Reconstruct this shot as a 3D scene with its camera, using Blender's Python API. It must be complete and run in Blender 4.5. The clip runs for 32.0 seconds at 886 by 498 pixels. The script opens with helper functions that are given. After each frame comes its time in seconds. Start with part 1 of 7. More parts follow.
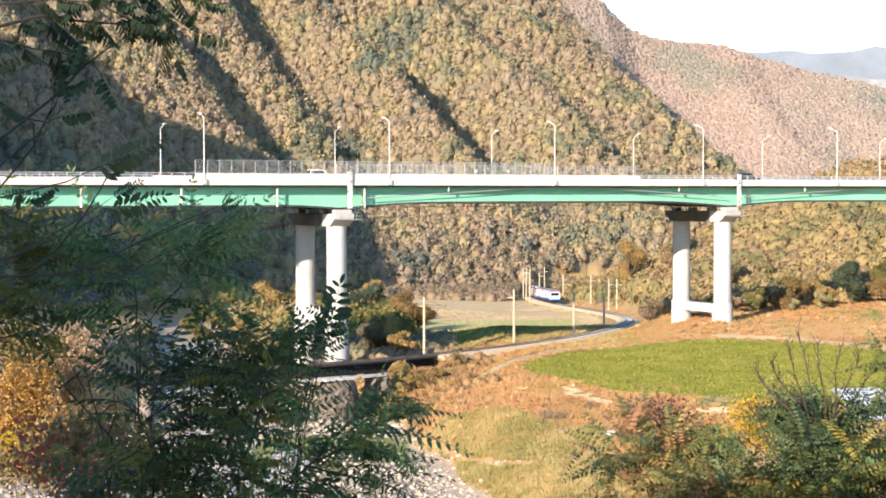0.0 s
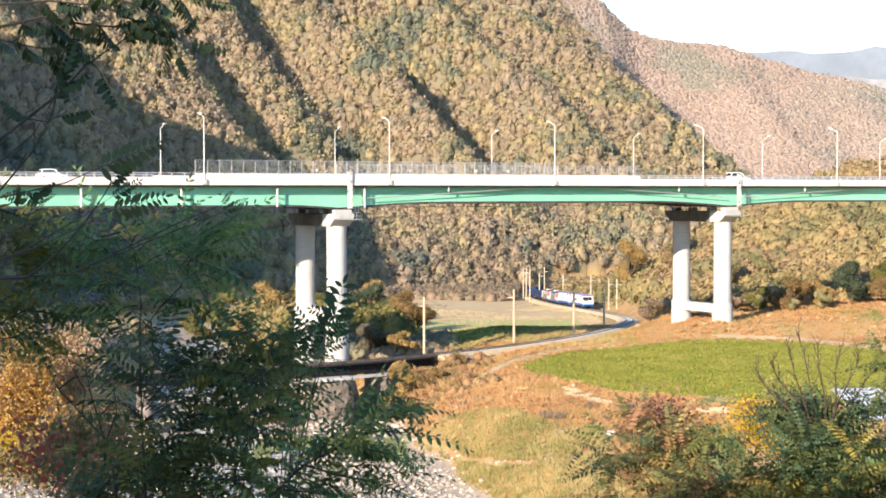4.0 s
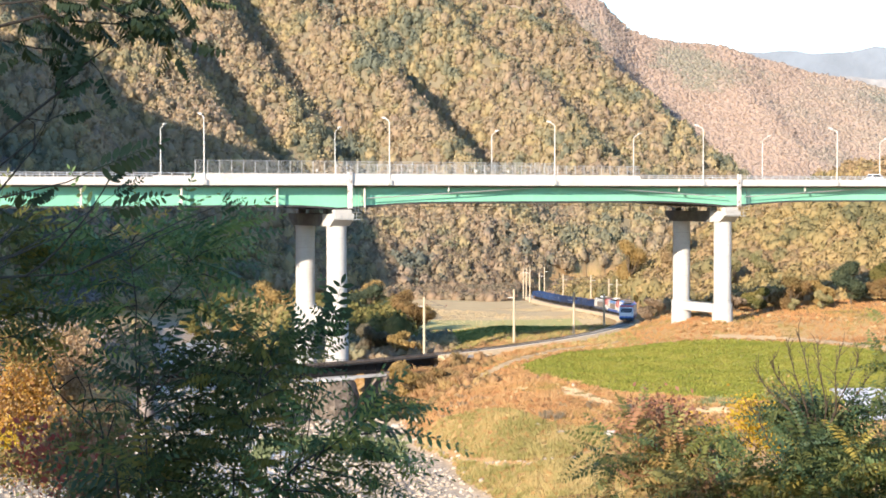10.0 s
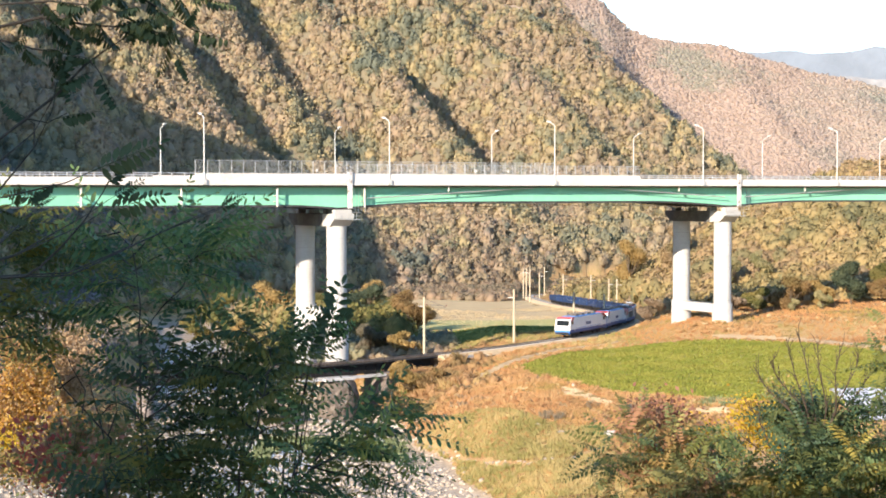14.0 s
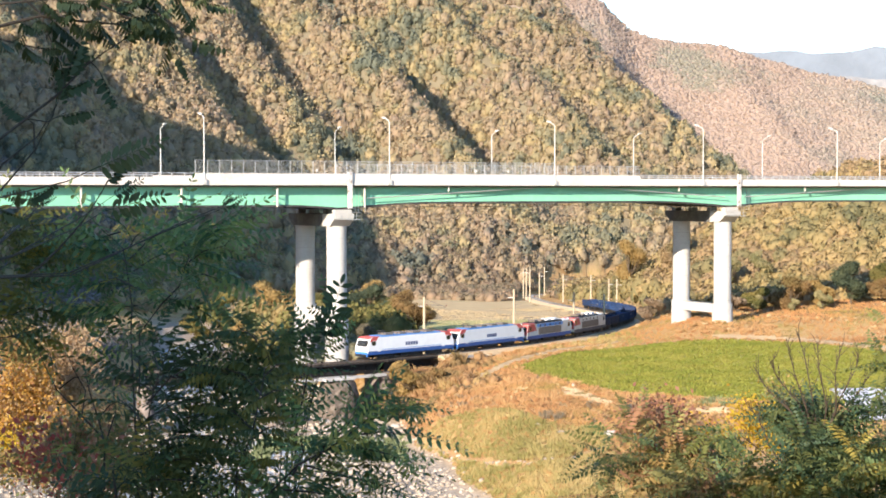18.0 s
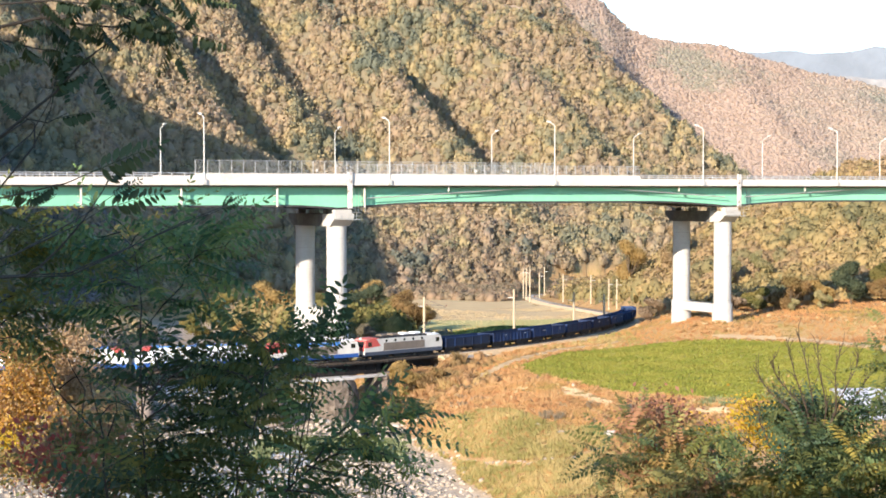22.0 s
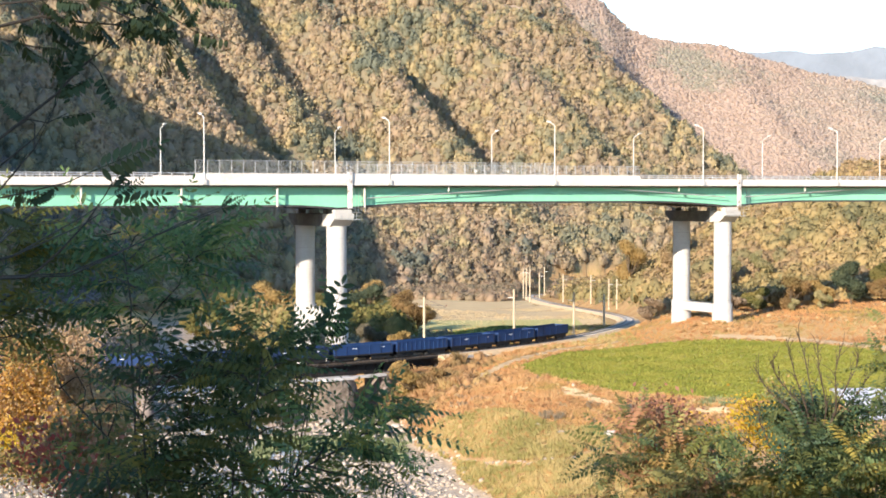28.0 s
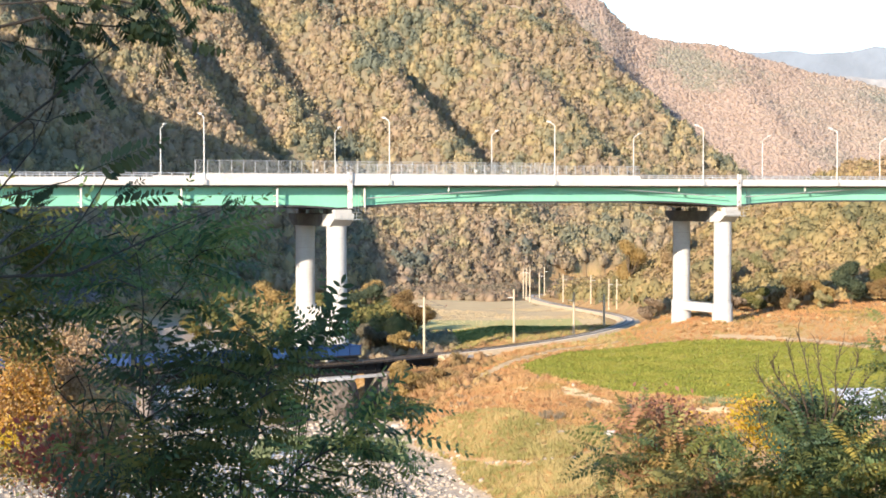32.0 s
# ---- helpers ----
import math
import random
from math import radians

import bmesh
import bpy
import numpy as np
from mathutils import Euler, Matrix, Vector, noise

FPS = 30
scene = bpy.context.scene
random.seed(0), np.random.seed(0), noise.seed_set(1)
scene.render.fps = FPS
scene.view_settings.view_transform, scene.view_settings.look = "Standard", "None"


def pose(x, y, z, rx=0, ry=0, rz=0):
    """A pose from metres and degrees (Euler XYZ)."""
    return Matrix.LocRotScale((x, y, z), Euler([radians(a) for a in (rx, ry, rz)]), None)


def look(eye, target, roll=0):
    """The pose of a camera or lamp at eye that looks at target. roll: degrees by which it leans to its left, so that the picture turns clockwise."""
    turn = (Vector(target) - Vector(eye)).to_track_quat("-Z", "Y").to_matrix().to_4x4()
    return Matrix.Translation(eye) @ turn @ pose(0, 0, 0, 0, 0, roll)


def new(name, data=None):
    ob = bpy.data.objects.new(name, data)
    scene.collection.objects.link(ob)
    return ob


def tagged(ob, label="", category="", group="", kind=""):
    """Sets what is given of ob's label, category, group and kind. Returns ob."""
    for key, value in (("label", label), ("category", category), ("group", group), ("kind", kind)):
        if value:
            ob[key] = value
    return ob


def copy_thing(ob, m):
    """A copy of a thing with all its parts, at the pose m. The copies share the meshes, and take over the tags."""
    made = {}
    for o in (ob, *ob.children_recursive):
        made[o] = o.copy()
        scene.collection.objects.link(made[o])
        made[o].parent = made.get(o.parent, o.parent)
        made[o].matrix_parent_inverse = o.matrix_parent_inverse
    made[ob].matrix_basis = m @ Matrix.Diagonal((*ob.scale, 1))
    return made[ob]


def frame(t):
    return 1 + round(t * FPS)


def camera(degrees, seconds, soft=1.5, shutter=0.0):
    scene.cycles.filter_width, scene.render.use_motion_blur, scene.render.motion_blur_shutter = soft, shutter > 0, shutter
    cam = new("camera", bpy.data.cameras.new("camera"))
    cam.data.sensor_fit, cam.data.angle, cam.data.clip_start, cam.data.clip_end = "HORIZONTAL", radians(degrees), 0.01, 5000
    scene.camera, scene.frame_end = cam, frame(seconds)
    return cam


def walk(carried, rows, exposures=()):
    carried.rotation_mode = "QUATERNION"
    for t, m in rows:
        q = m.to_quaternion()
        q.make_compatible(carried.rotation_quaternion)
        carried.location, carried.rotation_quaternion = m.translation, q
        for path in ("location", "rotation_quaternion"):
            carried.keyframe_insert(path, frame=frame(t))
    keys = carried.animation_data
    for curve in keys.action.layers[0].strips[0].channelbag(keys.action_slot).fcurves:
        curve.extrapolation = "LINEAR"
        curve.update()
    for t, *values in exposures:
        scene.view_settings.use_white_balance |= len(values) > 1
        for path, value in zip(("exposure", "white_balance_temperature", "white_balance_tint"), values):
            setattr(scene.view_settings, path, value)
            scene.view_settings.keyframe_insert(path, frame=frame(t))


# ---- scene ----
# The camera stands still on the hillside above the river.
cam = camera(30.26, 32.0, soft=1.75)
walk(cam, [(0.0, pose(0, 0, 26, 88.203, 0, 0)), (32.0, pose(0, 0, 26, 88.203, 0, 0))])

# ---- daylight ----
SUN_FROM = Vector((-0.52, -0.854, 0.345)).normalized()
world = bpy.data.worlds.new("world")
scene.world = world
world.use_nodes = True
sky = world.node_tree.nodes.new("ShaderNodeTexSky")
sky.sky_type, sky.sun_disc = "NISHITA", False
sky.sun_elevation = math.asin(SUN_FROM.z)
sky.sun_rotation = math.atan2(SUN_FROM.x, SUN_FROM.y)
sky.dust_density, sky.air_density, sky.ozone_density = 0.3, 1.1, 4.5
world.node_tree.links.new(sky.outputs[0], world.node_tree.nodes["Background"].inputs[0])
world.node_tree.nodes["Background"].inputs[1].default_value = 0.165
sun = new("sun", bpy.data.lights.new("sun", "SUN"))
sun.data.energy, sun.data.angle, sun.data.color = 5.0, radians(0.5), (1.0, 0.855, 0.70)
sun.matrix_world = look(tuple(SUN_FROM * 300), (0, 0, 0))
scene.view_settings.exposure = 1.275

# ---- materials ----
def material(name, stops, rough=0.8, scale=1.0, fine=8.0, bump=0.3, metal=0.0, source="noise", through_light=0.0, spec=0.3):
    """A material whose colour runs over stops [(place, (r, g, b))], by noise in metres, by object or by island."""
    m = bpy.data.materials.new(name)
    m.use_nodes = True
    nt = m.node_tree
    n, l = nt.nodes, nt.links
    b = n["Principled BSDF"]
    b.inputs["Roughness"].default_value, b.inputs["Metallic"].default_value = rough, metal
    b.inputs["Specular IOR Level"].default_value = spec
    geo = n.new("ShaderNodeNewGeometry")
    big, small = n.new("ShaderNodeTexNoise"), n.new("ShaderNodeTexNoise")
    for tex, s in ((big, scale), (small, fine)):
        tex.inputs["Scale"].default_value, tex.inputs["Detail"].default_value = s, 4.0
        l.new(geo.outputs["Position"], tex.inputs["Vector"])
    ramp = n.new("ShaderNodeValToRGB")
    while len(ramp.color_ramp.elements) < len(stops):
        ramp.color_ramp.elements.new(0.5)
    for el, (place, col) in zip(ramp.color_ramp.elements, stops):
        el.position, el.color = place, (*col, 1)
    mix = n.new("ShaderNodeMath")
    mix.operation = "MULTIPLY_ADD"
    mix.inputs[1].default_value = 0.35
    l.new(small.outputs[0], mix.inputs[0])
    add = n.new("ShaderNodeMath")
    add.operation = "MULTIPLY"
    l.new(add.outputs[0], mix.inputs[2])
    if source == "island":
        l.new(geo.outputs["Random Per Island"], add.inputs[0])
        add.inputs[1].default_value, mix.inputs[1].default_value = 0.8, 0.2
    elif source == "object":
        info = n.new("ShaderNodeObjectInfo")
        l.new(info.outputs["Random"], add.inputs[0])
        add.inputs[1].default_value, mix.inputs[1].default_value = 0.7, 0.3
    else:
        l.new(big.outputs[0], add.inputs[0])
        add.inputs[1].default_value = 0.65
    l.new(mix.outputs[0], ramp.inputs[0])
    l.new(ramp.outputs[0], b.inputs["Base Color"])
    if bump:
        bn = n.new("ShaderNodeBump")
        bn.inputs["Strength"].default_value = bump
        bn.inputs["Distance"].default_value = 0.5 / fine
        l.new(small.outputs[0], bn.inputs["Height"])
        l.new(bn.outputs[0], b.inputs["Normal"])
    if through_light:
        tr, ms = n.new("ShaderNodeBsdfTranslucent"), n.new("ShaderNodeMixShader")
        l.new(ramp.outputs[0], tr.inputs[0])
        ms.inputs[0].default_value = through_light
        l.new(b.outputs[0], ms.inputs[1])
        l.new(tr.outputs[0], ms.inputs[2])
        l.new(ms.outputs[0], n["Material Output"].inputs[0])
    return m


def plain(name, col, rough=0.6, var=0.15, **kw):
    lo, hi = tuple(c * (1 - var) for c in col), tuple(min(1, c * (1 + var)) for c in col)
    return material(name, [(0.3, lo), (0.7, hi)], rough, **kw)


# ---- mesh helpers ----
class Shape:
    """Vertices and faces gathered for one mesh."""

    def __init__(self):
        self.v, self.f = [], []

    def add(self, verts, faces):
        k = len(self.v)
        self.v += [tuple(p) for p in verts]
        self.f += [tuple(i + k for i in fc) for fc in faces]
        return self

    def box(self, x0, x1, y0, y1, z0, z1, c=0.0):
        """A box with its upright and lengthwise edges cut by c."""
        if c <= 0:
            return self.add([(x, y, z) for z in (z0, z1) for x, y in ((x0, y0), (x1, y0), (x1, y1), (x0, y1))],
                            [(3, 2, 1, 0), (4, 5, 6, 7), (0, 1, 5, 4), (1, 2, 6, 5), (2, 3, 7, 6), (3, 0, 4, 7)])
        ring = lambda a, z: [(x0 + a, y0, z), (x1 - a, y0, z), (x1, y0 + a, z), (x1, y1 - a, z), (x1 - a, y1, z), (x0 + a, y1, z), (x0, y1 - a, z), (x0, y0 + a, z)]
        inner = lambda z: [(min(max(x, x0 + c), x1 - c), min(max(y, y0 + c), y1 - c), z) for x, y, z in ring(c, z)]
        rings = [inner(z0), ring(c, z0 + c), ring(c, z1 - c), inner(z1)]
        f = [(8 * k + i, 8 * k + (i + 1) % 8, 8 * k + 8 + (i + 1) % 8, 8 * k + 8 + i) for k in range(3) for i in range(8)]
        return self.add(sum(rings, []), f + [tuple(range(7, -1, -1)), tuple(range(24, 32))])

    def prism(self, outline, a, b, axis="y"):
        """A closed outline of (u, v) drawn out from a to b along an axis: x (u=y, v=z), y (u=x, v=z) or z (u=x, v=y)."""
        put = {"x": lambda u, v, w: (w, u, v), "y": lambda u, v, w: (u, w, v), "z": lambda u, v, w: (u, v, w)}[axis]
        n = len(outline)
        return self.add([put(u, v, w) for w in (a, b) for u, v in outline],
                        [tuple(range(n)), tuple(range(2 * n - 1, n - 1, -1))] + [(i, i + n, (i + 1) % n + n, (i + 1) % n) for i in range(n)])

    def tube(self, pts, radii, sides=8):
        pts = [Vector(p) for p in pts]
        if not hasattr(radii, "__len__"):
            radii = [radii] * len(pts)
        vs = []
        for i, p in enumerate(pts):
            d = (pts[min(i + 1, len(pts) - 1)] - pts[max(i - 1, 0)]).normalized()
            a = d.cross(Vector((0, 0, 1)) if abs(d.z) < 0.9 else Vector((1, 0, 0))).normalized()
            b = d.cross(a)
            vs += [p + (a * math.cos(t) + b * math.sin(t)) * radii[i] for t in (2 * math.pi * k / sides for k in range(sides))]
        f = [(i * sides + k, i * sides + (k + 1) % sides, (i + 1) * sides + (k + 1) % sides, (i + 1) * sides + k) for i in range(len(pts) - 1) for k in range(sides)]
        return self.add(vs, f + [tuple(range(sides - 1, -1, -1)), tuple(range((len(pts) - 1) * sides, len(pts) * sides))])

    def sweep(self, line, outline):
        """An open or closed profile (across, up) carried along a line of (x, y, z)."""
        n, line = len(outline), [Vector(p) for p in line]
        vs = []
        for i, p in enumerate(line):
            d = line[min(i + 1, len(line) - 1)] - line[max(i - 1, 0)]
            side = Vector((d.y, -d.x, 0)).normalized()
            vs += [p + side * u + Vector((0, 0, w)) for u, w in outline]
        f = [(i * n + k, i * n + (k + 1) % n, (i + 1) * n + (k + 1) % n, (i + 1) * n + k) for i in range(len(line) - 1) for k in range(n)]
        return self.add(vs, f + [tuple(range(n - 1, -1, -1)), tuple(range((len(line) - 1) * n, len(line) * n))])

    def mesh(self, name, mat, smooth=False):
        me = bpy.data.meshes.new(name)
        me.from_pydata(self.v, [], self.f)
        bm = bmesh.new()
        bm.from_mesh(me)
        bmesh.ops.recalc_face_normals(bm, faces=bm.faces)
        bm.to_mesh(me)
        bm.free()
        if smooth:
            me.shade_smooth()
            me.set_sharp_from_angle(angle=radians(35))
        me.materials.append(mat)
        return me


def part(name, shape, mat, parent=None, label="", smooth=False):
    """One mesh object under a thing or under a part."""
    ob = new(name, shape.mesh(name, mat, smooth) if isinstance(shape, Shape) else shape)
    ob.parent = parent
    return tagged(ob, label)


def thing(name, label, category, m=None, group="", kind=""):
    """The Empty of a thing that parents its parts."""
    ob = new(name)
    ob.empty_display_size = 0.2
    if m is not None:
        ob.matrix_world = m
    return tagged(ob, label, category, group, kind)


def big_mesh(name, verts, tris, mat, smooth=False, tint=None):
    """A mesh from arrays of vertices and triangles; tint: one number a vertex, by which plants differ."""
    me = bpy.data.meshes.new(name)
    verts, tris = np.asarray(verts, np.float32), np.asarray(tris, np.int32)
    k = tris.shape[1]
    me.vertices.add(len(verts))
    me.vertices.foreach_set("co", verts.ravel())
    me.loops.add(tris.size)
    me.loops.foreach_set("vertex_index", tris.ravel())
    me.polygons.add(len(tris))
    me.polygons.foreach_set("loop_start", np.arange(0, tris.size, k, dtype=np.int32))
    me.update(calc_edges=True)
    if smooth:
        me.shade_smooth()
    if tint is not None:
        me.attributes.new("tint", "FLOAT", "POINT").data.foreach_set("value", np.asarray(tint, np.float32))
    me.materials.append(mat)
    return me


# ---- growing things ----
rng = np.random.default_rng(7)


def ico(level):
    bm = bmesh.new()
    bmesh.ops.create_icosphere(bm, subdivisions=level, radius=1)
    v, f = np.array([p.co[:] for p in bm.verts]), np.array([[p.index for p in q.verts] for q in bm.faces])
    bm.free()
    return v, f


def crown_shape(leaves, size, level=1, squash=1.0, core=0.8, fine=False, stray=0.38, loose=0.0, rough=0.14):
    """A crown of radius 1: an uneven core under many small clumps of leaf, all triangles."""
    v, f = ico(level)
    lobes = rng.normal(size=(7, 3))
    lobes /= np.linalg.norm(lobes, axis=1)[:, None]
    swell = lambda d: 0.76 + 0.32 * np.max(np.clip(d @ lobes.T, 0, 1) ** 4, axis=1)
    v = v * (swell(v) * core * rng.uniform(1 - rough, 1 + rough, len(v)))[:, None]
    d = rng.normal(size=(leaves, 3))
    d[:, 2] += 0.25
    d /= np.linalg.norm(d, axis=1)[:, None]
    c = d * (swell(d) * rng.uniform(core - loose, core + 0.16 + loose, leaves))[:, None]
    nrm = d + rng.normal(size=d.shape) * stray
    nrm /= np.linalg.norm(nrm, axis=1)[:, None]
    a = np.cross(nrm, rng.normal(size=d.shape))
    a /= np.linalg.norm(a, axis=1)[:, None]
    b = np.cross(nrm, a)
    s = (size * rng.uniform(0.6, 1.3, leaves))[:, None]
    if fine:
        q = np.stack([c - a * s - b * s * 0.6, c + a * s - b * s * 0.6, c + b * s * 1.1], 1).reshape(-1, 3)
        i = np.arange(leaves)[:, None] * 3 + len(v)
        v = np.concatenate([v, q])
        v[:, 2] *= squash
        return v, np.concatenate([f, i + [0, 1, 2]])
    q = np.stack([c - a * s, c + b * s * 0.8, c + a * s, c - b * s * 0.8], 1).reshape(-1, 3)
    i = np.arange(leaves)[:, None] * 4 + len(v)
    t = np.concatenate([i + [0, 1, 2], i + [0, 2, 3]])
    v = np.concatenate([v, q])
    v[:, 2] *= squash
    return v, np.concatenate([f, t])


def scatter(places, radii, shapes, stretch=1.0):
    """Copies of the shapes at the places, as arrays of vertices, faces and tints."""
    vs, fs, ts, k = [], [], [], 0
    pick = rng.integers(0, len(shapes), len(places))
    turn = rng.uniform(0, 2 * math.pi, len(places))
    tall = rng.uniform(0.85, 1.25, len(places)) * stretch
    for j, (v, f) in enumerate(shapes):
        w = np.where(pick == j)[0]
        if not len(w):
            continue
        c, s, r = np.cos(turn[w])[:, None], np.sin(turn[w])[:, None], radii[w][:, None]
        p = np.stack([(v[:, 0] * c - v[:, 1] * s) * r, (v[:, 0] * s + v[:, 1] * c) * r, v[:, 2] * r * tall[w][:, None]], -1) + places[w][:, None, :]
        vs.append(p.reshape(-1, 3))
        ts.append(np.repeat(rng.uniform(0, 1, len(w)), len(v)) + rng.uniform(-0.08, 0.08, len(w) * len(v)))
        fs.append((f[None] + (np.arange(len(w)) * len(v))[:, None, None]).reshape(-1, f.shape[1]) + k)
        k += p.shape[0] * p.shape[1]
    return np.concatenate(vs), np.concatenate(fs), np.concatenate(ts)


def wave(x, y, seed=0.0):
    """A smooth unevenness of about -1 to 1, for arrays."""
    return (np.sin(x * 1.0 + 1.3 * np.sin(y * 0.7 + seed) + seed) + np.sin(y * 1.1 + 1.7 * np.sin(x * 0.6 - seed) + 2 * seed) + np.sin((x + y) * 0.55 + seed * 3)) / 3

# ---- the railway line ----
TRACK_KNOTS = [(-250, 228, 0), (-160, 233, 0), (-110, 236, 0), (-77.1, 238.8, 0), (-61.2, 240.5, 0), (-45.6, 243.4, 0), (-30.8, 248.9, 0), (-17.6, 257.5, 0), (-5.6, 268.1, 0),
    (5.2, 279.8, 0), (14.9, 292.5, 0), (23.5, 305.9, 0), (30.4, 320.2, -0.1), (35.4, 335.3, -0.4), (39.2, 350.9, -0.9), (42.0, 366.6, -1.5), (43.6, 382.5, -2.0),
    (43.5, 398.5, -2.6), (42.3, 414.4, -3.1), (39.0, 446.2, -4.2), (35.6, 478.0, -5.4), (33.0, 509.9, -6.5), (31.7, 541.8, -7.6), (31.2, 573.8, -8.7), (32.4, 600, -9.6), (38, 622, -10.4), (52, 645, -11), (82, 668, -11.5), (130, 700, -12)]


def smooth_line(knots, step):
    p = np.array(knots, float)
    s = np.r_[0, np.cumsum(np.linalg.norm(np.diff(p, axis=0), axis=1))]
    u = np.arange(0, s[-1], step)
    q = np.stack([np.interp(u, s, p[:, i]) for i in range(3)], 1)
    for _ in range(int(60 / step)):
        q[1:-1] = 0.5 * q[1:-1] + 0.25 * (q[:-2] + q[2:])
    return q


TRACK = smooth_line(TRACK_KNOTS, 2.0)
TRACK_S = np.r_[0, np.cumsum(np.linalg.norm(np.diff(TRACK, axis=0), axis=1))]
TRACK_S -= np.interp(-77.1, TRACK[:140, 0], TRACK_S[:140])


def on_track(s):
    return Vector([float(np.interp(s, TRACK_S, TRACK[:, i])) for i in range(3)])


def track_gap(x, y):
    """Distance of points to the line, and the line's height there."""
    d, z = np.full(x.shape, 1e9), np.zeros(x.shape)
    for p in TRACK[::2]:
        e = np.hypot(x - p[0], y - p[1])
        z = np.where(e < d, p[2], z)
        d = np.minimum(d, e)
    return d, z


# ---- the lie of the land ----
GULLIES = [(-13, 26, 34, 34, 900), (35, 29, 40, 40, 900), (100, 37, 40, 46, 262), (170, 10, 26, 40, 900)]


def ramp01(x, a, b):
    t = np.clip((x - a) / (b - a), 0, 1)
    return t * t * (3 - 2 * t)


def massif(x, y):
    """The wooded mountain behind the road bridge, with its spurs and gullies."""
    q, r = -0.6 * x + 0.8 * (y - 600), 0.8 * x + 0.6 * (y - 600)
    h = 0.70 * q - 10 + 3.0 * wave(x / 26, y / 26, 1.0)
    for place, depth, steep, gentle, top in GULLIES:
        u = r - place - 7 * np.sin(q / 45 + place) - 3.5 * np.sin(q / 17 + 2 * place)
        h -= depth * np.clip((q - 22) / 80, 0, 1) * (1 - ramp01(q, top - 100, top)) * np.where(u < 0, ramp01(u, -steep, 0), 1 - ramp01(u, 0, gentle))
    h += 1.0 * np.clip(-96 - r + 5 * np.sin(q / 35), 0, 35) * ramp01(y, 300, 430)
    h -= 1.1 * np.clip(r - 226 - 8 * np.sin(q / 30), 0, None)
    return np.minimum(h, 170 + 0.35 * np.clip(q, 0, None))


def land(x, y):
    """The height of the ground."""
    x, y = np.asarray(x, float), np.asarray(y, float)
    flat = -3.0 - 6.5 * ramp01(y, 340, 600) + 0.25 * wave(x / 9, y / 9, 2.0)
    flat = flat + 2.3 * ramp01(x, 0, 13) * (1 - ramp01(y, 330, 370)) + 1.2 * ramp01(x, 24, 50) * ramp01(y, 250, 290) + 2.6 * ramp01(x, 36, 50) * ramp01(y, 286, 302)
    flat = flat + 0.05 * np.clip(x - 55, 0, 90) * ramp01(y, 270, 310)
    # the meadow falls to the river bed
    flat = flat - 4.0 * (1 - ramp01(y + 0.35 * x, 192, 226))
    # the river bed
    mid = np.interp(y, [0, 190, 225, 255, 330, 400, 520, 700], [-34, -36, -31, -28, -48, -62, -85, -160])
    half = np.interp(y, [0, 190, 225, 255, 330, 400, 520], [60, 40, 26, 20.5, 13, 9, 8])
    inside = 1 - ramp01(np.abs(x - mid) - half + 2.5 * wave(x / 7, y / 7, 4.0), -3, 8)
    h = flat * (1 - inside) + (-9.3 + 0.25 * wave(x / 3, y / 3, 5)) * inside
    # the shaded bank beyond the river
    h = np.maximum(h, -9 + 0.5 * np.clip(-x - 62 - 0.12 * (y - 250), 0, 14))
    # knoll behind the road's far pier
    h = h + 34 * np.exp(-((x - 125) / 62) ** 2 - ((y - 455) / 55) ** 2) * ramp01(x, 34, 70) + 2.0 * wave(x / 14, y / 14, 3) * ramp01(x, 50, 80) * ramp01(y, 330, 400)
    h = np.maximum(h, massif(x, y))
    # steep ridge beside the river, added out of view to shade slopes beyond it
    side = np.interp(-x, [106, 145, 177, 200, 234, 296, 500], [-14, 82, 116, 133, 149, 177, 230]) - 0.75 * np.abs(y - 395 - 0.1 * x) + 3 * wave(x / 15, y / 15, 9)
    h = np.maximum(h, side)
    # the farther ridge
    crest = np.interp(x, [-400, 0, 114, 125, 135, 152, 172, 205, 218, 230, 243, 267, 296, 325, 480, 900], [300, 225, 169, 158, 149, 143, 139, 136, 132, 127, 125, 118, 111, 105, 78, 50]) + 0.8 * wave(x / 9, y / 30, 6)
    far = crest - 0.42 * np.clip(1200 - y, 0, None) - 0.5 * np.clip(y - 1200, 0, None) + (9 * wave(x / 45, y / 60, 8) - 7 * np.abs(np.sin(x / 31 + y / 90))) * ramp01(y, 700, 900) * (1 - ramp01(y, 1080, 1190))
    h = np.maximum(h, far)
    # embankment of the line
    d, z = track_gap(x, y)
    bank = z - 0.75 - 0.62 * np.clip(d - 3.0, 0, None)
    h = np.where((x > -0.5) & (d < 12), np.maximum(h, bank), h)
    h = np.where((d < 9) & (y > 300), np.minimum(h, z - 0.75 + 0.7 * np.clip(d - 4.2, 0, None)), h)
    h = np.where((d < 14) & (x < -75), np.minimum(h, z - 0.8 + 1.5 * np.clip(d - 4.5, 0, None)), h)
    # the hillside on which the camera stands
    # the rise behind the camera is unseen, added to shade the foreground
    near = 24.3 - 0.16 * np.clip(y, -5, 27) - 0.72 * np.clip(y - 27, 0, None) + 0.6 * np.clip(-y - 4, 0, 33) + 0.05 * wave(x, y, 1)
    return np.maximum(h, near)


def spaced(*runs):
    out = []
    for a, b, step in runs:
        out.append(np.arange(a, b, step))
    return np.concatenate(out)


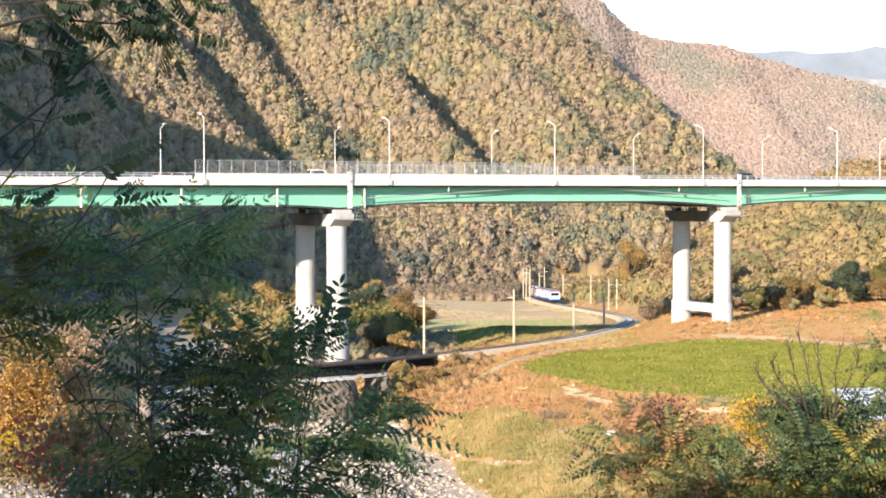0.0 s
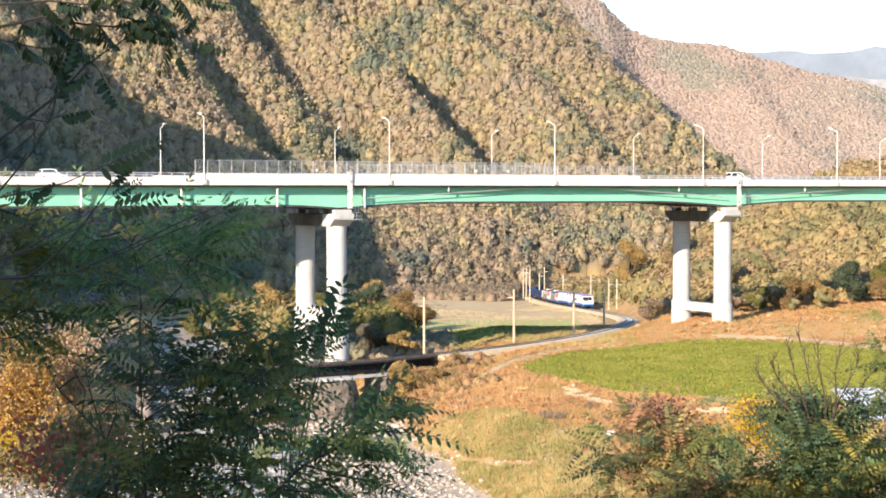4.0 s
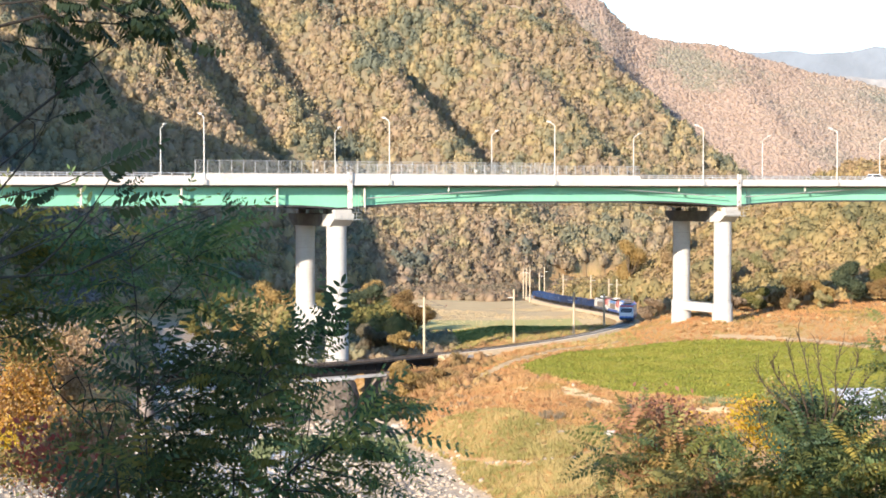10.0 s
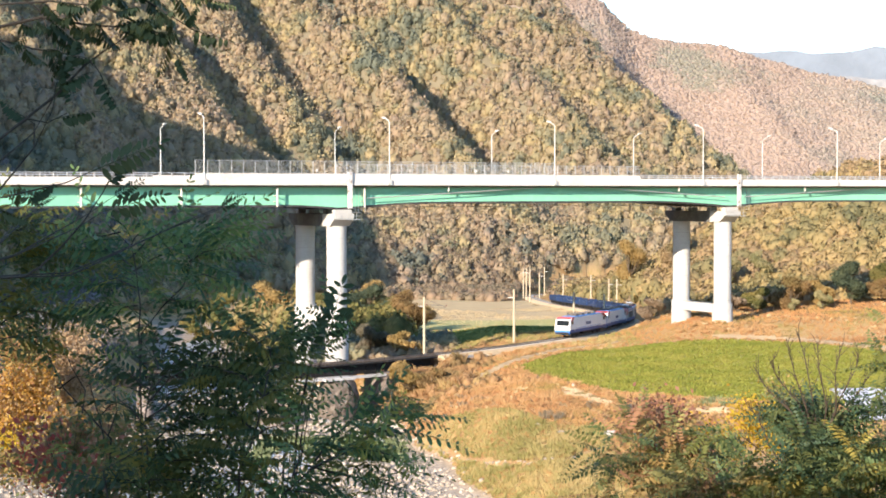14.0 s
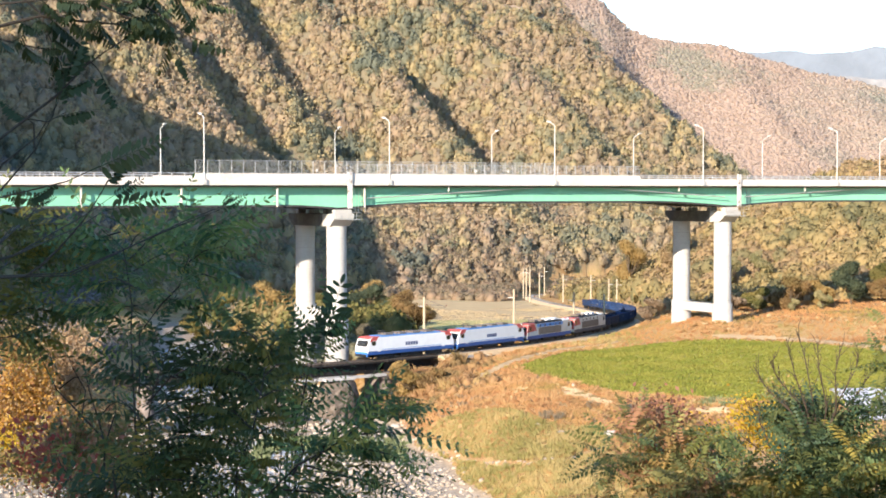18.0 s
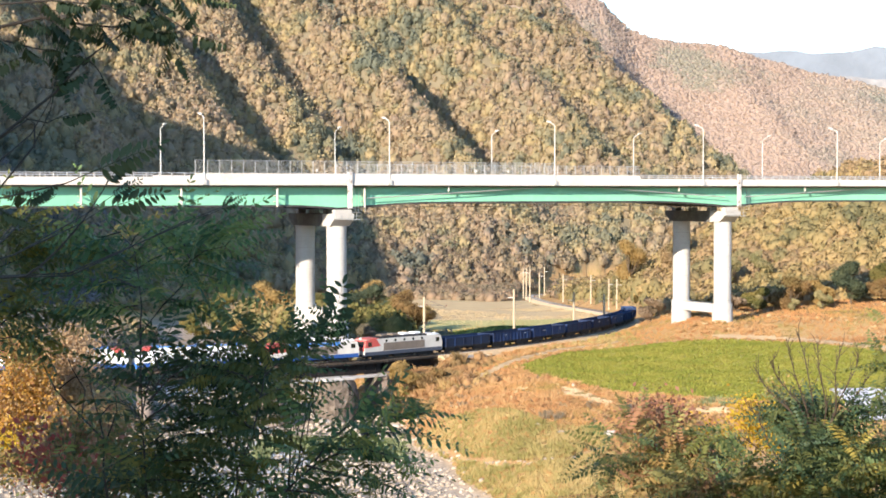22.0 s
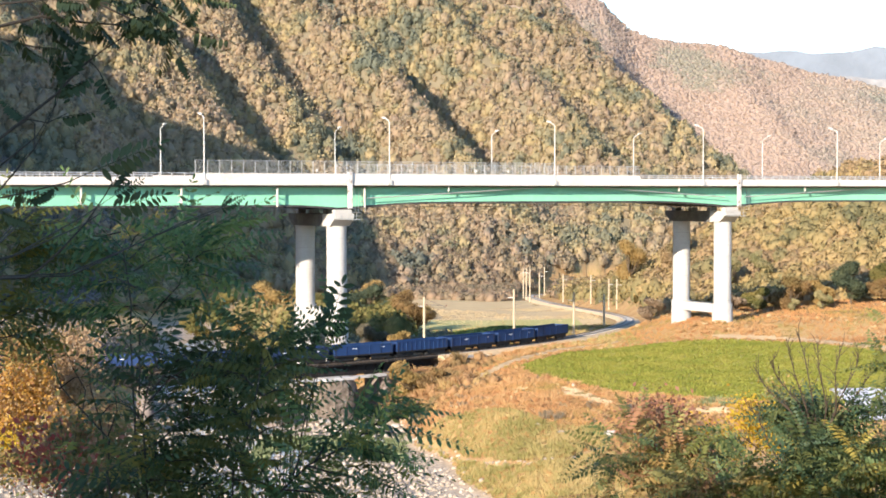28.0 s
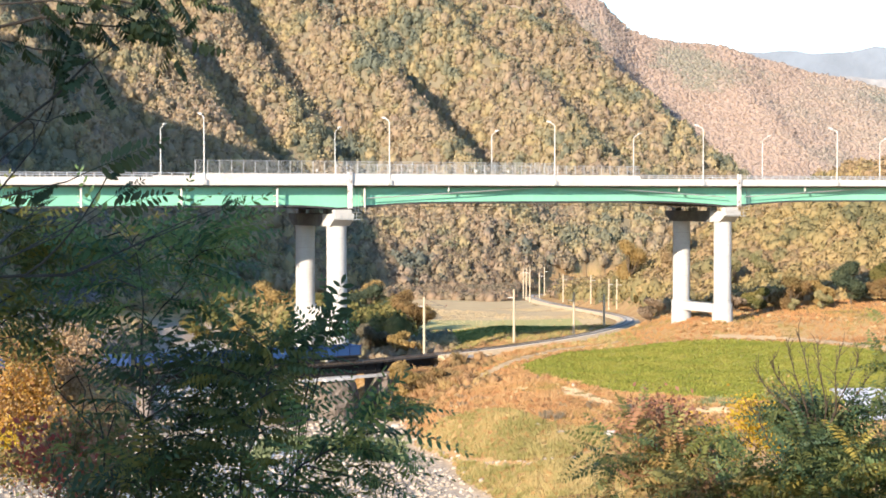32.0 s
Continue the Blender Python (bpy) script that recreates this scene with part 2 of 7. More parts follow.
def build_ground():
    xs = spaced((-1500, -400, 60), (-400, -120, 12), (-120, 140, 2.0), (140, 420, 8), (420, 1900, 60))
    ys = spaced((-300, -60, 20), (-60, 60, 3), (60, 180, 6), (180, 480, 2.0), (480, 900, 6), (900, 1400, 12), (1400, 4600, 120))
    gx, gy = np.meshgrid(xs, ys)
    v = np.stack([gx, gy, land(gx, gy)], -1).reshape(-1, 3)
    n = len(xs)
    i = (np.arange(len(ys) - 1)[:, None] * n + np.arange(n - 1)[None]).reshape(-1, 1)
    ob = new("ground", big_mesh("ground", v, i + [0, 1, n + 1, n], GROUND, True))
    tagged(ob, "valley floor and hillsides of dry grass, soil and gravel", "ground", kind="structure")


def ground_material():
    m = material("ground", [(0.28, (0.17, 0.11, 0.05)), (0.42, (0.33, 0.195, 0.085)), (0.52, (0.41, 0.265, 0.125)), (0.62, (0.30, 0.22, 0.075)), (0.75, (0.18, 0.18, 0.05))], 0.95, 0.12, 1.6, 0.6, spec=0.1)
    n, l = m.node_tree.nodes, m.node_tree.links
    geo, sep = n.new("ShaderNodeNewGeometry"), n.new("ShaderNodeSeparateXYZ")
    l.new(geo.outputs["Position"], sep.inputs[0])
    low = n.new("ShaderNodeMapRange")
    low.inputs[1].default_value, low.inputs[2].default_value = -7.6, -8.6
    l.new(sep.outputs["Z"], low.inputs[0])
    stones = n.new("ShaderNodeTexVoronoi")
    stones.inputs["Scale"].default_value = 1.3
    l.new(geo.outputs["Position"], stones.inputs["Vector"])
    ramp = n.new("ShaderNodeValToRGB")
    ramp.color_ramp.elements[0].color, ramp.color_ramp.elements[1].color = (0.40, 0.335, 0.26, 1), (0.23, 0.185, 0.14, 1)
    l.new(stones.outputs["Distance"], ramp.inputs[0])
    near = n.new("ShaderNodeMapRange")
    near.inputs[1].default_value, near.inputs[2].default_value = 480, 440
    l.new(sep.outputs["Y"], near.inputs[0])
    both = n.new("ShaderNodeMath")
    both.operation = "MULTIPLY"
    l.new(low.outputs[0], both.inputs[0])
    l.new(near.outputs[0], both.inputs[1])
    mix = n.new("ShaderNodeMix")
    mix.data_type = "RGBA"
    b = n["Principled BSDF"]
    old = b.inputs["Base Color"].links[0].from_socket
    l.new(both.outputs[0], mix.inputs["Factor"])
    l.new(old, mix.inputs["A"])
    l.new(ramp.outputs[0], mix.inputs["B"])
    l.new(mix.outputs["Result"], b.inputs["Base Color"])
    rise, deep = n.new("ShaderNodeMapRange"), n.new("ShaderNodeMapRange")
    for node, axis, lo, hi in ((rise, "Z", -5, 2), (deep, "Y", 380, 440)):
        node.inputs[1].default_value, node.inputs[2].default_value = lo, hi
        l.new(sep.outputs[axis], node.inputs[0])
    litter = n.new("ShaderNodeMath")
    litter.operation = "MULTIPLY"
    l.new(rise.outputs[0], litter.inputs[0])
    l.new(deep.outputs[0], litter.inputs[1])
    floor_mix = n.new("ShaderNodeMix")
    floor_mix.data_type = "RGBA"
    l.new(litter.outputs[0], floor_mix.inputs["Factor"])
    l.new(mix.outputs["Result"], floor_mix.inputs["A"])
    # Past 830 m the litter colour turns paler and pinker to suggest haze.
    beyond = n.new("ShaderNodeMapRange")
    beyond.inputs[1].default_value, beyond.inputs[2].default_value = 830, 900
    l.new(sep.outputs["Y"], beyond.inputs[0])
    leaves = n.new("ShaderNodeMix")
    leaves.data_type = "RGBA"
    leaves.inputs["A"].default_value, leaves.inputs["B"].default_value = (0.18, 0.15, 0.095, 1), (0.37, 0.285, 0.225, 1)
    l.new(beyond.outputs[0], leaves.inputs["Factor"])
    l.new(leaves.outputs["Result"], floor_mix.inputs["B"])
    l.new(floor_mix.outputs["Result"], b.inputs["Base Color"])
    return m


GROUND = ground_material()
build_ground()


def far_mountain():
    """The mountain at the valley's end, painted haze-blue, beyond the reach of detail."""
    xs = np.arange(-200, 3000, 40.0)
    top = 384 + 5 * np.sin(xs / 120 + 0.6) + 3 * np.sin(xs / 41) + 3 * np.sin(xs / 17 + 1) + 16 * ramp01(xs, 950, 1100)
    v = [(x, 3900, -20) for x in xs] + [(x, 4100, z) for x, z in zip(xs, top)] + [(x, 4500, -20) for x in xs]
    n = len(xs)
    f = [(r * n + i, r * n + i + 1, r * n + n + i + 1, r * n + n + i) for r in (0, 1) for i in range(n - 1)]
    m = plain("haze_blue", (0.17, 0.195, 0.225), 1.0, 0.16, scale=0.006, fine=0.03)
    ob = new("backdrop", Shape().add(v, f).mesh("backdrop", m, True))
    tagged(ob, "distant mountain ridge painted haze-blue at the valley's end", "mountain", kind="structure")


far_mountain()


def pale_foothills():
    """Low farmland hills between the wooded ridge and blue mountain, paled for haze."""
    xs = np.arange(300, 1700, 20.0)
    top = 250 + 5 * np.sin(xs / 70 + 2) + 5 * np.sin(xs / 23)
    n = len(xs)
    v = [(x, 3000, -20) for x in xs] + [(x, 3120, z) for x, z in zip(xs, top)] + [(x, 3300, -20) for x in xs]
    f = [(r * n + i, r * n + i + 1, r * n + n + i + 1, r * n + n + i) for r in (0, 1) for i in range(n - 1)]
    m = material("haze_pale_farmland", [(0.38, (0.15, 0.155, 0.165)), (0.5, (0.21, 0.21, 0.215)), (0.62, (0.28, 0.27, 0.265))], 1.0, 0.012, 0.06, 0)
    tagged(new("backdrop", Shape().add(v, f).mesh("backdrop", m, True)), "distant farmland, paled for haze, below the blue mountain", "hills", kind="structure")


pale_foothills()

# ---- road bridge ----
CONCRETE = material("concrete", [(0.25, (0.36, 0.34, 0.315)), (0.5, (0.45, 0.43, 0.40)), (0.75, (0.51, 0.49, 0.46))], 0.85, 0.25, 2.5, 0.15)
CONCRETE_OLD = material("weathered_concrete", [(0.25, (0.20, 0.18, 0.16)), (0.5, (0.38, 0.35, 0.31)), (0.75, (0.52, 0.49, 0.44))], 0.9, 0.5, 4, 0.4)
# Dark tone imitates the shade under the deck.
CAP_CONCRETE = material("shade_dark_concrete", [(0.25, (0.07, 0.066, 0.062)), (0.5, (0.13, 0.125, 0.115)), (0.75, (0.26, 0.245, 0.225))], 0.9, 0.35, 2.5, 0.2)
MOTTLED = material("mottled_cover", [(0.40, (0.16, 0.13, 0.11)), (0.48, (0.50, 0.46, 0.42)), (0.7, (0.64, 0.61, 0.57))], 0.8, 1.2, 5, 0.2)
WHITE_PAINT = material("white_barrier_paint", [(0.25, (0.40, 0.34, 0.29)), (0.45, (0.58, 0.52, 0.455)), (0.7, (0.64, 0.58, 0.515))], 0.7, 0.2, 3, 0.1)
GREEN_STEEL = material("green_girder_paint", [(0.2, (0.19, 0.47, 0.31)), (0.5, (0.23, 0.54, 0.365)), (0.8, (0.27, 0.59, 0.41))], 0.45, 0.08, 1.5, 0.05)
DARK_STEEL = material("dark_steel", [(0.3, (0.025, 0.025, 0.028)), (0.7, (0.07, 0.065, 0.06))], 0.6, 0.6, 5, 0.2)
GALVANISED = material("galvanised_steel", [(0.3, (0.38, 0.37, 0.355)), (0.7, (0.50, 0.49, 0.47))], 0.5, 1.0, 6, 0.1, metal=0.4)
ASPHALT = material("asphalt", [(0.3, (0.04, 0.04, 0.042)), (0.7, (0.07, 0.068, 0.066))], 0.9, 0.4, 8, 0.3)
LAMP_WHITE = plain("lamp_head_grey", (0.52, 0.50, 0.46), 0.5, 0.08)
BRIDGE = Matrix.Translation((-36.366, 249.5, 27.89)) @ pose(0, 0, 0, 0, -0.112, 28.604)
PIERS = (-54.0, 24.0, 102.3, 180.6)
S0, S1 = -110.0, 215.0
FENCE = (-1.4, 81.0)


def girder_foot(s):
    """How far the girder's lower edge lies under the deck's edge."""
    d = min(abs(s - p) for p in PIERS)
    if s < 24:
        return -3.08 - 0.5 * max(0.0, 1 - d / 9) ** 1.5
    return -2.62 - 0.95 * max(0.0, 1 - d / 17) ** 1.6


def build_bridge():
    bridge = thing("road_bridge", "long green steel girder road bridge on paired white concrete columns", "bridge", BRIDGE)
    deck = Shape().prism([(0.0, 0.0), (0.0, 0.55), (0.35, 0.62), (19.65, 0.62), (20, 0.55), (20, 0.0), (18.6, -0.28), (17.2, -0.3), (2.8, -0.3), (1.4, -0.28)], S0, S1, "x")
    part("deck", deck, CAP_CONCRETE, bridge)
    part("fascia", Shape().box(S0, S1, -0.03, -0.004, 0.03, 0.66), WHITE_PAINT, bridge, "painted edge of the deck")
    part("road_surface", Shape().box(S0, S1, 0.5, 19.5, 0.624, 0.70), ASPHALT, bridge, "grey asphalt carriageway")
    for name, y0, y1 in (("parapet", 0.02, 0.40), ("parapet", 19.6, 19.98)):
        for a, b in ((S0, FENCE[0]), (FENCE[1], S1)):
            part(name, Shape().prism([(y0, 0.63), (y1, 0.63), (y1 - 0.08, 1.18), (y0 + 0.08, 1.18)], a, b, "x"), WHITE_PAINT, bridge, "low painted concrete parapet")
        part("noise_wall" if y0 < 1 else "parapet_wall", Shape().prism([(y0, 0.64), (y1, 0.64), (y1 - 0.06, 1.82), (y0 + 0.06, 1.82)], FENCE[0] + 0.02, FENCE[1] - 0.02, "x"), WHITE_PAINT, bridge, "solid white parapet wall")
        ym = (y0 + y1) / 2
        for z in (1.5, 1.84):
            for a, b in ((S0, FENCE[0]), (FENCE[1], S1)):
                part("handrail", Shape().tube([(a, ym, z), (b, ym, z)], 0.075 if z > 1.6 else 0.05, 8), GALVANISED, bridge)
        post = Shape().box(-0.08, 0.08, -0.1, 0.1, 1.16, 1.9, 0.02).mesh("rail_post", GALVANISED)
        for k in range(int((S1 - S0) / 2.0)):
            s = S0 + 1 + 2.0 * k
            if not FENCE[0] - 0.2 < s < FENCE[1] + 0.2:
                part("rail_post", post, GALVANISED, bridge).location = (s, ym, 0)
        # mesh fence over the railway
        fpost = Shape().box(-0.045, 0.045, -0.045, 0.045, 1.82, 3.85, 0.012).mesh("fence_post", GALVANISED)
        fa, fb = (FENCE[0], 63.3) if y0 < 1 else (31.3, 95.0)
        for k in range(int((fb - fa) / 1.955) + 1):
            part("fence_post", fpost, GALVANISED, bridge).location = (fa + 0.1 + k * 1.955, ym, 0)
        for z in (1.9, 3.82):
            part("fence_rail", Shape().tube([(fa, ym, z), (fb, ym, z)], 0.04, 6), GALVANISED, bridge)
        wires = Shape()
        for k in range(int((fb - fa) / 0.16)):
            s = fa + 0.16 * k
            wires.box(s, s + 0.012, ym - 0.006, ym + 0.006, 1.9, 3.8)
        for k in range(12):
            wires.box(fa, fb, ym - 0.006, ym + 0.006, 2.0 + 0.15 * k, 2.012 + 0.15 * k)
        tagged(part("wire_mesh", wires, GALVANISED, bridge, "fine wire mesh"), kind="stuff")
    for s in (27.5, 41.5, 45.4, 58.8, 65.5):
        part("delineator", Shape().box(s - 0.2, s + 0.2, 19.36, 19.42, 2.5, 2.95, 0.02), WHITE_PAINT, bridge, "small white delineator plate")
        part("delineator_post", Shape().box(s - 0.04, s + 0.04, 19.43, 19.5, 0.7, 2.9), GALVANISED, bridge)
    # four box girders with haunches over the piers
    step = [S0 + 1.5 * k for k in range(int((S1 - S0) / 1.5) + 1)]
    for y, wide in ((2.2, 1.5), (6.6, 1.5), (11.9, 1.5), (16.3, 1.5)):
        web, v, f = Shape(), [], []
        for s in step:
            z = girder_foot(s)
            v += [(s, y, -0.29), (s, y + wide, -0.29), (s, y + wide, z), (s, y, z)]
        f = [(4 * i + k, 4 * i + (k + 1) % 4, 4 * i + 4 + (k + 1) % 4, 4 * i + 4 + k) for i in range(len(step) - 1) for k in range(4)]
        part("girder", web.add(v, f + [(0, 1, 2, 3), (4 * len(step) - 1, 4 * len(step) - 2, 4 * len(step) - 3, 4 * len(step) - 4)]), GREEN_STEEL, bridge, "pale green painted steel box girder")
        # Flange made deep and dark as the shadow line under the girder.
        fl, v = Shape(), []
        for s in step:
            z = girder_foot(s)
            v += [(s, y - 0.28, z - 0.004), (s, y + wide + 0.28, z - 0.004), (s, y + wide + 0.28, z - 0.30), (s, y - 0.28, z - 0.30)]
        part("flange", fl.add(v, f + [(0, 1, 2, 3)]), DARK_STEEL, bridge, "dark lower flange, deepened as a shadow line")
    # seams of the girder panels on the outer web
    seam = Shape().box(-0.03, 0.03, 2.178, 2.199, -2.5, -0.34).mesh("web_seam", GREEN_STEEL)
    for k in range(34):
        part("web_seam", seam, GREEN_STEEL, bridge).location = (S0 + 6 + 9.4 * k, 0, 0)
    for k in range(44):
        s = S0 + 4 + 7.2 * k
        part("cross_beam", Shape().box(s, s + 0.25, 2.8, 17.2, -2.0, -0.5), DARK_STEEL, bridge)
    # inspection walkway slung under the far girders
    part("walkway", Shape().box(26, 100.5, 14.0, 15.0, -3.62, -3.52), GALVANISED, bridge, "narrow inspection walkway under the deck")
    for z in (-3.05, -2.75):
        part("walkway_rail", Shape().tube([(26, 14.0, z), (100.5, 14.0, z)], 0.035, 6), GALVANISED, bridge)
    wp = Shape().box(-0.035, 0.035, 13.97, 14.03, -3.6, -2.6).mesh("walkway_post", GALVANISED)
    for k in range(50):
        part("walkway_post", wp, GALVANISED, bridge).location = (26.3 + 1.5 * k, 0, 0)
    # downpipes down the web, and the sloping collectors
    for s in (-50.0, -34.3, -18.75, -3.26, 12.44, 27.6):
        z = girder_foot(s)
        pipe = Shape().tube([(s, 0.95, -0.3), (s, 0.95, z - 0.25)], 0.16, 10)
        for k in range(3):
            pipe.box(s - 0.22, s + 0.22, 0.92, 2.19, -0.7 - k * 0.95, -0.62 - k * 0.95)
        part("downpipe", pipe, WHITE_PAINT, bridge, "white drain downpipe")
    for s in (42.9, 89.9, 119.1, 167.0):
        part("downpipe", Shape().tube([(s, 0.75, -0.1), (s, 0.75, -0.95)], 0.15, 10), WHITE_PAINT, bridge, "short white drain outlet")
    for a, b, z0, z1 in ((28.0, 59.5, -2.05, -0.4), (100.5, 74.0, -1.95, -0.4), (105.0, 135.5, -1.95, -0.4), (178, 150, -1.95, -0.4)):
        part("drain_pipe", Shape().tube([(a, 1.1, z0), (b, 1.1, z1)], 0.09, 8), GALVANISED, bridge, "sloping grey drain pipe")
    for p in PIERS:
        riser = Shape().box(p + 0.08, p + 0.88, -0.35, 0.0, -3.7, 2.15, 0.06)
        part("expansion_joint_cover", riser, MOTTLED, bridge, "white mottled cover box over the deck joint")
        for k in range(4):
            part("ladder_rail", Shape().tube([(p + 1.9 + 0.6 * k, 1.0, -0.4), (p + 1.9 + 0.6 * k, 1.0, -4.4)], 0.035, 6), GALVANISED, bridge)
    return bridge


def build_pier(s, foot, rise=3.4):
    """Two round columns joined by a tie beam, under a cap with sloping ends. foot: the ground under the deck's edge; rise: the height of the wider bases."""
    pier = thing("bridge_pier", "pair of round white concrete columns under a flared cap", "bridge pier", BRIDGE @ pose(s, 10.2, 0), "piers of the road bridge")
    cap = Shape().prism([(-9.2, -4.55), (-9.2, -5.3), (-7.4, -6.55), (-4.6, -6.55), (-4.6, -4.55)], -1.75, 1.75, "x")
    part("cap", cap, CONCRETE, pier, "pale sloping end of the concrete pier cap")
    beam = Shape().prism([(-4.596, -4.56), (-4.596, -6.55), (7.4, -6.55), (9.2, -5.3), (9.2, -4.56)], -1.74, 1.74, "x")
    part("cap_beam", beam, CAP_CONCRETE, pier, "concrete cap beam darkened for the deck's shade")
    for y in (-8.3, -3.0, 2.7, 7.9):
        part("bearing", Shape().box(-1.5 if y < -8 else -0.7, 1.5 if y < -8 else 0.7, y - 0.6, y + 0.6, -4.54, girder_foot(s) - 0.31, 0.05), CONCRETE, pier)
    for y in (-6.2, 6.3):
        ring = [(1.62 * math.cos(a), 1.62 * math.sin(a)) for a in (2 * math.pi * k / 40 for k in range(40))]
        col = part("column", Shape().prism([(u, v + y) for u, v in ring], foot + rise, -6.56, "z"), CONCRETE, pier, smooth=True)
        ring = [(u * 1.16, v * 1.16 + y) for u, v in ring]
        part("column_base", Shape().prism(ring, foot - 2.5, foot + rise - 0.02, "z"), CONCRETE, pier, smooth=True)
        for k in range(7):
            z = foot + rise + 0.6 + k * (-7.3 - foot - rise) / 7
            band = [(1.628 * math.cos(a), 1.628 * math.sin(a) + y) for a in (2 * math.pi * k / 40 for k in range(40))]
            part("pour_joint", Shape().prism(band, z, z + 0.05, "z"), CONCRETE_OLD, pier)
    part("tie_beam", Shape().box(-0.9, 0.9, -5.0, 5.1, foot + rise - (1.8 if rise < 4 else 2.6), foot + rise - 0.2, 0.05), CONCRETE, pier)
    cage = Shape()
    for k in range(7):
        cage.tube([(-1.7, -9.9, -5.4), (-1.7, -9.9, -4.4)], 0.03, 5) if k == 0 else cage.tube([(-2.4 + 0.7 * k, -9.95, -5.4), (-2.4 + 0.7 * k, -9.95, -4.3)], 0.03, 5)
    cage.tube([(-2.4, -9.95, -4.32), (2.5, -9.95, -4.32)], 0.035, 5).tube([(-2.4, -9.95, -4.85), (2.5, -9.95, -4.85)], 0.03, 5)
    part("railing", cage, GALVANISED, pier, "grey steel railing round the bearing shelf")
    part("inspection_shelf", Shape().box(-2.5, 2.6, -10.0, -9.2, -5.5, -5.4), GALVANISED, pier)


def build_lamp():
    """A street lamp with its foot on the parapet bracket, the arm over the road along +y."""
    lamp = thing("street_lamp", "tall pale grey street lamp with a short angled arm", "street lamp", None, "street lamps of the road bridge")
    part("bracket", Shape().prism([(-0.32, 0.1), (0.3, 0.1), (0.3, 1.0), (-0.3, 1.0), (-0.36, 0.6)], -0.28, 0.28, "x"), CONCRETE, lamp)
    part("pole", Shape().tube([(0, 0, 1.0), (0, 0, 5), (0, 0, 10.2)], [0.11, 0.095, 0.075], 12), LAMP_WHITE, lamp, smooth=True)
    part("arm", Shape().tube([(0, 0, 10.12), (0, 0.4, 10.5), (0, 1.6, 10.85)], [0.09, 0.08, 0.06], 10), LAMP_WHITE, lamp, smooth=True)
    head = Shape().prism([(1.4, 10.78), (2.35, 10.98), (2.4, 11.08), (2.2, 11.18), (1.5, 11.02)], -0.2, 0.2, "x")
    part("lamp_head", head, LAMP_WHITE, lamp, "white lamp head")
    part("lens", Shape().prism([(1.55, 10.80), (2.25, 10.95), (2.25, 10.93), (1.55, 10.77)], -0.15, 0.15, "x"), plain("lamp_lens", (0.6, 0.6, 0.55), 0.2), lamp)
    return lamp


build_bridge()
for s, foot, rise in zip(PIERS, (-29.0, -28.4, -25.0, -19.0), (8.5, 8.5, 3.4, 3.4)):
    build_pier(s, foot, rise)
first = build_lamp()
first.matrix_world = BRIDGE @ pose(0.05 - 63.2, 0.0, 0)
for k in range(-1, 7):
    copy_thing(first, BRIDGE @ pose(0.05 + 31.55 * k, 0.0, 0))
for k in range(-2, 7):
    copy_thing(first, BRIDGE @ pose(0.0 + 31.2 * k, 20.0, -1.0, 0, 0, 180))

# ---- cars on the bridge ----
CAR_WHITE = plain("car_white_paint", (0.78, 0.78, 0.77), 0.25, 0.03, spec=0.6)
CAR_DARK = plain("car_dark_paint", (0.03, 0.03, 0.045), 0.25, 0.1, spec=0.6)
CAR_GLASS = plain("car_glass", (0.02, 0.025, 0.03), 0.06, 0.1, spec=0.8)
TYRE = plain("tyre_rubber", (0.015, 0.015, 0.015), 0.9, 0.2)


def build_car(label, paint, length, high, roof_back):
    """A car that faces +x, with the road at z = 0."""
    h, L = high, length / 2
    car = thing("car", label, "car", None, "cars on the road bridge")
    lower = [(-L, 0.35), (-L, 0.85), (-L + 0.1, 1.0), (L * 0.45, 1.0), (L - 0.15, 0.82), (L, 0.6), (L, 0.35)]
    part("body", Shape().prism(lower, -0.88, 0.88, "y"), paint, car)
    roof = [(-L + roof_back, 1.0), (-L + roof_back + 0.25, h - 0.05), (-L + roof_back + 0.5, h), (L * 0.02, h), (L * 0.2, h - 0.1), (L * 0.46, 1.0)]
    part("cabin", Shape().prism(roof, -0.76, 0.76, "y"), paint, car)
    for y0, y1 in ((-0.775, -0.762), (0.762, 0.775)):
        part("side_window", Shape().prism([(-L + roof_back + 0.2, 1.08), (-L + roof_back + 0.35, h - 0.14), (L * 0.05, h - 0.14), (L * 0.34, 1.08)], y0, y1, "y"), CAR_GLASS, car)
    part("windscreen", Shape().prism([(L * 0.235, h - 0.12), (L * 0.455, 1.04), (L * 0.475, 1.04), (L * 0.255, h - 0.1)], -0.68, 0.68, "y"), CAR_GLASS, car)
    part("rear_window", Shape().prism([(-L + roof_back + 0.01, 1.1), (-L + roof_back + 0.2, h - 0.15), (-L + roof_back + 0.18, h - 0.13), (-L + roof_back - 0.02, 1.1)], -0.66, 0.66, "y"), CAR_GLASS, car)
    for x in (-L * 0.62, L * 0.62):
        for y in (-0.8, 0.8):
            part("wheel", Shape().tube([(x, y - 0.1, 0.33), (x, y + 0.1, 0.33)], 0.33, 16), TYRE, car)
    for y in (-0.62, 0.62):
        part("headlight", Shape().box(L - 0.08, L + 0.01, y - 0.16, y + 0.16, 0.62, 0.76, 0.02), LAMP_WHITE, car)
        part("tail_light", Shape().box(-L - 0.01, -L + 0.05, y - 0.14, y + 0.14, 0.7, 0.88, 0.02), plain("tail_light_red", (0.4, 0.03, 0.02), 0.3), car)
    return car


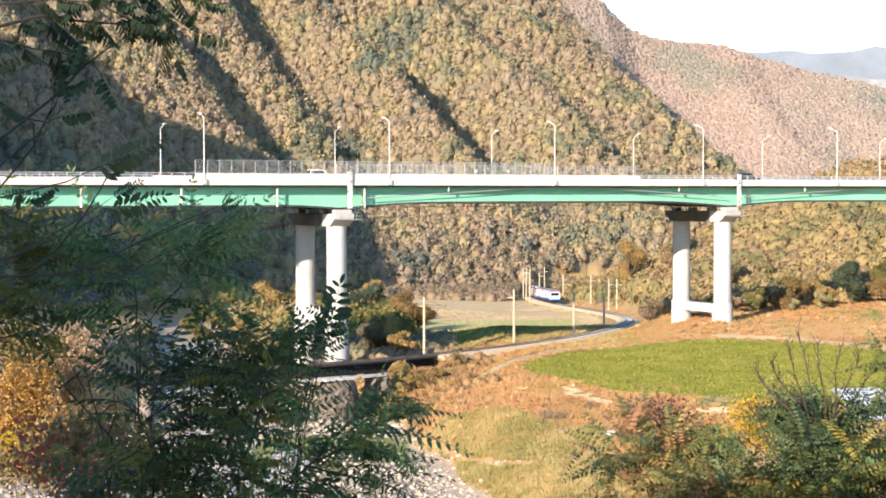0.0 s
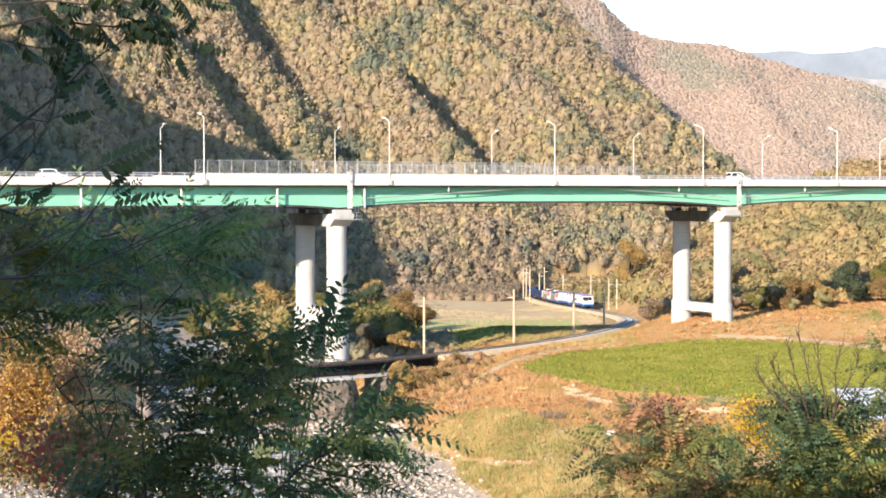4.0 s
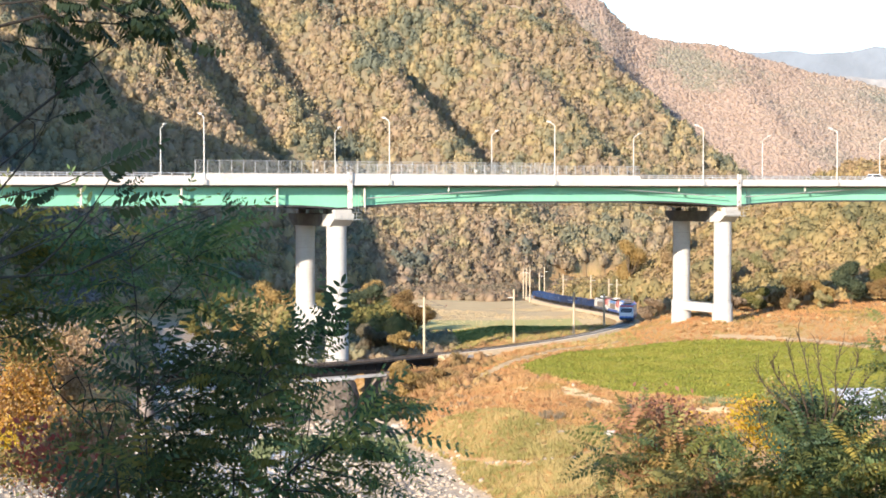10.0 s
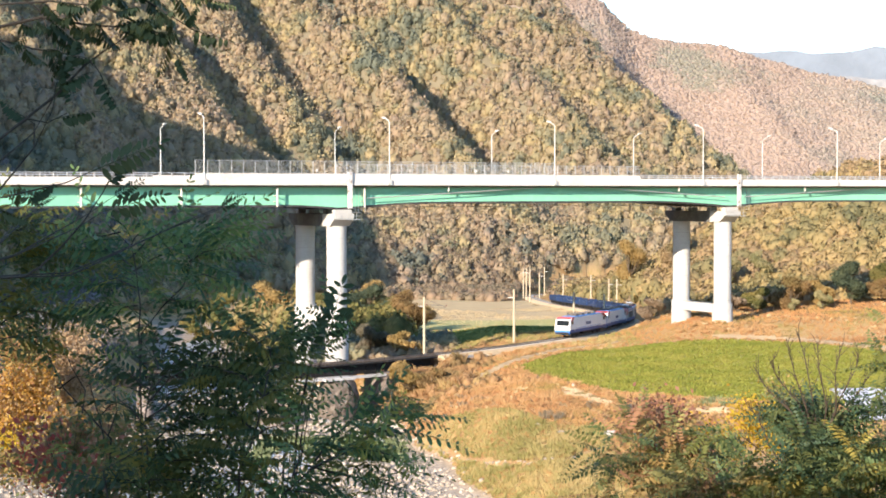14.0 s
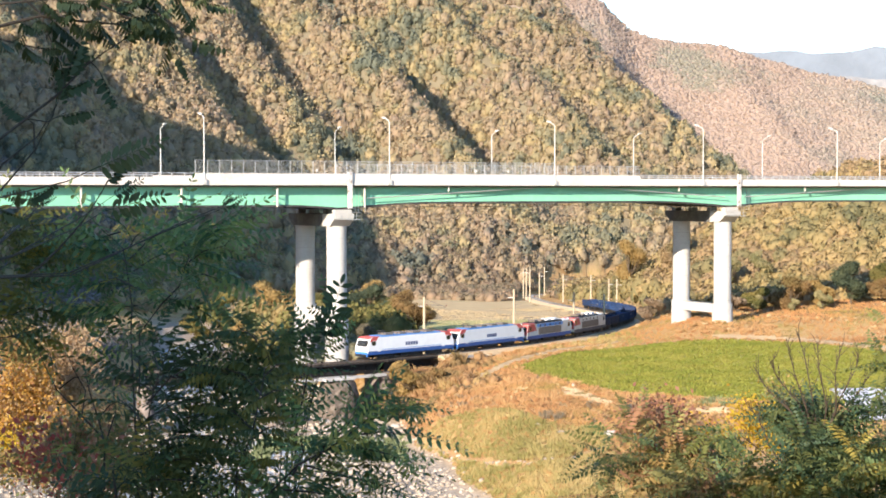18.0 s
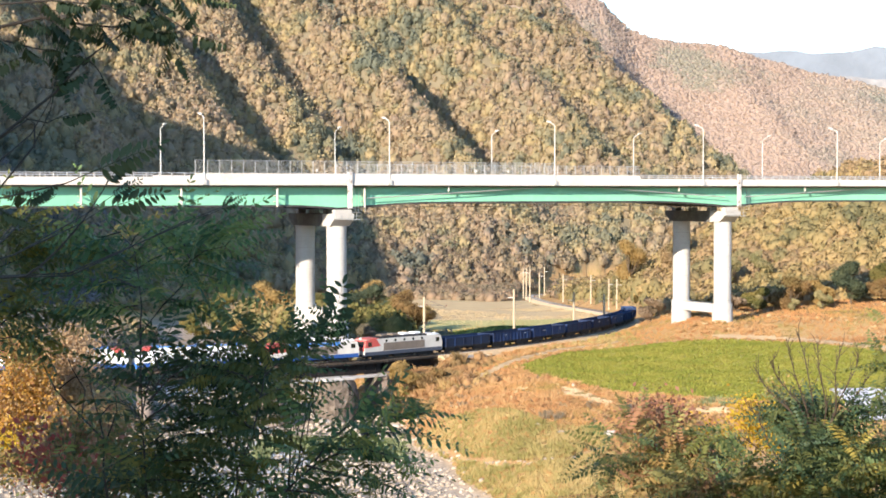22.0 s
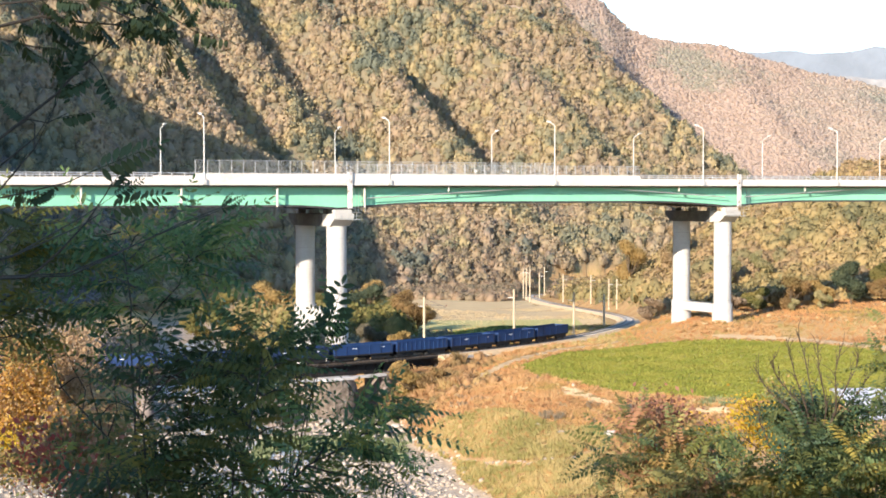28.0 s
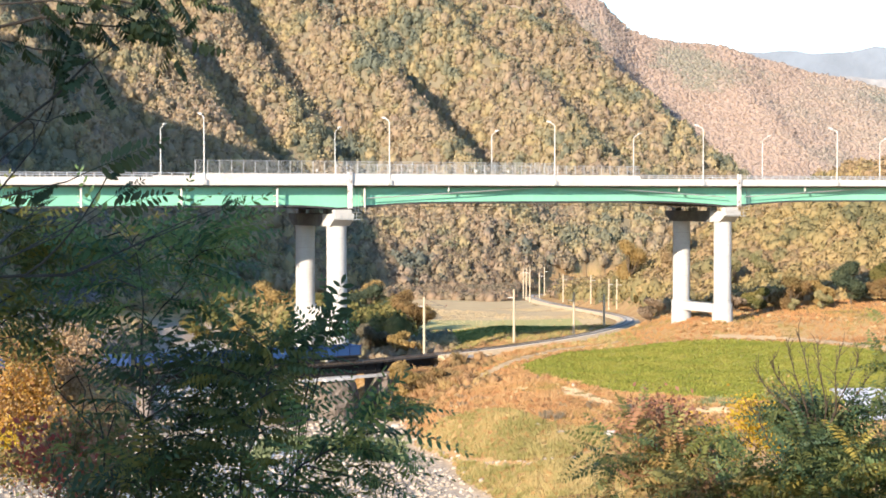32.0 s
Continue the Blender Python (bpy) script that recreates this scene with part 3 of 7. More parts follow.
CARS = [(build_car("white boxy sport utility car crossing the bridge", CAR_WHITE, 4.6, 1.85, 0.05), 21.5, 21.2, 207.0),
        (build_car("dark saloon car crossing the bridge", CAR_DARK, 4.8, 1.75, 0.3), 108.5, 21.0, 198.0),
        (build_car("white car crossing the bridge", CAR_WHITE, 4.5, 1.7, 0.4), -130.5, 27.1, 189.0)]


def drive_cars():
    for car, s, speed, last in CARS:
        rows = []
        for k in range(65):
            t = 0.5 * k
            rows.append((t, BRIDGE @ pose(min(max(s + speed * t, -104), last), 4.6, 0.7)))
        walk(car, rows)

# ---- railway ----
BALLAST = material("ballast", [(0.25, (0.380, 0.262, 0.148)), (0.5, (0.580, 0.427, 0.254)), (0.75, (0.680, 0.524, 0.328))], 0.95, 0.8, 5, 1.0)
RAIL_STEEL = material("rail_steel", [(0.3, (0.10, 0.075, 0.06)), (0.7, (0.20, 0.16, 0.13))], 0.5, 0.5, 6, 0.1, metal=0.5)
SLEEPER = plain("concrete_sleeper", (0.33, 0.31, 0.28), 0.9, 0.2)
POLE_PAINT = plain("pole_concrete", (0.42, 0.35, 0.245), 0.8, 0.15)
BRIDGE_STEEL = material("sooty_girder_steel", [(0.3, (0.010, 0.010, 0.011)), (0.7, (0.030, 0.027, 0.025))], 0.75, 0.6, 5, 0.2, spec=0.1)
WHEEL_STEEL = plain("dull_wheel_steel", (0.035, 0.032, 0.03), 0.7, 0.3)
DARK_TIMBER = plain("dark_bridge_timber", (0.036, 0.029, 0.024), 0.9, 0.25)
ABUTMENT_S = 85.0


def stretch_of(a, b, step=2.0):
    return [on_track(s) for s in np.arange(a, b + 0.01, step)]


def build_railway():
    line = thing("railway_track", "single railway track on pale ballast, curving through the valley", "railway", None, kind="structure")
    part("ballast_bed", Shape().sweep(stretch_of(ABUTMENT_S, 520), [(-3.3, -0.95), (-1.9, -0.26), (1.9, -0.26), (3.3, -0.95)]), BALLAST, line)
    part("ballast_bed", Shape().sweep(stretch_of(-170, 0), [(-3.3, -1.2), (-1.9, -0.26), (1.9, -0.26), (3.3, -1.2)]), BALLAST, line)
    for side in (-0.755, 0.755):
        part("rail", Shape().sweep(stretch_of(-170, 520), [(side - 0.07, -0.17), (side + 0.07, -0.17), (side + 0.035, -0.12), (side + 0.037, 0.0), (side - 0.037, 0.0), (side - 0.035, -0.12)]), RAIL_STEEL, line)
    sl = Shape().box(-0.12, 0.12, -1.25, 1.25, -0.34, -0.175, 0.02).mesh("sleeper", SLEEPER)
    rest = Shape()
    for k, s in enumerate(np.arange(85.4, 500, 0.72)):
        a, b = on_track(s), on_track(s + 0.5)
        m = Matrix.Translation(a) @ Matrix.Rotation(math.atan2(b.y - a.y, b.x - a.x), 4, "Z")
        if 85 < s < 285:
            part("sleeper", sl, SLEEPER, line).matrix_local = m
        else:
            rest.add([m @ v.co for v in sl.vertices], [tuple(p.vertices) for p in sl.polygons])
    tagged(part("sleepers", rest, SLEEPER, line), kind="stuff")
    timber = Shape().box(-0.12, 0.12, -1.25, 1.25, -0.38, -0.175, 0.02).mesh("timber_sleeper", DARK_TIMBER)
    for s in np.arange(2, 85, 0.72):
        a, b = on_track(s), on_track(s + 0.5)
        part("timber_sleeper", timber, DARK_TIMBER, line).matrix_local = Matrix.Translation(a) @ Matrix.Rotation(math.atan2(b.y - a.y, b.x - a.x), 4, "Z")


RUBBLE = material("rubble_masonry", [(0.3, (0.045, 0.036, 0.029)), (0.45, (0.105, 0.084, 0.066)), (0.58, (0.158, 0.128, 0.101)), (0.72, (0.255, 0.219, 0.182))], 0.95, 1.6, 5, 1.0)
STONE_GREY = material("masonry_stone", [(0.1, (0.15, 0.125, 0.10)), (0.5, (0.27, 0.235, 0.20)), (0.9, (0.42, 0.38, 0.33))], 0.9, 0.6, 5, 0.5, source="object")
# Brown pier concrete darkened to include the shade under the rail bridge.
PIER_DARK = material("shade_brown_pier_concrete", [(0.3, (0.09, 0.07, 0.06)), (0.5, (0.17, 0.14, 0.12)), (0.7, (0.24, 0.20, 0.175))], 0.9, 0.6, 4, 0.3)


def build_rail_bridge():
    """The low plate-girder bridge that takes the line over the river."""
    rb = thing("railway_bridge", "low dark plate girder railway bridge over the river bed", "railway bridge")
    spans = [(0, 12.8), (13.2, 32.8), (33.2, 52.8), (53.2, 72.6), (73.0, 84.6)]
    for a, b in spans:
        pts = stretch_of(a, b, 1.0)
        for side in (-1.15, 1.15):
            part("plate_girder", Shape().sweep(pts, [(side - 0.12, -0.4), (side + 0.12, -0.4), (side + 0.12, -1.95), (side - 0.12, -1.95)]), BRIDGE_STEEL, rb, "dark rusted steel plate girder")
            part("girder_flange", Shape().sweep(pts, [(side - 0.26, -1.954), (side + 0.26, -1.954), (side + 0.26, -2.04), (side - 0.26, -2.04)]), BRIDGE_STEEL, rb)
        for k in range(0, len(pts), 2):
            d = (pts[min(k + 1, len(pts) - 1)] - pts[max(k - 1, 0)]).normalized()
            n = Vector((d.y, -d.x, 0))
            c = pts[k] + n * 1.32
            m = Matrix.Translation(c) @ Matrix.Rotation(math.atan2(d.y, d.x), 4, "Z")
            part("stiffener", STIFFENER, BRIDGE_STEEL, rb).matrix_local = m
        part("walkway", Shape().sweep(pts, [(1.35, -0.30), (2.3, -0.30), (2.3, -0.44), (1.35, -0.44)]), BRIDGE_STEEL, rb, "dark plank walkway beside the rails")
        for k in range(1, len(pts), 3):
            d = (pts[min(k + 1, len(pts) - 1)] - pts[max(k - 1, 0)]).normalized()
            c = pts[k] + Vector((d.y, -d.x, 0)) * 2.27
            part("railing_post", RPOST, BRIDGE_STEEL, rb).matrix_local = Matrix.Translation(c)
        part("handrail", Shape().sweep([p + Vector((0, 0, 0.55)) for p in pts], [(2.24, 0), (2.3, 0), (2.3, -0.05), (2.24, -0.05)]), BRIDGE_STEEL, rb)
    for s, foot, wide in ((13.0, -11, 2.2), (33.0, -11, 2.2), (53.0, -11, 2.2), (72.8, -11, 2.4)):
        a, b = on_track(s), on_track(s + 1)
        p = thing("railway_bridge_pier", "grey weathered concrete pier of the railway bridge", "bridge pier", Matrix.Translation(a) @ Matrix.Rotation(math.atan2(b.y - a.y, b.x - a.x), 4, "Z"), "piers of the railway bridge")
        ring = lambda r, l: [(r * math.cos(t), (l if math.sin(t) > 0 else -l) * (abs(math.sin(t)) > 1e-6) + r * math.sin(t)) for t in (2 * math.pi * k / 20 for k in range(20))]
        part("pier_cap", Shape().prism(ring(1.25, 1.9), -2.6, -2.05, "z"), PIER_DARK, p)
        part("shaft", Shape().prism(ring(wide / 2, 1.6), foot, -2.61, "z"), PIER_DARK, p)
        part("footing", Shape().prism(ring(wide / 2 + 0.8, 2.2), foot, -8.3, "z"), PIER_DARK, p)
    part("ledge", Shape().sweep(stretch_of(44.0, 72.0, 1.0), [(2.0, -2.12), (3.1, -2.12), (3.1, -2.5), (2.0, -2.5)]), CONCRETE, rb, "pale concrete ledge under the girder")
    for s in (53.0, 72.0):
        a = on_track(s)
        d = (on_track(s + 1) - a).normalized()
        c = a + Vector((d.y, -d.x, 0)) * 2.5
        part("ledge_bracket", Shape().box(c.x - 0.5, c.x + 0.5, c.y - 0.5, c.y + 0.5, -3.0, -2.504), PIER_DARK, rb)
    # the abutment at the field's end
    a, b = on_track(86.5), on_track(87.5)
    ab = thing("bridge_abutment", "grey concrete abutment with bearing shelf", "abutment", Matrix.Translation(a) @ Matrix.Rotation(math.atan2(b.y - a.y, b.x - a.x), 4, "Z"))
    part("wall", Shape().prism([(-1.6, -1.9), (0.2, -1.9), (0.2, -0.4), (2.4, -0.4), (2.4, -8.5), (-1.6, -8.5)], -2.8, 2.8, "y"), CONCRETE_OLD, ab)
    for y in (-3.2, 2.8):
        part("wing_wall", Shape().prism([(-1.2, -1.6), (0.2, -0.3), (6, -0.5), (6, -4.5), (-1.2, -8)], y, y + 0.4, "y"), CONCRETE_OLD, ab)
    # broken masonry block beside the pier
    rk = thing("old_masonry_pier", "grey-brown rubble masonry pier with a pale slab under the rail bridge", "ruined pier", pose(-16.6, 256.2, -9.6, 0, 0, 36))
    body = Shape()
    for i, (r, z) in enumerate(((3.7, 0), (3.5, 2.5), (3.25, 4.6), (2.9, 6.1), (2.5, 6.9))):
        body.v += [(r * 1.05 * math.cos(t) * (1 + 0.12 * math.sin(3 * t + i) + 0.07 * math.sin(11 * t + 5 * i)), r * 0.8 * math.sin(t) * (1 + 0.1 * math.cos(4 * t + 2 * i)), z + 0.25 * math.sin(2 * t + i)) for t in (2 * math.pi * k / 18 for k in range(18))]
    body.f = [(18 * i + k, 18 * i + (k + 1) % 18, 18 * i + 18 + (k + 1) % 18, 18 * i + 18 + k) for i in range(4) for k in range(18)] + [tuple(range(72, 90))]
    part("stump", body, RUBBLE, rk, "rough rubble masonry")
    part("slab", Shape().box(-3.2, 2.4, -1.8, 1.7, 7.02, 7.5, 0.08), CONCRETE, rk, "pale concrete slab")
    for k in range(90):
        a, u = 2.4 * k, (k * 0.618) % 1.0
        r = 0.22 + 0.3 * ((k * 0.37) % 1.0)
        d = 5.4 - 2.4 * u
        v = [tuple(Vector((x, y, z)) * r * (0.75 + 0.4 * ((7 * i + k) % 5) / 4) + Vector((1.1 * d * math.cos(a), 0.85 * d * math.sin(a), 6.2 * u * u + 0.1))) for i, (x, y, z) in enumerate(ico(1)[0])]
        part("stone", Shape().add(v, [tuple(int(q) for q in t) for t in ico(1)[1]]), STONE_GREY, rk)


STIFFENER = Shape().box(-0.05, 0.05, -0.05, 0.06, -1.74, -0.42).mesh("stiffener", BRIDGE_STEEL)
RPOST = Shape().box(-0.03, 0.03, -0.03, 0.03, -0.36, 0.55).mesh("railing_post", BRIDGE_STEEL)


def build_pole(x, y, z, high, turn, arm=2.6):
    """A catenary pole with its cantilever towards the track."""
    p = thing("catenary_pole", "pale concrete catenary pole with a steel cantilever arm", "catenary pole", pose(x, y, z, 0, 0, turn), "catenary poles along the line")
    part("shaft", Shape().tube([(0, 0, -1), (0, 0, high)], [0.26, 0.19], 10), POLE_PAINT, p, smooth=True)
    part("arm", Shape().tube([(0, 0, high - 1.2), (arm, 0, high - 1.35)], 0.035, 6), DARK_STEEL, p)
    part("stay", Shape().tube([(0, 0, high - 0.2), (arm * 0.8, 0, high - 1.3)], 0.025, 6), DARK_STEEL, p)
    part("bracket", Shape().tube([(0, 0, high - 3.0), (arm, 0, high - 1.4)], 0.03, 6), DARK_STEEL, p)
    for d in (0.5, arm):
        part("insulator", Shape().tube([(d, 0, high - 1.5 + 0.1), (d, 0, high - 1.1)], 0.09, 8), plain("insulator_brown", (0.20, 0.08, 0.04), 0.3) if "insulator_brown" not in bpy.data.materials else bpy.data.materials["insulator_brown"], p)
    part("feeder_arm", Shape().box(-1.2, 0.1, -0.05, 0.05, high - 1.65, high - 1.5), GALVANISED, p)


build_railway()
build_rail_bridge()
POLES = [(-3.2, 278.0, -0.9, 10.0), (12.9, 297.2, -0.9, 10.3), (25.4, 317.8, -0.9, 8.5), (34.1, 346.4, -1.4, 7.0), (44.6, 440, -3.8, 8.0), (45.9, 432.0, -3.5, 8.0), (42.5, 470, -5.2, 9.0), (38.2, 520.0, -7.0, 8.6),
    (37.2, 600.0, -9.6, 10.1), (33.9, 575.0, -8.9, 8.9), (28.7, 540.0, -7.8, 10.5), (28.5, 560.0, -8.4, 10.3), (28.5, 580.0, -9.0, 9.8)]
for x, y, z, high in POLES:
    k = int(np.argmin(np.hypot(TRACK[:, 0] - x, TRACK[:, 1] - y)))
    d = TRACK[k] - np.array([x, y, 0])
    build_pole(x, y, z, high, math.degrees(math.atan2(d[1], d[0])), max(1.6, math.hypot(d[0], d[1]) - 0.1))
wire = thing("overhead_wire", "thin overhead contact and carrier wires above the track", "overhead wire")
part("contact_wire", Shape().tube([on_track(s) + Vector((0, 0, 5.3)) for s in np.arange(-150, 500, 6)], 0.012, 4), DARK_STEEL, wire)
part("carrier_wire", Shape().tube([on_track(s) + Vector((0, 0, 6.0 + 0.5 * abs(math.sin(s / 14)))) for s in np.arange(-150, 500, 3)], 0.012, 4), DARK_STEEL, wire)

# ---- the train ----
BODY_WHITE = plain("train_white_paint", (0.72, 0.73, 0.74), 0.35, 0.06, spec=0.5)
BODY_BLUE = plain("train_blue_paint", (0.04, 0.17, 0.50), 0.35, 0.12, spec=0.5)
SKY_BLUE = plain("train_roof_blue_paint", (0.07, 0.22, 0.52), 0.4, 0.12)
NAVY = plain("train_navy_paint", (0.025, 0.075, 0.25), 0.4, 0.15)
BODY_RED = plain("train_red_paint", (0.46, 0.085, 0.075), 0.4, 0.12)
BODY_GREY = plain("train_cream_grey_paint", (0.52, 0.505, 0.465), 0.45, 0.1)
GRILLE = plain("brown_grille", (0.165, 0.135, 0.11), 0.6, 0.2)
GLASS_DARK = plain("dark_window_glass", (0.015, 0.018, 0.02), 0.08, 0.1, spec=0.8)
SILL_GREY = plain("train_blue_grey_paint", (0.05, 0.06, 0.085), 0.5, 0.15)
UNDER = plain("under_frame_black", (0.018, 0.018, 0.02), 0.7, 0.3)
WAGON_BLUE = material("wagon_blue_paint", [(0.2, (0.008, 0.017, 0.044)), (0.5, (0.011, 0.025, 0.071)), (0.8, (0.014, 0.037, 0.111))], 0.7, 0.5, 3, 0.1, source="object")
WAGON_BRIGHT = material("wagon_bright_blue_paint", [(0.2, (0.009, 0.026, 0.076)), (0.5, (0.012, 0.035, 0.111)), (0.8, (0.016, 0.049, 0.135))], 0.65, 0.5, 3, 0.1, source="object")
COAL = plain("wagon_load", (0.05, 0.045, 0.04), 0.95, 0.3)
INK = plain("lettering_dark", (0.05, 0.07, 0.16), 0.6, 0.1)
PALE = plain("lettering_pale", (0.62, 0.64, 0.66), 0.6, 0.05)
HEADLIGHT = plain("headlight_glass", (0.75, 0.74, 0.68), 0.15, 0.05)


def wheels(parent, x):
    """A bogie with its frame and axles, centred at x."""
    bogie = part("bogie", Shape().box(x - 1.9, x + 1.9, -1.12, -1.0, 0.2, 0.86, 0.03).box(x - 1.9, x + 1.9, 1.0, 1.12, 0.2, 0.86, 0.03).box(x - 0.4, x + 0.4, -1.0, 1.0, 0.42, 0.82), UNDER, parent)
    for d in (-1.25, 1.25):
        for side in (-0.74, 0.74):
            part("wheel", Shape().tube([(x + d, side - 0.07, 0.46), (x + d, side + 0.07, 0.46)], 0.46, 16), WHEEL_STEEL, bogie)


def pantograph(parent, x, up):
    top = 1.25 if up else 0.5
    pan = part("pantograph", Shape().tube([(x - 0.9, -0.5, 3.95), (x + 0.6, -0.5, 3.95 + top / 2), (x - 0.3, -0.3, 3.95 + top)], 0.035, 5).tube([(x - 0.9, 0.5, 3.95), (x + 0.6, 0.5, 3.95 + top / 2), (x - 0.3, 0.3, 3.95 + top)], 0.035, 5), DARK_STEEL, parent)
    part("collector_head", Shape().box(x - 0.45, x - 0.15, -0.85, 0.85, 3.95 + top, 4.03 + top), DARK_STEEL, pan)


def couplers(parent, half):
    for e in (-1, 1):
        part("coupler", Shape().box(min(e * half, e * (half + 0.42)), max(e * half, e * (half + 0.42)), -0.15, 0.15, 0.72, 1.02, 0.03), UNDER, parent)


def slab_bars(parent, x0, z0, high, count, wide, mat, name="lettering"):
    """Unreadable lettering as plain bars on both sides."""
    for side in (-1, 1):
        for k in range(count):
            x = x0 + k * wide * 1.35
            ys = (1.512, 1.522) if side > 0 else (-1.522, -1.512)
            part(name, Shape().box(x, x + wide, ys[0], ys[1], z0, z0 + high), mat, parent)


def modern_loco(length):
    """A white and blue electric locomotive with red cab roofs. Front is +x."""
    L = length / 2 - 0.45
    loco = thing("electric_locomotive", "white electric locomotive with blue skirt, blue roof and red cab tops", "locomotive", None, "locomotives of the freight train")
    side = [(-L, 1.15), (-L, 2.1), (-L + 0.55, 3.35), (-L + 1.0, 3.62), (L - 1.0, 3.62), (L - 0.55, 3.35), (L, 2.1), (L, 1.15)]
    part("body", Shape().prism(side, -1.5, 1.5, "y"), BODY_WHITE, loco)
    part("skirt", Shape().box(-L + 0.05, L - 0.05, -1.515, 1.515, 0.82, 1.46, 0.04), NAVY, loco, "dark blue skirt along the side sill")
    for e in (-1, 1):
        part("nose_skirt", Shape().box(min(e * (L - 0.1), e * (L + 0.12)), max(e * (L - 0.1), e * (L + 0.12)), -1.42, 1.42, 0.55, 1.35, 0.05), BODY_BLUE, loco)
        red = [(e * (L - 0.60), 3.30), (e * (L - 1.05), 3.64), (e * (L - 2.2), 3.64), (e * (L - 1.95), 3.15), (e * (L - 0.50), 2.95)]
        for y0, y1 in ((-1.52, -1.502), (1.502, 1.52)):
            part("cab_flank", Shape().prism(red, y0, y1, "y"), BODY_RED, loco, "red painted cab flank")
        roof = [(e * (L - 0.5), 3.40), (e * (L - 1.0), 3.70), (e * (L - 2.7), 3.72), (e * (L - 2.7), 3.60), (e * (L - 0.95), 3.58), (e * (L - 0.52), 3.34)]
        part("cab_roof", Shape().prism(roof, -1.4, 1.4, "y"), BODY_RED, loco, "red cab roof")
        n = [(e * (L - 0.03), 2.16), (e * (L - 0.45), 3.12), (e * (L - 0.41), 3.14), (e * (L + 0.01), 2.18)]
        part("windscreen", Shape().prism(n, -1.25, 1.25, "y"), GLASS_DARK, loco)
        for y0, y1 in ((-1.526, -1.521), (1.521, 1.526)):
            part("cab_window", Shape().prism([(e * (L - 0.9), 2.35), (e * (L - 1.7), 2.35), (e * (L - 1.7), 3.0), (e * (L - 0.75), 3.0)], y0, y1, "y"), GLASS_DARK, loco)
            part("cab_door", Shape().box(min(e * (L - 2.1), e * (L - 2.75)), max(e * (L - 2.1), e * (L - 2.75)), y0, y1, 1.3, 3.0), BODY_WHITE, loco)
        for y in (-0.95, 0.95):
            part("headlight", Shape().tube([(e * (L + 0.0), y, 1.7), (e * (L + 0.06), y, 1.7)], 0.16, 12), HEADLIGHT, loco)
        part("buffer_beam", Shape().box(min(e * L, e * (L + 0.3)), max(e * L, e * (L + 0.3)), -1.3, 1.3, 0.62, 0.98, 0.04), UNDER, loco)
    part("roof", Shape().prism([(-1.44, 3.55), (-1.44, 3.72), (-1.1, 3.80), (1.1, 3.80), (1.44, 3.72), (1.44, 3.55)], -L + 2.9, L - 2.9, "x"), SKY_BLUE, loco, "blue roof fairing")
    for x in (-4.6, -1.6, 1.4, 4.4):
        part("roof_equipment", Shape().box(x - 0.8, x + 0.8, -0.9, 0.9, 3.8, 4.12, 0.05), GRILLE, loco)
        for s in (-1, 1):
            part("insulator", Shape().tube([(x + 1.1, 0.5 * s, 3.78), (x + 1.1, 0.5 * s, 4.2)], 0.07, 8), GRILLE, loco)
    pantograph(loco, L - 3.9, False)
    pantograph(loco, -L + 3.9, True)
    part("under_frame", Shape().box(-L + 0.3, L - 0.3, -1.25, 1.25, 0.72, 0.9), UNDER, loco)
    part("transformer", Shape().box(-2.2, 2.2, -1.2, 1.2, 0.28, 0.8, 0.06), UNDER, loco)
    wheels(loco, -L + 4.2), wheels(loco, L - 4.2)
    couplers(loco, L)
    slab_bars(loco, -1.3, 2.0, 0.55, 5, 0.42, INK, "operator_mark")
    part("stripe", Shape().box(-L + 3, L - 3, -1.519, -1.516, 1.56, 1.66), SKY_BLUE, loco)
    part("stripe", Shape().box(-L + 3, L - 3, 1.516, 1.519, 1.56, 1.66), SKY_BLUE, loco)
    return loco


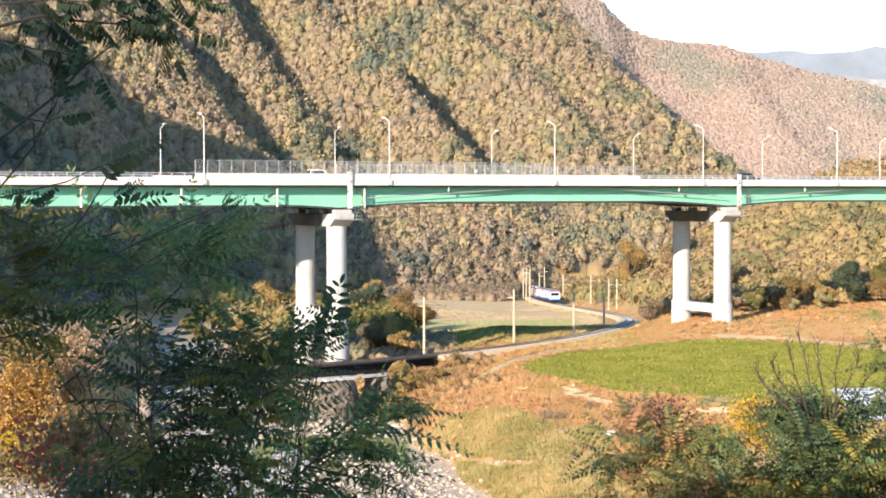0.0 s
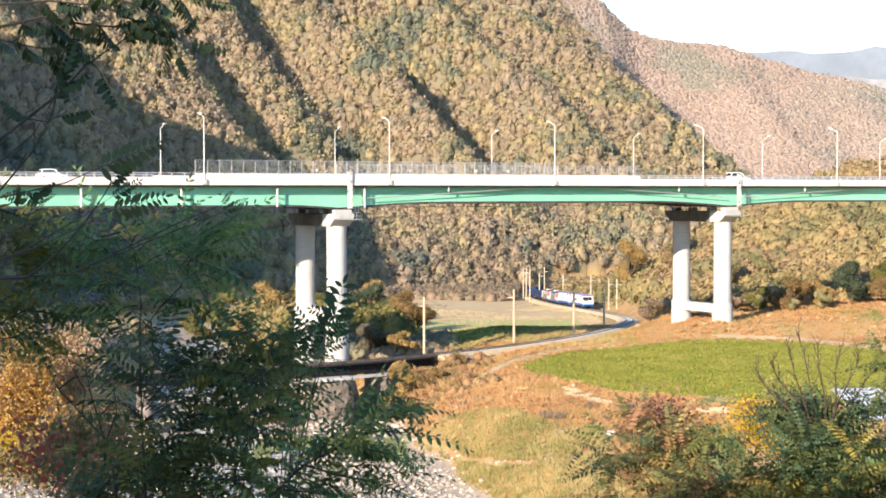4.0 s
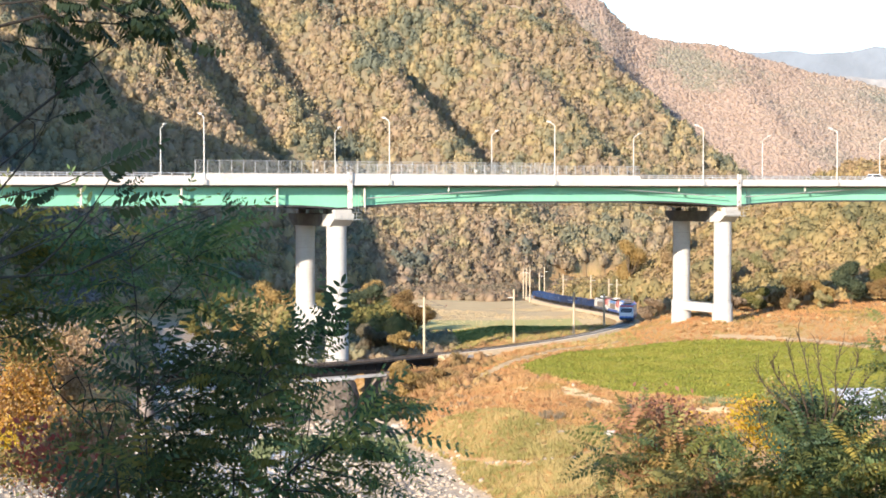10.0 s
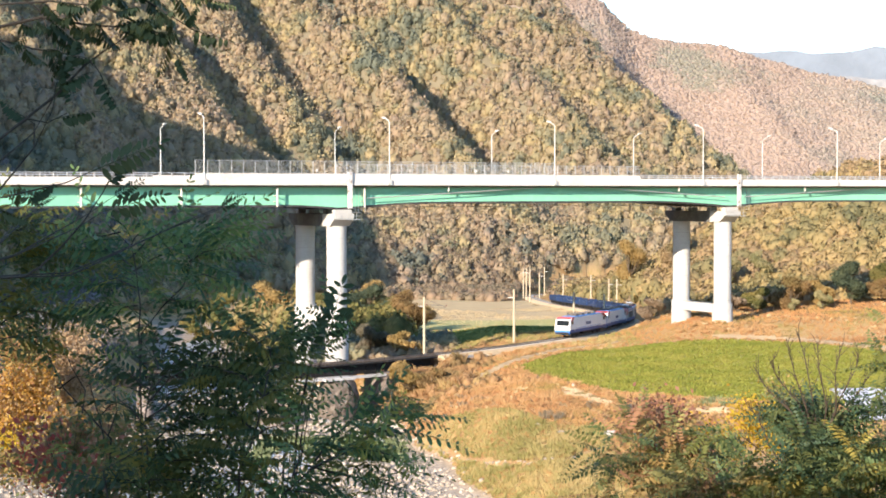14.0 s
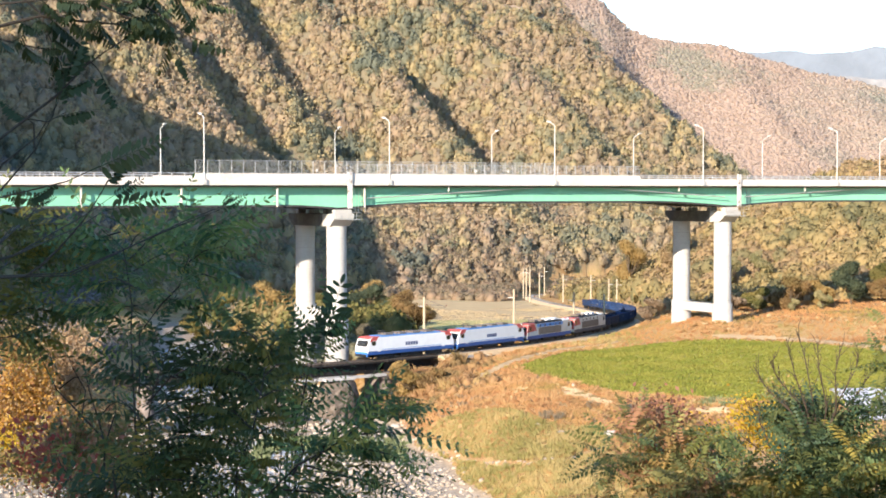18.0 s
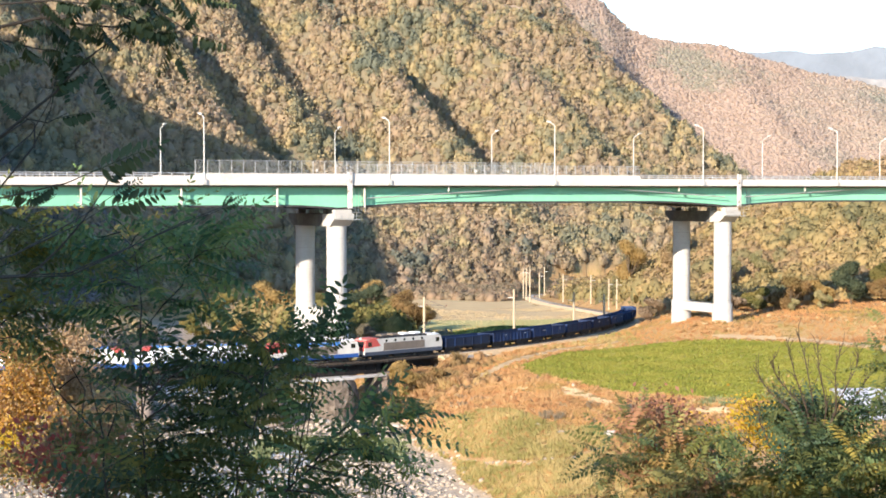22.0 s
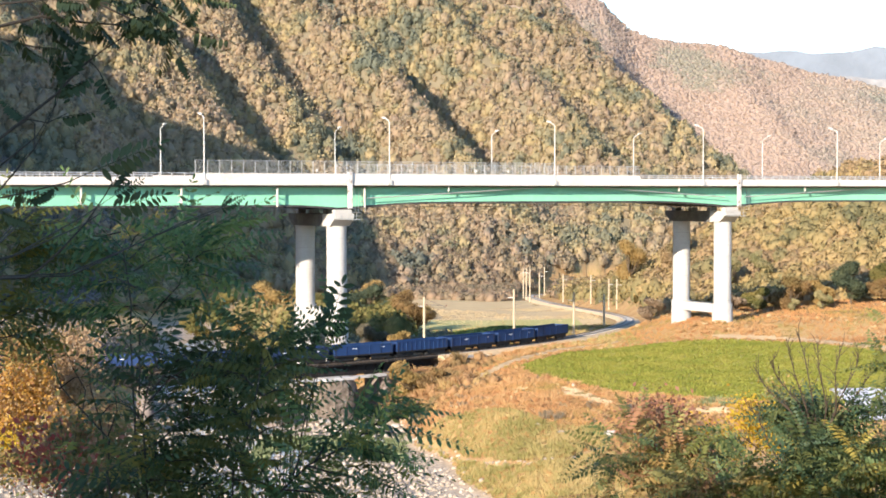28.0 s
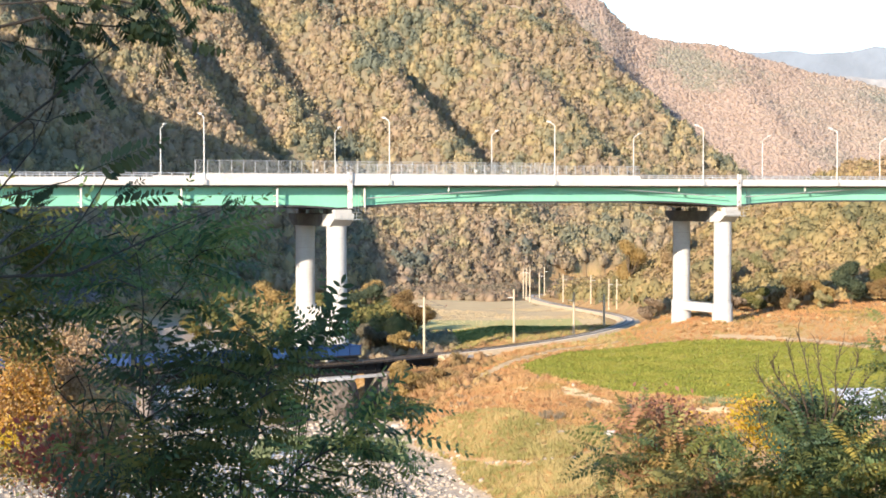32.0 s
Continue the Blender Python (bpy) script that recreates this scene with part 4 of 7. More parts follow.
def old_loco(length, band):
    """An older grey locomotive with dark grilles, a row of portholes and red cabs."""
    L = length / 2 - 0.45
    loco = thing("electric_locomotive", ("older cream electric locomotive with blue upper band and red cab" if band else "older cream-grey electric locomotive with brown side grilles and red cab"), "locomotive", None, "locomotives of the freight train")
    side = [(-L, 0.95), (-L, 2.0), (-L + 0.35, 3.2), (-L + 1.3, 3.35), (L - 1.3, 3.35), (L - 0.35, 3.2), (L, 2.0), (L, 0.95)]
    part("body", Shape().prism(side, -1.5, 1.5, "y"), BODY_GREY, loco)
    part("sill", Shape().box(-L + 0.05, L - 0.05, -1.515, 1.515, 0.72, 1.36, 0.04), NAVY if band else SILL_GREY, loco, "blue side sill" if band else "dark blue-grey side sill")
    for e in (-1, 1):
        a, b = e * (L + 0.012), e * (L - 2.5)
        for y0, y1 in ((-1.522, -1.502), (1.502, 1.522)):
            part("cab_flank", Shape().prism([(a, 2.0), (e * (L - 0.34), 3.2), (e * (L - 1.3), 3.36), (b, 3.36), (e * (L - 3.4), 2.2), (e * (L - 0.5), 2.0)], y0, y1, "y"), BODY_RED if e > 0 else BODY_GREY, loco, "painted cab flank")
            part("cab_window", Shape().box(min(e * (L - 0.7), e * (L - 1.5)), max(e * (L - 0.7), e * (L - 1.5)), y0 * 1.003, y1 * 1.003, 2.2, 2.9), GLASS_DARK, loco)
        part("cab_front", Shape().prism([(a, 1.5), (e * (L + 0.03), 1.5), (e * (L + 0.03), 2.0), (e * (L - 0.32), 3.2), (e * (L - 0.36), 3.2), (a, 2.0)], -1.45, 1.45, "y"), BODY_RED if e > 0 else BODY_GREY, loco)
        part("windscreen", Shape().prism([(e * (L - 0.02), 2.12), (e * (L + 0.035), 2.12), (e * (L - 0.24), 3.0), (e * (L - 0.29), 3.0)], -1.15, 1.15, "y"), GLASS_DARK, loco)
        part("cab_roof", Shape().box(min(e * (L - 0.6), e * (L - 3.2)), max(e * (L - 0.6), e * (L - 3.2)), -1.35, 1.35, 3.35, 3.48, 0.05), BODY_RED if e > 0 else BODY_WHITE, loco)
        part("buffer_beam", Shape().box(min(e * L, e * (L + 0.3)), max(e * L, e * (L + 0.3)), -1.3, 1.3, 0.62, 0.98, 0.04), UNDER, loco)
        part("headlight", Shape().tube([(e * (L - 0.5), 0, 3.45), (e * (L - 0.3), 0, 3.4)], 0.2, 12), HEADLIGHT, loco)
    if band:
        for y0, y1 in ((-1.518, -1.503), (1.503, 1.518)):
            part("upper_band", Shape().box(-L + 3.5, L - 3.5, y0, y1, 2.74, 3.33), SKY_BLUE, loco, "blue painted upper band")
    for y0, y1 in ((-1.54, -1.503), (1.503, 1.54)):
        grille = part("side_grille", Shape().box(-L + 4.0, L - 4.0, y0, y1, 1.41, 2.66, 0.01), GRILLE, loco, "dark brown ventilation grille")
        for k in range(14):
            x = -L + 4.3 + k * (2 * L - 8.8) / 13
            part("slat", Shape().box(x, x + 0.07, y0 * 1.012, y1 * 1.012, 1.46, 2.58), GRILLE, grille)
        for k in range(5):
            x = -L + 4.6 + k * (2 * L - 9.2) / 4
            part("porthole", Shape().tube([(x, y0, 2.97), (x, y1, 2.97)], 0.22, 14), GLASS_DARK, loco)
    part("roof", Shape().prism([(-1.35, 3.3), (-1.3, 3.5), (-0.9, 3.62), (0.9, 3.62), (1.3, 3.5), (1.35, 3.3)], -L + 3.3, L - 3.3, "x"), UNDER, loco, "dark sooty roof")
    for x in (-3.6, -1.2, 1.2, 3.6):
        part("roof_equipment", Shape().box(x - 0.7, x + 0.7, -0.7, 0.7, 3.62, 3.95, 0.06), GRILLE if x > 0 else BODY_WHITE, loco)
    pantograph(loco, L - 2.6, False)
    pantograph(loco, -L + 2.6, True)
    part("under_frame", Shape().box(-L + 0.3, L - 0.3, -1.25, 1.25, 0.66, 0.8), UNDER, loco)
    part("transformer", Shape().box(-2.0, 2.0, -1.2, 1.2, 0.28, 0.7, 0.06), UNDER, loco)
    wheels(loco, -L + 3.6), wheels(loco, L - 3.6)
    couplers(loco, L)
    return loco


def gondola(length, ribs, mark, load, WAGON_BLUE=WAGON_BLUE):
    """An open bogie wagon with ribbed sides."""
    L = length / 2 - 0.42
    w = thing("gondola_wagon", ("bright" if WAGON_BLUE is WAGON_BRIGHT else "dark") + " blue open gondola wagon with ribbed steel sides", "freight wagon", None, "wagons of the freight train")
    part("floor", Shape().box(-L, L, -1.4, 1.4, 0.98, 1.1), UNDER, w)
    for y0, y1 in ((-1.42, -1.34), (1.34, 1.42)):
        part("side_wall", Shape().box(-L, L, y0, y1, 1.02, 2.58), WAGON_BLUE, w)
        s = -1 if y0 < 0 else 1
        rail = lambda z0, z1, o: Shape().box(-L, L, min(s * 1.42, s * (1.42 + o)), max(s * 1.42, s * (1.42 + o)), z0, z1)
        part("top_rail", rail(2.46, 2.62, 0.08), WAGON_BLUE, w)
        part("side_sill", rail(0.86, 1.08, 0.06), UNDER, w)
        for k in range(ribs):
            x = -L + 0.05 + k * (2 * L - 0.2) / (ribs - 1)
            part("rib", Shape().box(x, x + 0.11, min(s * 1.421, s * 1.50), max(s * 1.421, s * 1.50), 1.06, 2.47), WAGON_BLUE, w)
        if mark:
            for x0, n in ((-L + 1.6, 2), (1.4, 4)):
                for k in range(n):
                    part("lettering", Shape().box(x0 + 0.24 * k, x0 + 0.24 * k + 0.17, min(s * 1.422, s * 1.43), max(s * 1.422, s * 1.43), 1.98, 2.12), PALE, w)
    for e in (-1, 1):
        part("end_wall", Shape().box(min(e * L, e * (L - 0.08)), max(e * L, e * (L - 0.08)), -1.34, 1.34, 1.02, 2.55), WAGON_BLUE, w)
        part("end_rib", Shape().box(min(e * L, e * (L + 0.07)), max(e * L, e * (L + 0.07)), -1.3, 1.3, 1.8, 1.95), WAGON_BLUE, w)
        part("ladder", Shape().tube([(e * (L - 0.3), 1.5, 1.0), (e * (L - 0.3), 1.5, 2.5)], 0.03, 5), UNDER, w)
    part("centre_sill", Shape().box(-L, L, -0.3, 0.3, 0.45, 0.98), UNDER, w)
    part("brake_cylinder", Shape().tube([(-1.2, 0.5, 0.62), (0.4, 0.5, 0.62)], 0.2, 10), UNDER, w)
    if load:
        heap, n = Shape(), 12
        pts = [(-L + 0.1 + (2 * L - 0.2) * i / n, y, 2.1 + 0.28 * math.sin(math.pi * i / n) * (1 - abs(y) / 1.6) + 0.06 * math.sin(i * 2.1 + y * 3)) for i in range(n + 1) for y in (-1.33, -0.7, 0, 0.7, 1.33)]
        heap.add(pts, [(5 * i + k, 5 * i + 5 + k, 5 * i + 6 + k, 5 * i + k + 1) for i in range(n) for k in range(4)])
        part("load", heap, COAL, w, "dark loose load")
    wheels(w, -L + 2.2), wheels(w, L - 2.2)
    couplers(w, L)
    return w


TRAIN = []
REST = 0.0
for kind, length in (("modern", 20.1), ("modern", 19.8), ("old", 17.4), ("old", 17.9)) + (("wagon", 12.45),) * 10:
    if kind == "modern":
        ob = modern_loco(length)
    elif kind == "old":
        ob = old_loco(length, len(TRAIN) == 2)
    else:
        k = len(TRAIN) - 4
        ob = gondola(length, 12 if k in (1, 6) else 6, k % 3 != 0, k % 4 == 2, WAGON_BRIGHT if k > 4 else WAGON_BLUE)
    TRAIN.append((ob, REST + length / 2, length))
    REST += length


def front_place(t):
    """Where the train's front stands along the line at t seconds."""
    times = [0, 2, 3.5, 5.5, 7, 9, 11, 12, 13, 14, 17, 18, 19.5, 21, 24, 28, 29, 30, 31, 32]
    place = [321, 296, 275, 244.8, 220.5, 191, 162, 149.2, 137, 124.4, 83.2, 68.8, 47.1, 25.2, -17.7, -75, -88.8, -102.6, -116.8, -131]
    return float(np.interp(t, times, place))


SMOOTH_T = np.arange(-2, 34.01, 0.25)
SMOOTH_S = np.array([front_place(t) if 0 <= t <= 32 else (321 - 13 * t if t < 0 else -131 - 14.2 * (t - 32)) for t in SMOOTH_T])
for _ in range(10):
    SMOOTH_S[1:-1] = 0.5 * SMOOTH_S[1:-1] + 0.25 * (SMOOTH_S[:-2] + SMOOTH_S[2:])


def vehicle_pose(t, behind, length):
    s = float(np.interp(t, SMOOTH_T, SMOOTH_S)) + behind
    a, b = on_track(s - length * 0.32), on_track(s + length * 0.32)
    d = a - b
    m = d.to_track_quat("X", "Z").to_matrix().to_4x4()
    return Matrix.Translation((a + b) / 2) @ m


def run_train():
    for ob, behind, length in TRAIN:
        walk(ob, [(0.5 * k, vehicle_pose(0.5 * k, behind, length)) for k in range(65)])

# ---- fields and woods ----
AUTUMN = [(0.0, (0.140, 0.150, 0.100)), (0.14, (0.180, 0.175, 0.105)), (0.26, (0.245, 0.215, 0.115)), (0.36, (0.340, 0.270, 0.130)), (0.46, (0.275, 0.220, 0.130)), (0.56, (0.315, 0.240, 0.140)), (0.66, (0.255, 0.210, 0.120)), (0.76, (0.310, 0.232, 0.138)), (0.86, (0.262, 0.205, 0.138)), (0.93, (0.200, 0.185, 0.115)), (1.0, (0.145, 0.150, 0.105))]


def woods_material(name, stops, patch, own=0.34, sheer=0.0, grain=0.9, spread=2.2):
    """Leaf colour that changes from plant to plant (tint) and, more widely, from patch to patch."""
    m = material(name, stops, 0.9, patch, grain, 0.55 if grain > 1 else 0, source="noise", spec=0.05, through_light=sheer)
    n, l = m.node_tree.nodes, m.node_tree.links
    tint = n.new("ShaderNodeAttribute")
    tint.attribute_name = "tint"
    for node in n:
        if node.type == "MATH" and node.operation == "MULTIPLY_ADD":
            for link in list(node.inputs[0].links):
                l.remove(link)
            l.new(tint.outputs["Fac"], node.inputs[0])
            node.inputs[1].default_value = own
        elif node.type == "MATH":
            node.inputs[1].default_value = 0.8
            wide = node
    for node in list(n):
        if node.type == "MATH" and node.operation == "MULTIPLY_ADD":
            less = n.new("ShaderNodeMath")
            less.operation = "SUBTRACT"
            less.inputs[1].default_value = own / 2
            l.new(node.outputs[0], less.inputs[0])
            for link in list(node.outputs[0].links):
                if link.to_node.type == "VALTORGB":
                    l.new(less.outputs[0], link.to_node.inputs[0])
            shift = n.new("ShaderNodeMath")
            shift.operation = "MULTIPLY_ADD"
            shift.inputs[1].default_value, shift.inputs[2].default_value = spread, 0.5 - spread / 2
            l.new(wide.inputs[0].links[0].from_socket, shift.inputs[0])
            l.new(shift.outputs[0], node.inputs[2])
    return m


# Blue is raised over the autumn palette to suggest haze on the mountain.
WOODS = woods_material("autumn_woods", [(a, (1.19 * r, 1.185 * g, 1.31 * b)) for a, (r, g, b) in AUTUMN], 0.026, 0.38, 0.35, 1.2, 2.7)
# Woods palette greyed and darkened for the flank that lies in shade.
GREY_WOODS = woods_material("shade_grey_woods", [(0.0, (0.105, 0.105, 0.10)), (0.35, (0.155, 0.15, 0.14)), (0.6, (0.19, 0.17, 0.16)), (0.8, (0.14, 0.14, 0.12)), (1.0, (0.11, 0.115, 0.10))], 0.03, 0.28, 0.2, 1.2)
# Paler, pinker palette carries the haze over the farther ridge.
FAR_WOODS = woods_material("haze_red_brown_woods", [(0.0, (0.27, 0.265, 0.215)), (0.25, (0.365, 0.305, 0.245)), (0.5, (0.42, 0.325, 0.26)), (0.75, (0.395, 0.30, 0.24)), (1.0, (0.30, 0.275, 0.215))], 0.009, 0.2, 0.3, 1.2, 2.7)
SHRUBS = woods_material("golden_shrubs", [(0.0, (0.165, 0.155, 0.08)), (0.25, (0.25, 0.205, 0.095)), (0.5, (0.35, 0.26, 0.12)), (0.75, (0.31, 0.215, 0.12)), (1.0, (0.21, 0.18, 0.09))], 0.035, 0.34, 0.3, 1.8, 3.0)
HEDGE = woods_material("brown_hedge", [(0.0, (0.139, 0.131, 0.090)), (0.35, (0.238, 0.191, 0.127)), (0.7, (0.312, 0.226, 0.152)), (1.0, (0.197, 0.178, 0.115))], 0.06, 0.34, 0.3, 1.6)
BARK = plain("bark", (0.10, 0.075, 0.05), 0.95, 0.35)


def seen_slope(x, y, z, rise=8.0):
    """Keeps trees on slopes that could be seen from the camera's hill."""
    k = np.linspace(0.55, 0.97, 14)[:, None]
    ground = land(x[None] * k, y[None] * k)
    sight = 26 + (z[None] + rise - 26) * k
    return np.all(ground < sight + 4.0, axis=0)


def woods(name, label, count, xr, yr, keep, radius, shapes, mat, sink=0.35, smooth=False):
    step = math.sqrt((xr[1] - xr[0]) * (yr[1] - yr[0]) / count)
    x, y = [a.ravel() for a in np.meshgrid(np.arange(*xr, step), np.arange(*yr, step))]
    x, y = x + rng.uniform(-0.55, 0.55, len(x)) * step, y + rng.uniform(-0.55, 0.55, len(x)) * step
    ok = np.abs(x) < 0.30 * y + 25
    x, y = x[ok], y[ok]
    z = land(x, y)
    # steeper ground carries more trees to the square metre of plan
    lean = np.sqrt(1 + ((land(x + 1, y) - z) ** 2 + (land(x, y + 1) - z) ** 2))
    ok = rng.uniform(0, 1.75, len(x)) < lean
    x, y, z = x[ok], y[ok], z[ok]
    ok = keep(x, y, z)
    x, y, z = x[ok], y[ok], z[ok]
    ok = seen_slope(x, y, z)
    x, y, z = x[ok], y[ok], z[ok]
    r = rng.uniform(*radius, len(x))
    v, f, t = scatter(np.stack([x, y, z + r * sink], 1), r, shapes, 1.1)
    tagged(new(name, big_mesh(name, v, f, mat, smooth, t)), label, "woods", kind="stuff")
    return len(x)


FAR_SHAPES = [crown_shape(60, 0.145, 1, core=0.84, fine=True, stray=0.42, loose=0.05, rough=0.2) for _ in range(10)]
BROAD_SHAPES = [crown_shape(82, 0.155, 1, rng.uniform(0.85, 1.3), 0.74, True, 0.62, 0.14, 0.28) for _ in range(14)]
MID_SHAPES = [crown_shape(76, 0.13, 1, core=0.84, fine=True, stray=0.45, loose=0.06) for _ in range(6)]
on_massif = lambda x, y, z: (massif(x, y) > z - 0.5) & (z > -7) & (track_gap(x, y)[0] > 9)
woods("side_woods", "woods on the near mountain flank, greyed for shade", 8000, (-150, -30), (250, 520), lambda x, y, z: (z > -3.5) & (x < -40) & (massif(x, y) < z + 0.5) & (track_gap(x, y)[0] > 9), (1.5, 2.9), FAR_SHAPES, GREY_WOODS, -0.1, True)
woods("mountain_woods", "dense autumn woods of green, ochre and russet trees", 33000, (-260, 280), (400, 960), on_massif, (1.6, 4.9), BROAD_SHAPES, WOODS, 0.2, True)
woods("ridge_woods", "red-brown autumn woods on the farther ridge, paled for haze", 62000, (-60, 420), (820, 1230), lambda x, y, z: (massif(x, y) < z - 1) & (z > 5), (1.1, 2.7), [crown_shape(12, 0.24, 1, 0.85, 0.88, True, 0.5, 0.08, 0.25) for _ in range(8)], FAR_WOODS, -0.15, True)
woods("knoll_shrubs", "golden shrubs and young trees on the low knoll", 8600, (36, 190), (325, 600), lambda x, y, z: (track_gap(x, y)[0] > 8) & (y > 352 - 0.35 * np.clip(x - 60, 0, 60)) & (x > 36) & (massif(x, y) < z), (1.3, 4.0), MID_SHAPES, SHRUBS, -0.05, True)

# ---- the valley floor ----
GREEN_CROP = material("green_crop", [(0.3, (0.20, 0.19, 0.038)), (0.5, (0.26, 0.235, 0.05)), (0.7, (0.31, 0.27, 0.065))], 0.85, 0.15, 3, 0.4, spec=0.1)
CROP_LEAF = woods_material("crop_leaves", [(0.15, (0.145, 0.160, 0.032)), (0.5, (0.175, 0.180, 0.036)), (0.85, (0.21, 0.20, 0.045))], 0.15, 0.3)
STUBBLE = material("pale_stubble", [(0.3, (0.428, 0.297, 0.152)), (0.5, (0.521, 0.387, 0.216)), (0.7, (0.428, 0.324, 0.160))], 0.95, 0.09, 2, 1.0, spec=0.1)
YOUNG_GREEN = material("young_green_field", [(0.3, (0.34, 0.32, 0.11)), (0.7, (0.44, 0.39, 0.18))], 0.95, 0.1, 2, 0.4, spec=0.1)
PALE_EARTH = material("pale_earth", [(0.3, (0.360, 0.250, 0.135)), (0.5, (0.460, 0.336, 0.193)), (0.7, (0.540, 0.408, 0.246))], 0.95, 0.3, 3, 1.0, spec=0.1)
DRY_GRASS = woods_material("dry_grass", [(0.0, (0.157, 0.138, 0.042)), (0.2, (0.259, 0.185, 0.065)), (0.38, (0.371, 0.216, 0.088)), (0.55, (0.406, 0.216, 0.093)), (0.7, (0.315, 0.153, 0.070)), (0.85, (0.416, 0.259, 0.115)), (1.0, (0.213, 0.179, 0.056))], 0.09, 0.16)
BRUSH = woods_material("dry_brush", [(0.0, (0.201, 0.128, 0.062)), (0.35, (0.329, 0.189, 0.088)), (0.65, (0.424, 0.260, 0.123)), (1.0, (0.286, 0.178, 0.075))], 0.10, 0.3)
MEADOW = woods_material("meadow_grass", [(0.0, (0.165, 0.155, 0.05)), (0.4, (0.24, 0.212, 0.078)), (0.7, (0.335, 0.262, 0.11)), (1.0, (0.40, 0.295, 0.135))], 0.12, 0.35)
STONE = material("river_stone", [(0.1, (0.19, 0.165, 0.135)), (0.5, (0.31, 0.275, 0.23)), (0.9, (0.44, 0.395, 0.335))], 0.9, 0.4, 5, 0.4, source="island")
GREY_WEED = woods_material("blue_green_weeds", [(0.1, (0.12, 0.15, 0.075)), (0.9, (0.20, 0.22, 0.11))], 0.3)
PALE_STONE = material("pale_path_stone", [(0.1, (0.22, 0.18, 0.135)), (0.5, (0.34, 0.28, 0.215)), (0.9, (0.46, 0.39, 0.31))], 0.9, 0.4, 5, 0.4, source="island")
WATER = material("river_water", [(0.32, (0.15, 0.17, 0.19)), (0.5, (0.28, 0.30, 0.31)), (0.62, (0.50, 0.50, 0.49))], 0.35, 0.25, 1.6, 0.5, spec=0.6)


def inside(poly, x, y):
    ok = np.zeros(x.shape, bool)
    for (ax, ay), (bx, by) in zip(poly, poly[1:] + poly[:1]):
        cut = ((ay > y) != (by > y)) & (x < (bx - ax) * (y - ay) / (by - ay + 1e-9) + ax)
        ok ^= cut
    return ok


def patch(name, label, poly, mat, lift=0.08, step=1.0):
    """A sheet of soil or crop on the ground inside an outline."""
    px, py = [p[0] for p in poly], [p[1] for p in poly]
    xs, ys = np.arange(min(px), max(px), step), np.arange(min(py), max(py), step)
    gx, gy = np.meshgrid(xs, ys)
    ok = inside(poly, gx + 0.8 * wave(gx / 2, gy / 2, 3), gy + 0.8 * wave(gx / 2, gy / 2, 7))
    v = np.stack([gx, gy, land(gx, gy) + lift], -1).reshape(-1, 3)
    n = len(xs)
    i = np.arange(len(ys) - 1)[:, None] * n + np.arange(n - 1)[None]
    i = i[ok[:-1, :-1]].reshape(-1, 1)
    tagged(new(name, big_mesh(name, v, i + [0, 1, n + 1, n], mat, True)), label, "field", kind="structure")


FIELD = [(11.6, 256), (15, 268), (21, 282), (37, 290), (52, 289), (62, 284), (76, 270), (92, 262), (92, 215), (52, 211), (39.6, 214), (24.4, 223), (15, 243)]
patch("crop_field", "level field of low bright green crop", FIELD, GREEN_CROP)
patch("stubble_field", "pale harvested field inside the railway curve", [(-6, 345), (28, 350), (38, 380), (38, 430), (31, 500), (27, 552), (4, 566), (-10, 560), (-18, 420)], STUBBLE)
patch("young_field", "strip of young yellow-green crop", [(-6, 352), (24, 356), (33, 376), (30, 398), (-8, 394)], YOUNG_GREEN, 0.14)
patch("crop_strip", "strip of dark green crop beside the line", [(-6, 318), (8, 318), (24, 330), (30, 344), (26, 352), (-6, 348)], GREEN_CROP, 0.14)
patch("farm_path", "pale earth farm path beside the green field", [(4, 252), (8, 262), (13, 274), (19, 286), (26, 293), (33, 300), (34.5, 299), (27, 290.5), (20.5, 284), (14.5, 272), (10, 260), (6.5, 251)], PALE_EARTH, 0.16)
patch("farm_track", "pale earth track behind the green field", [(48, 290.5), (62, 286), (78, 272), (100, 262), (100, 265), (79, 275), (63, 288.5), (48, 293)], PALE_EARTH, 0.16)


def tuft_shape(blades, width=0.10):
    v, f = [], []
    for k in range(blades):
        a, lean = rng.uniform(0, 2 * math.pi), rng.uniform(0.1, 0.7)
        o = rng.normal(size=2) * 0.25
        h = rng.uniform(0.6, 1.15)
        d = np.array([math.cos(a), math.sin(a)])
        s = np.array([-d[1], d[0]]) * width
        t = o + d * lean * h
        v += [(*(o - s), -0.1), (*(o + s), -0.1), (*(o + d * lean * h * 0.4 + s * 0.8), h * 0.62), (*t, h)]
        f += [(4 * k, 4 * k + 1, 4 * k + 2), (4 * k, 4 * k + 2, 4 * k + 3)]
    return np.array(v), np.array(f)


def cover(name, label, count, xr, yr, keep, radius, shapes, mat, stretch=1.0, sink=0.0, category="grass"):
    x, y = rng.uniform(*xr, count), rng.uniform(*yr, count)
    ok = (np.abs(x) < 0.285 * y + 4) & (track_gap(x, y)[0] > 3.2)
    x, y = x[ok], y[ok]
    z = land(x, y)
    ok = keep(x, y, z)
    x, y, z = x[ok], y[ok], z[ok]
    r = rng.uniform(*radius, len(x))
    v, f, t = scatter(np.stack([x, y, z + sink * r], 1), r, shapes, stretch)
    tagged(new(name, big_mesh(name, v, f, mat, tint=t)), label, category, kind="stuff")


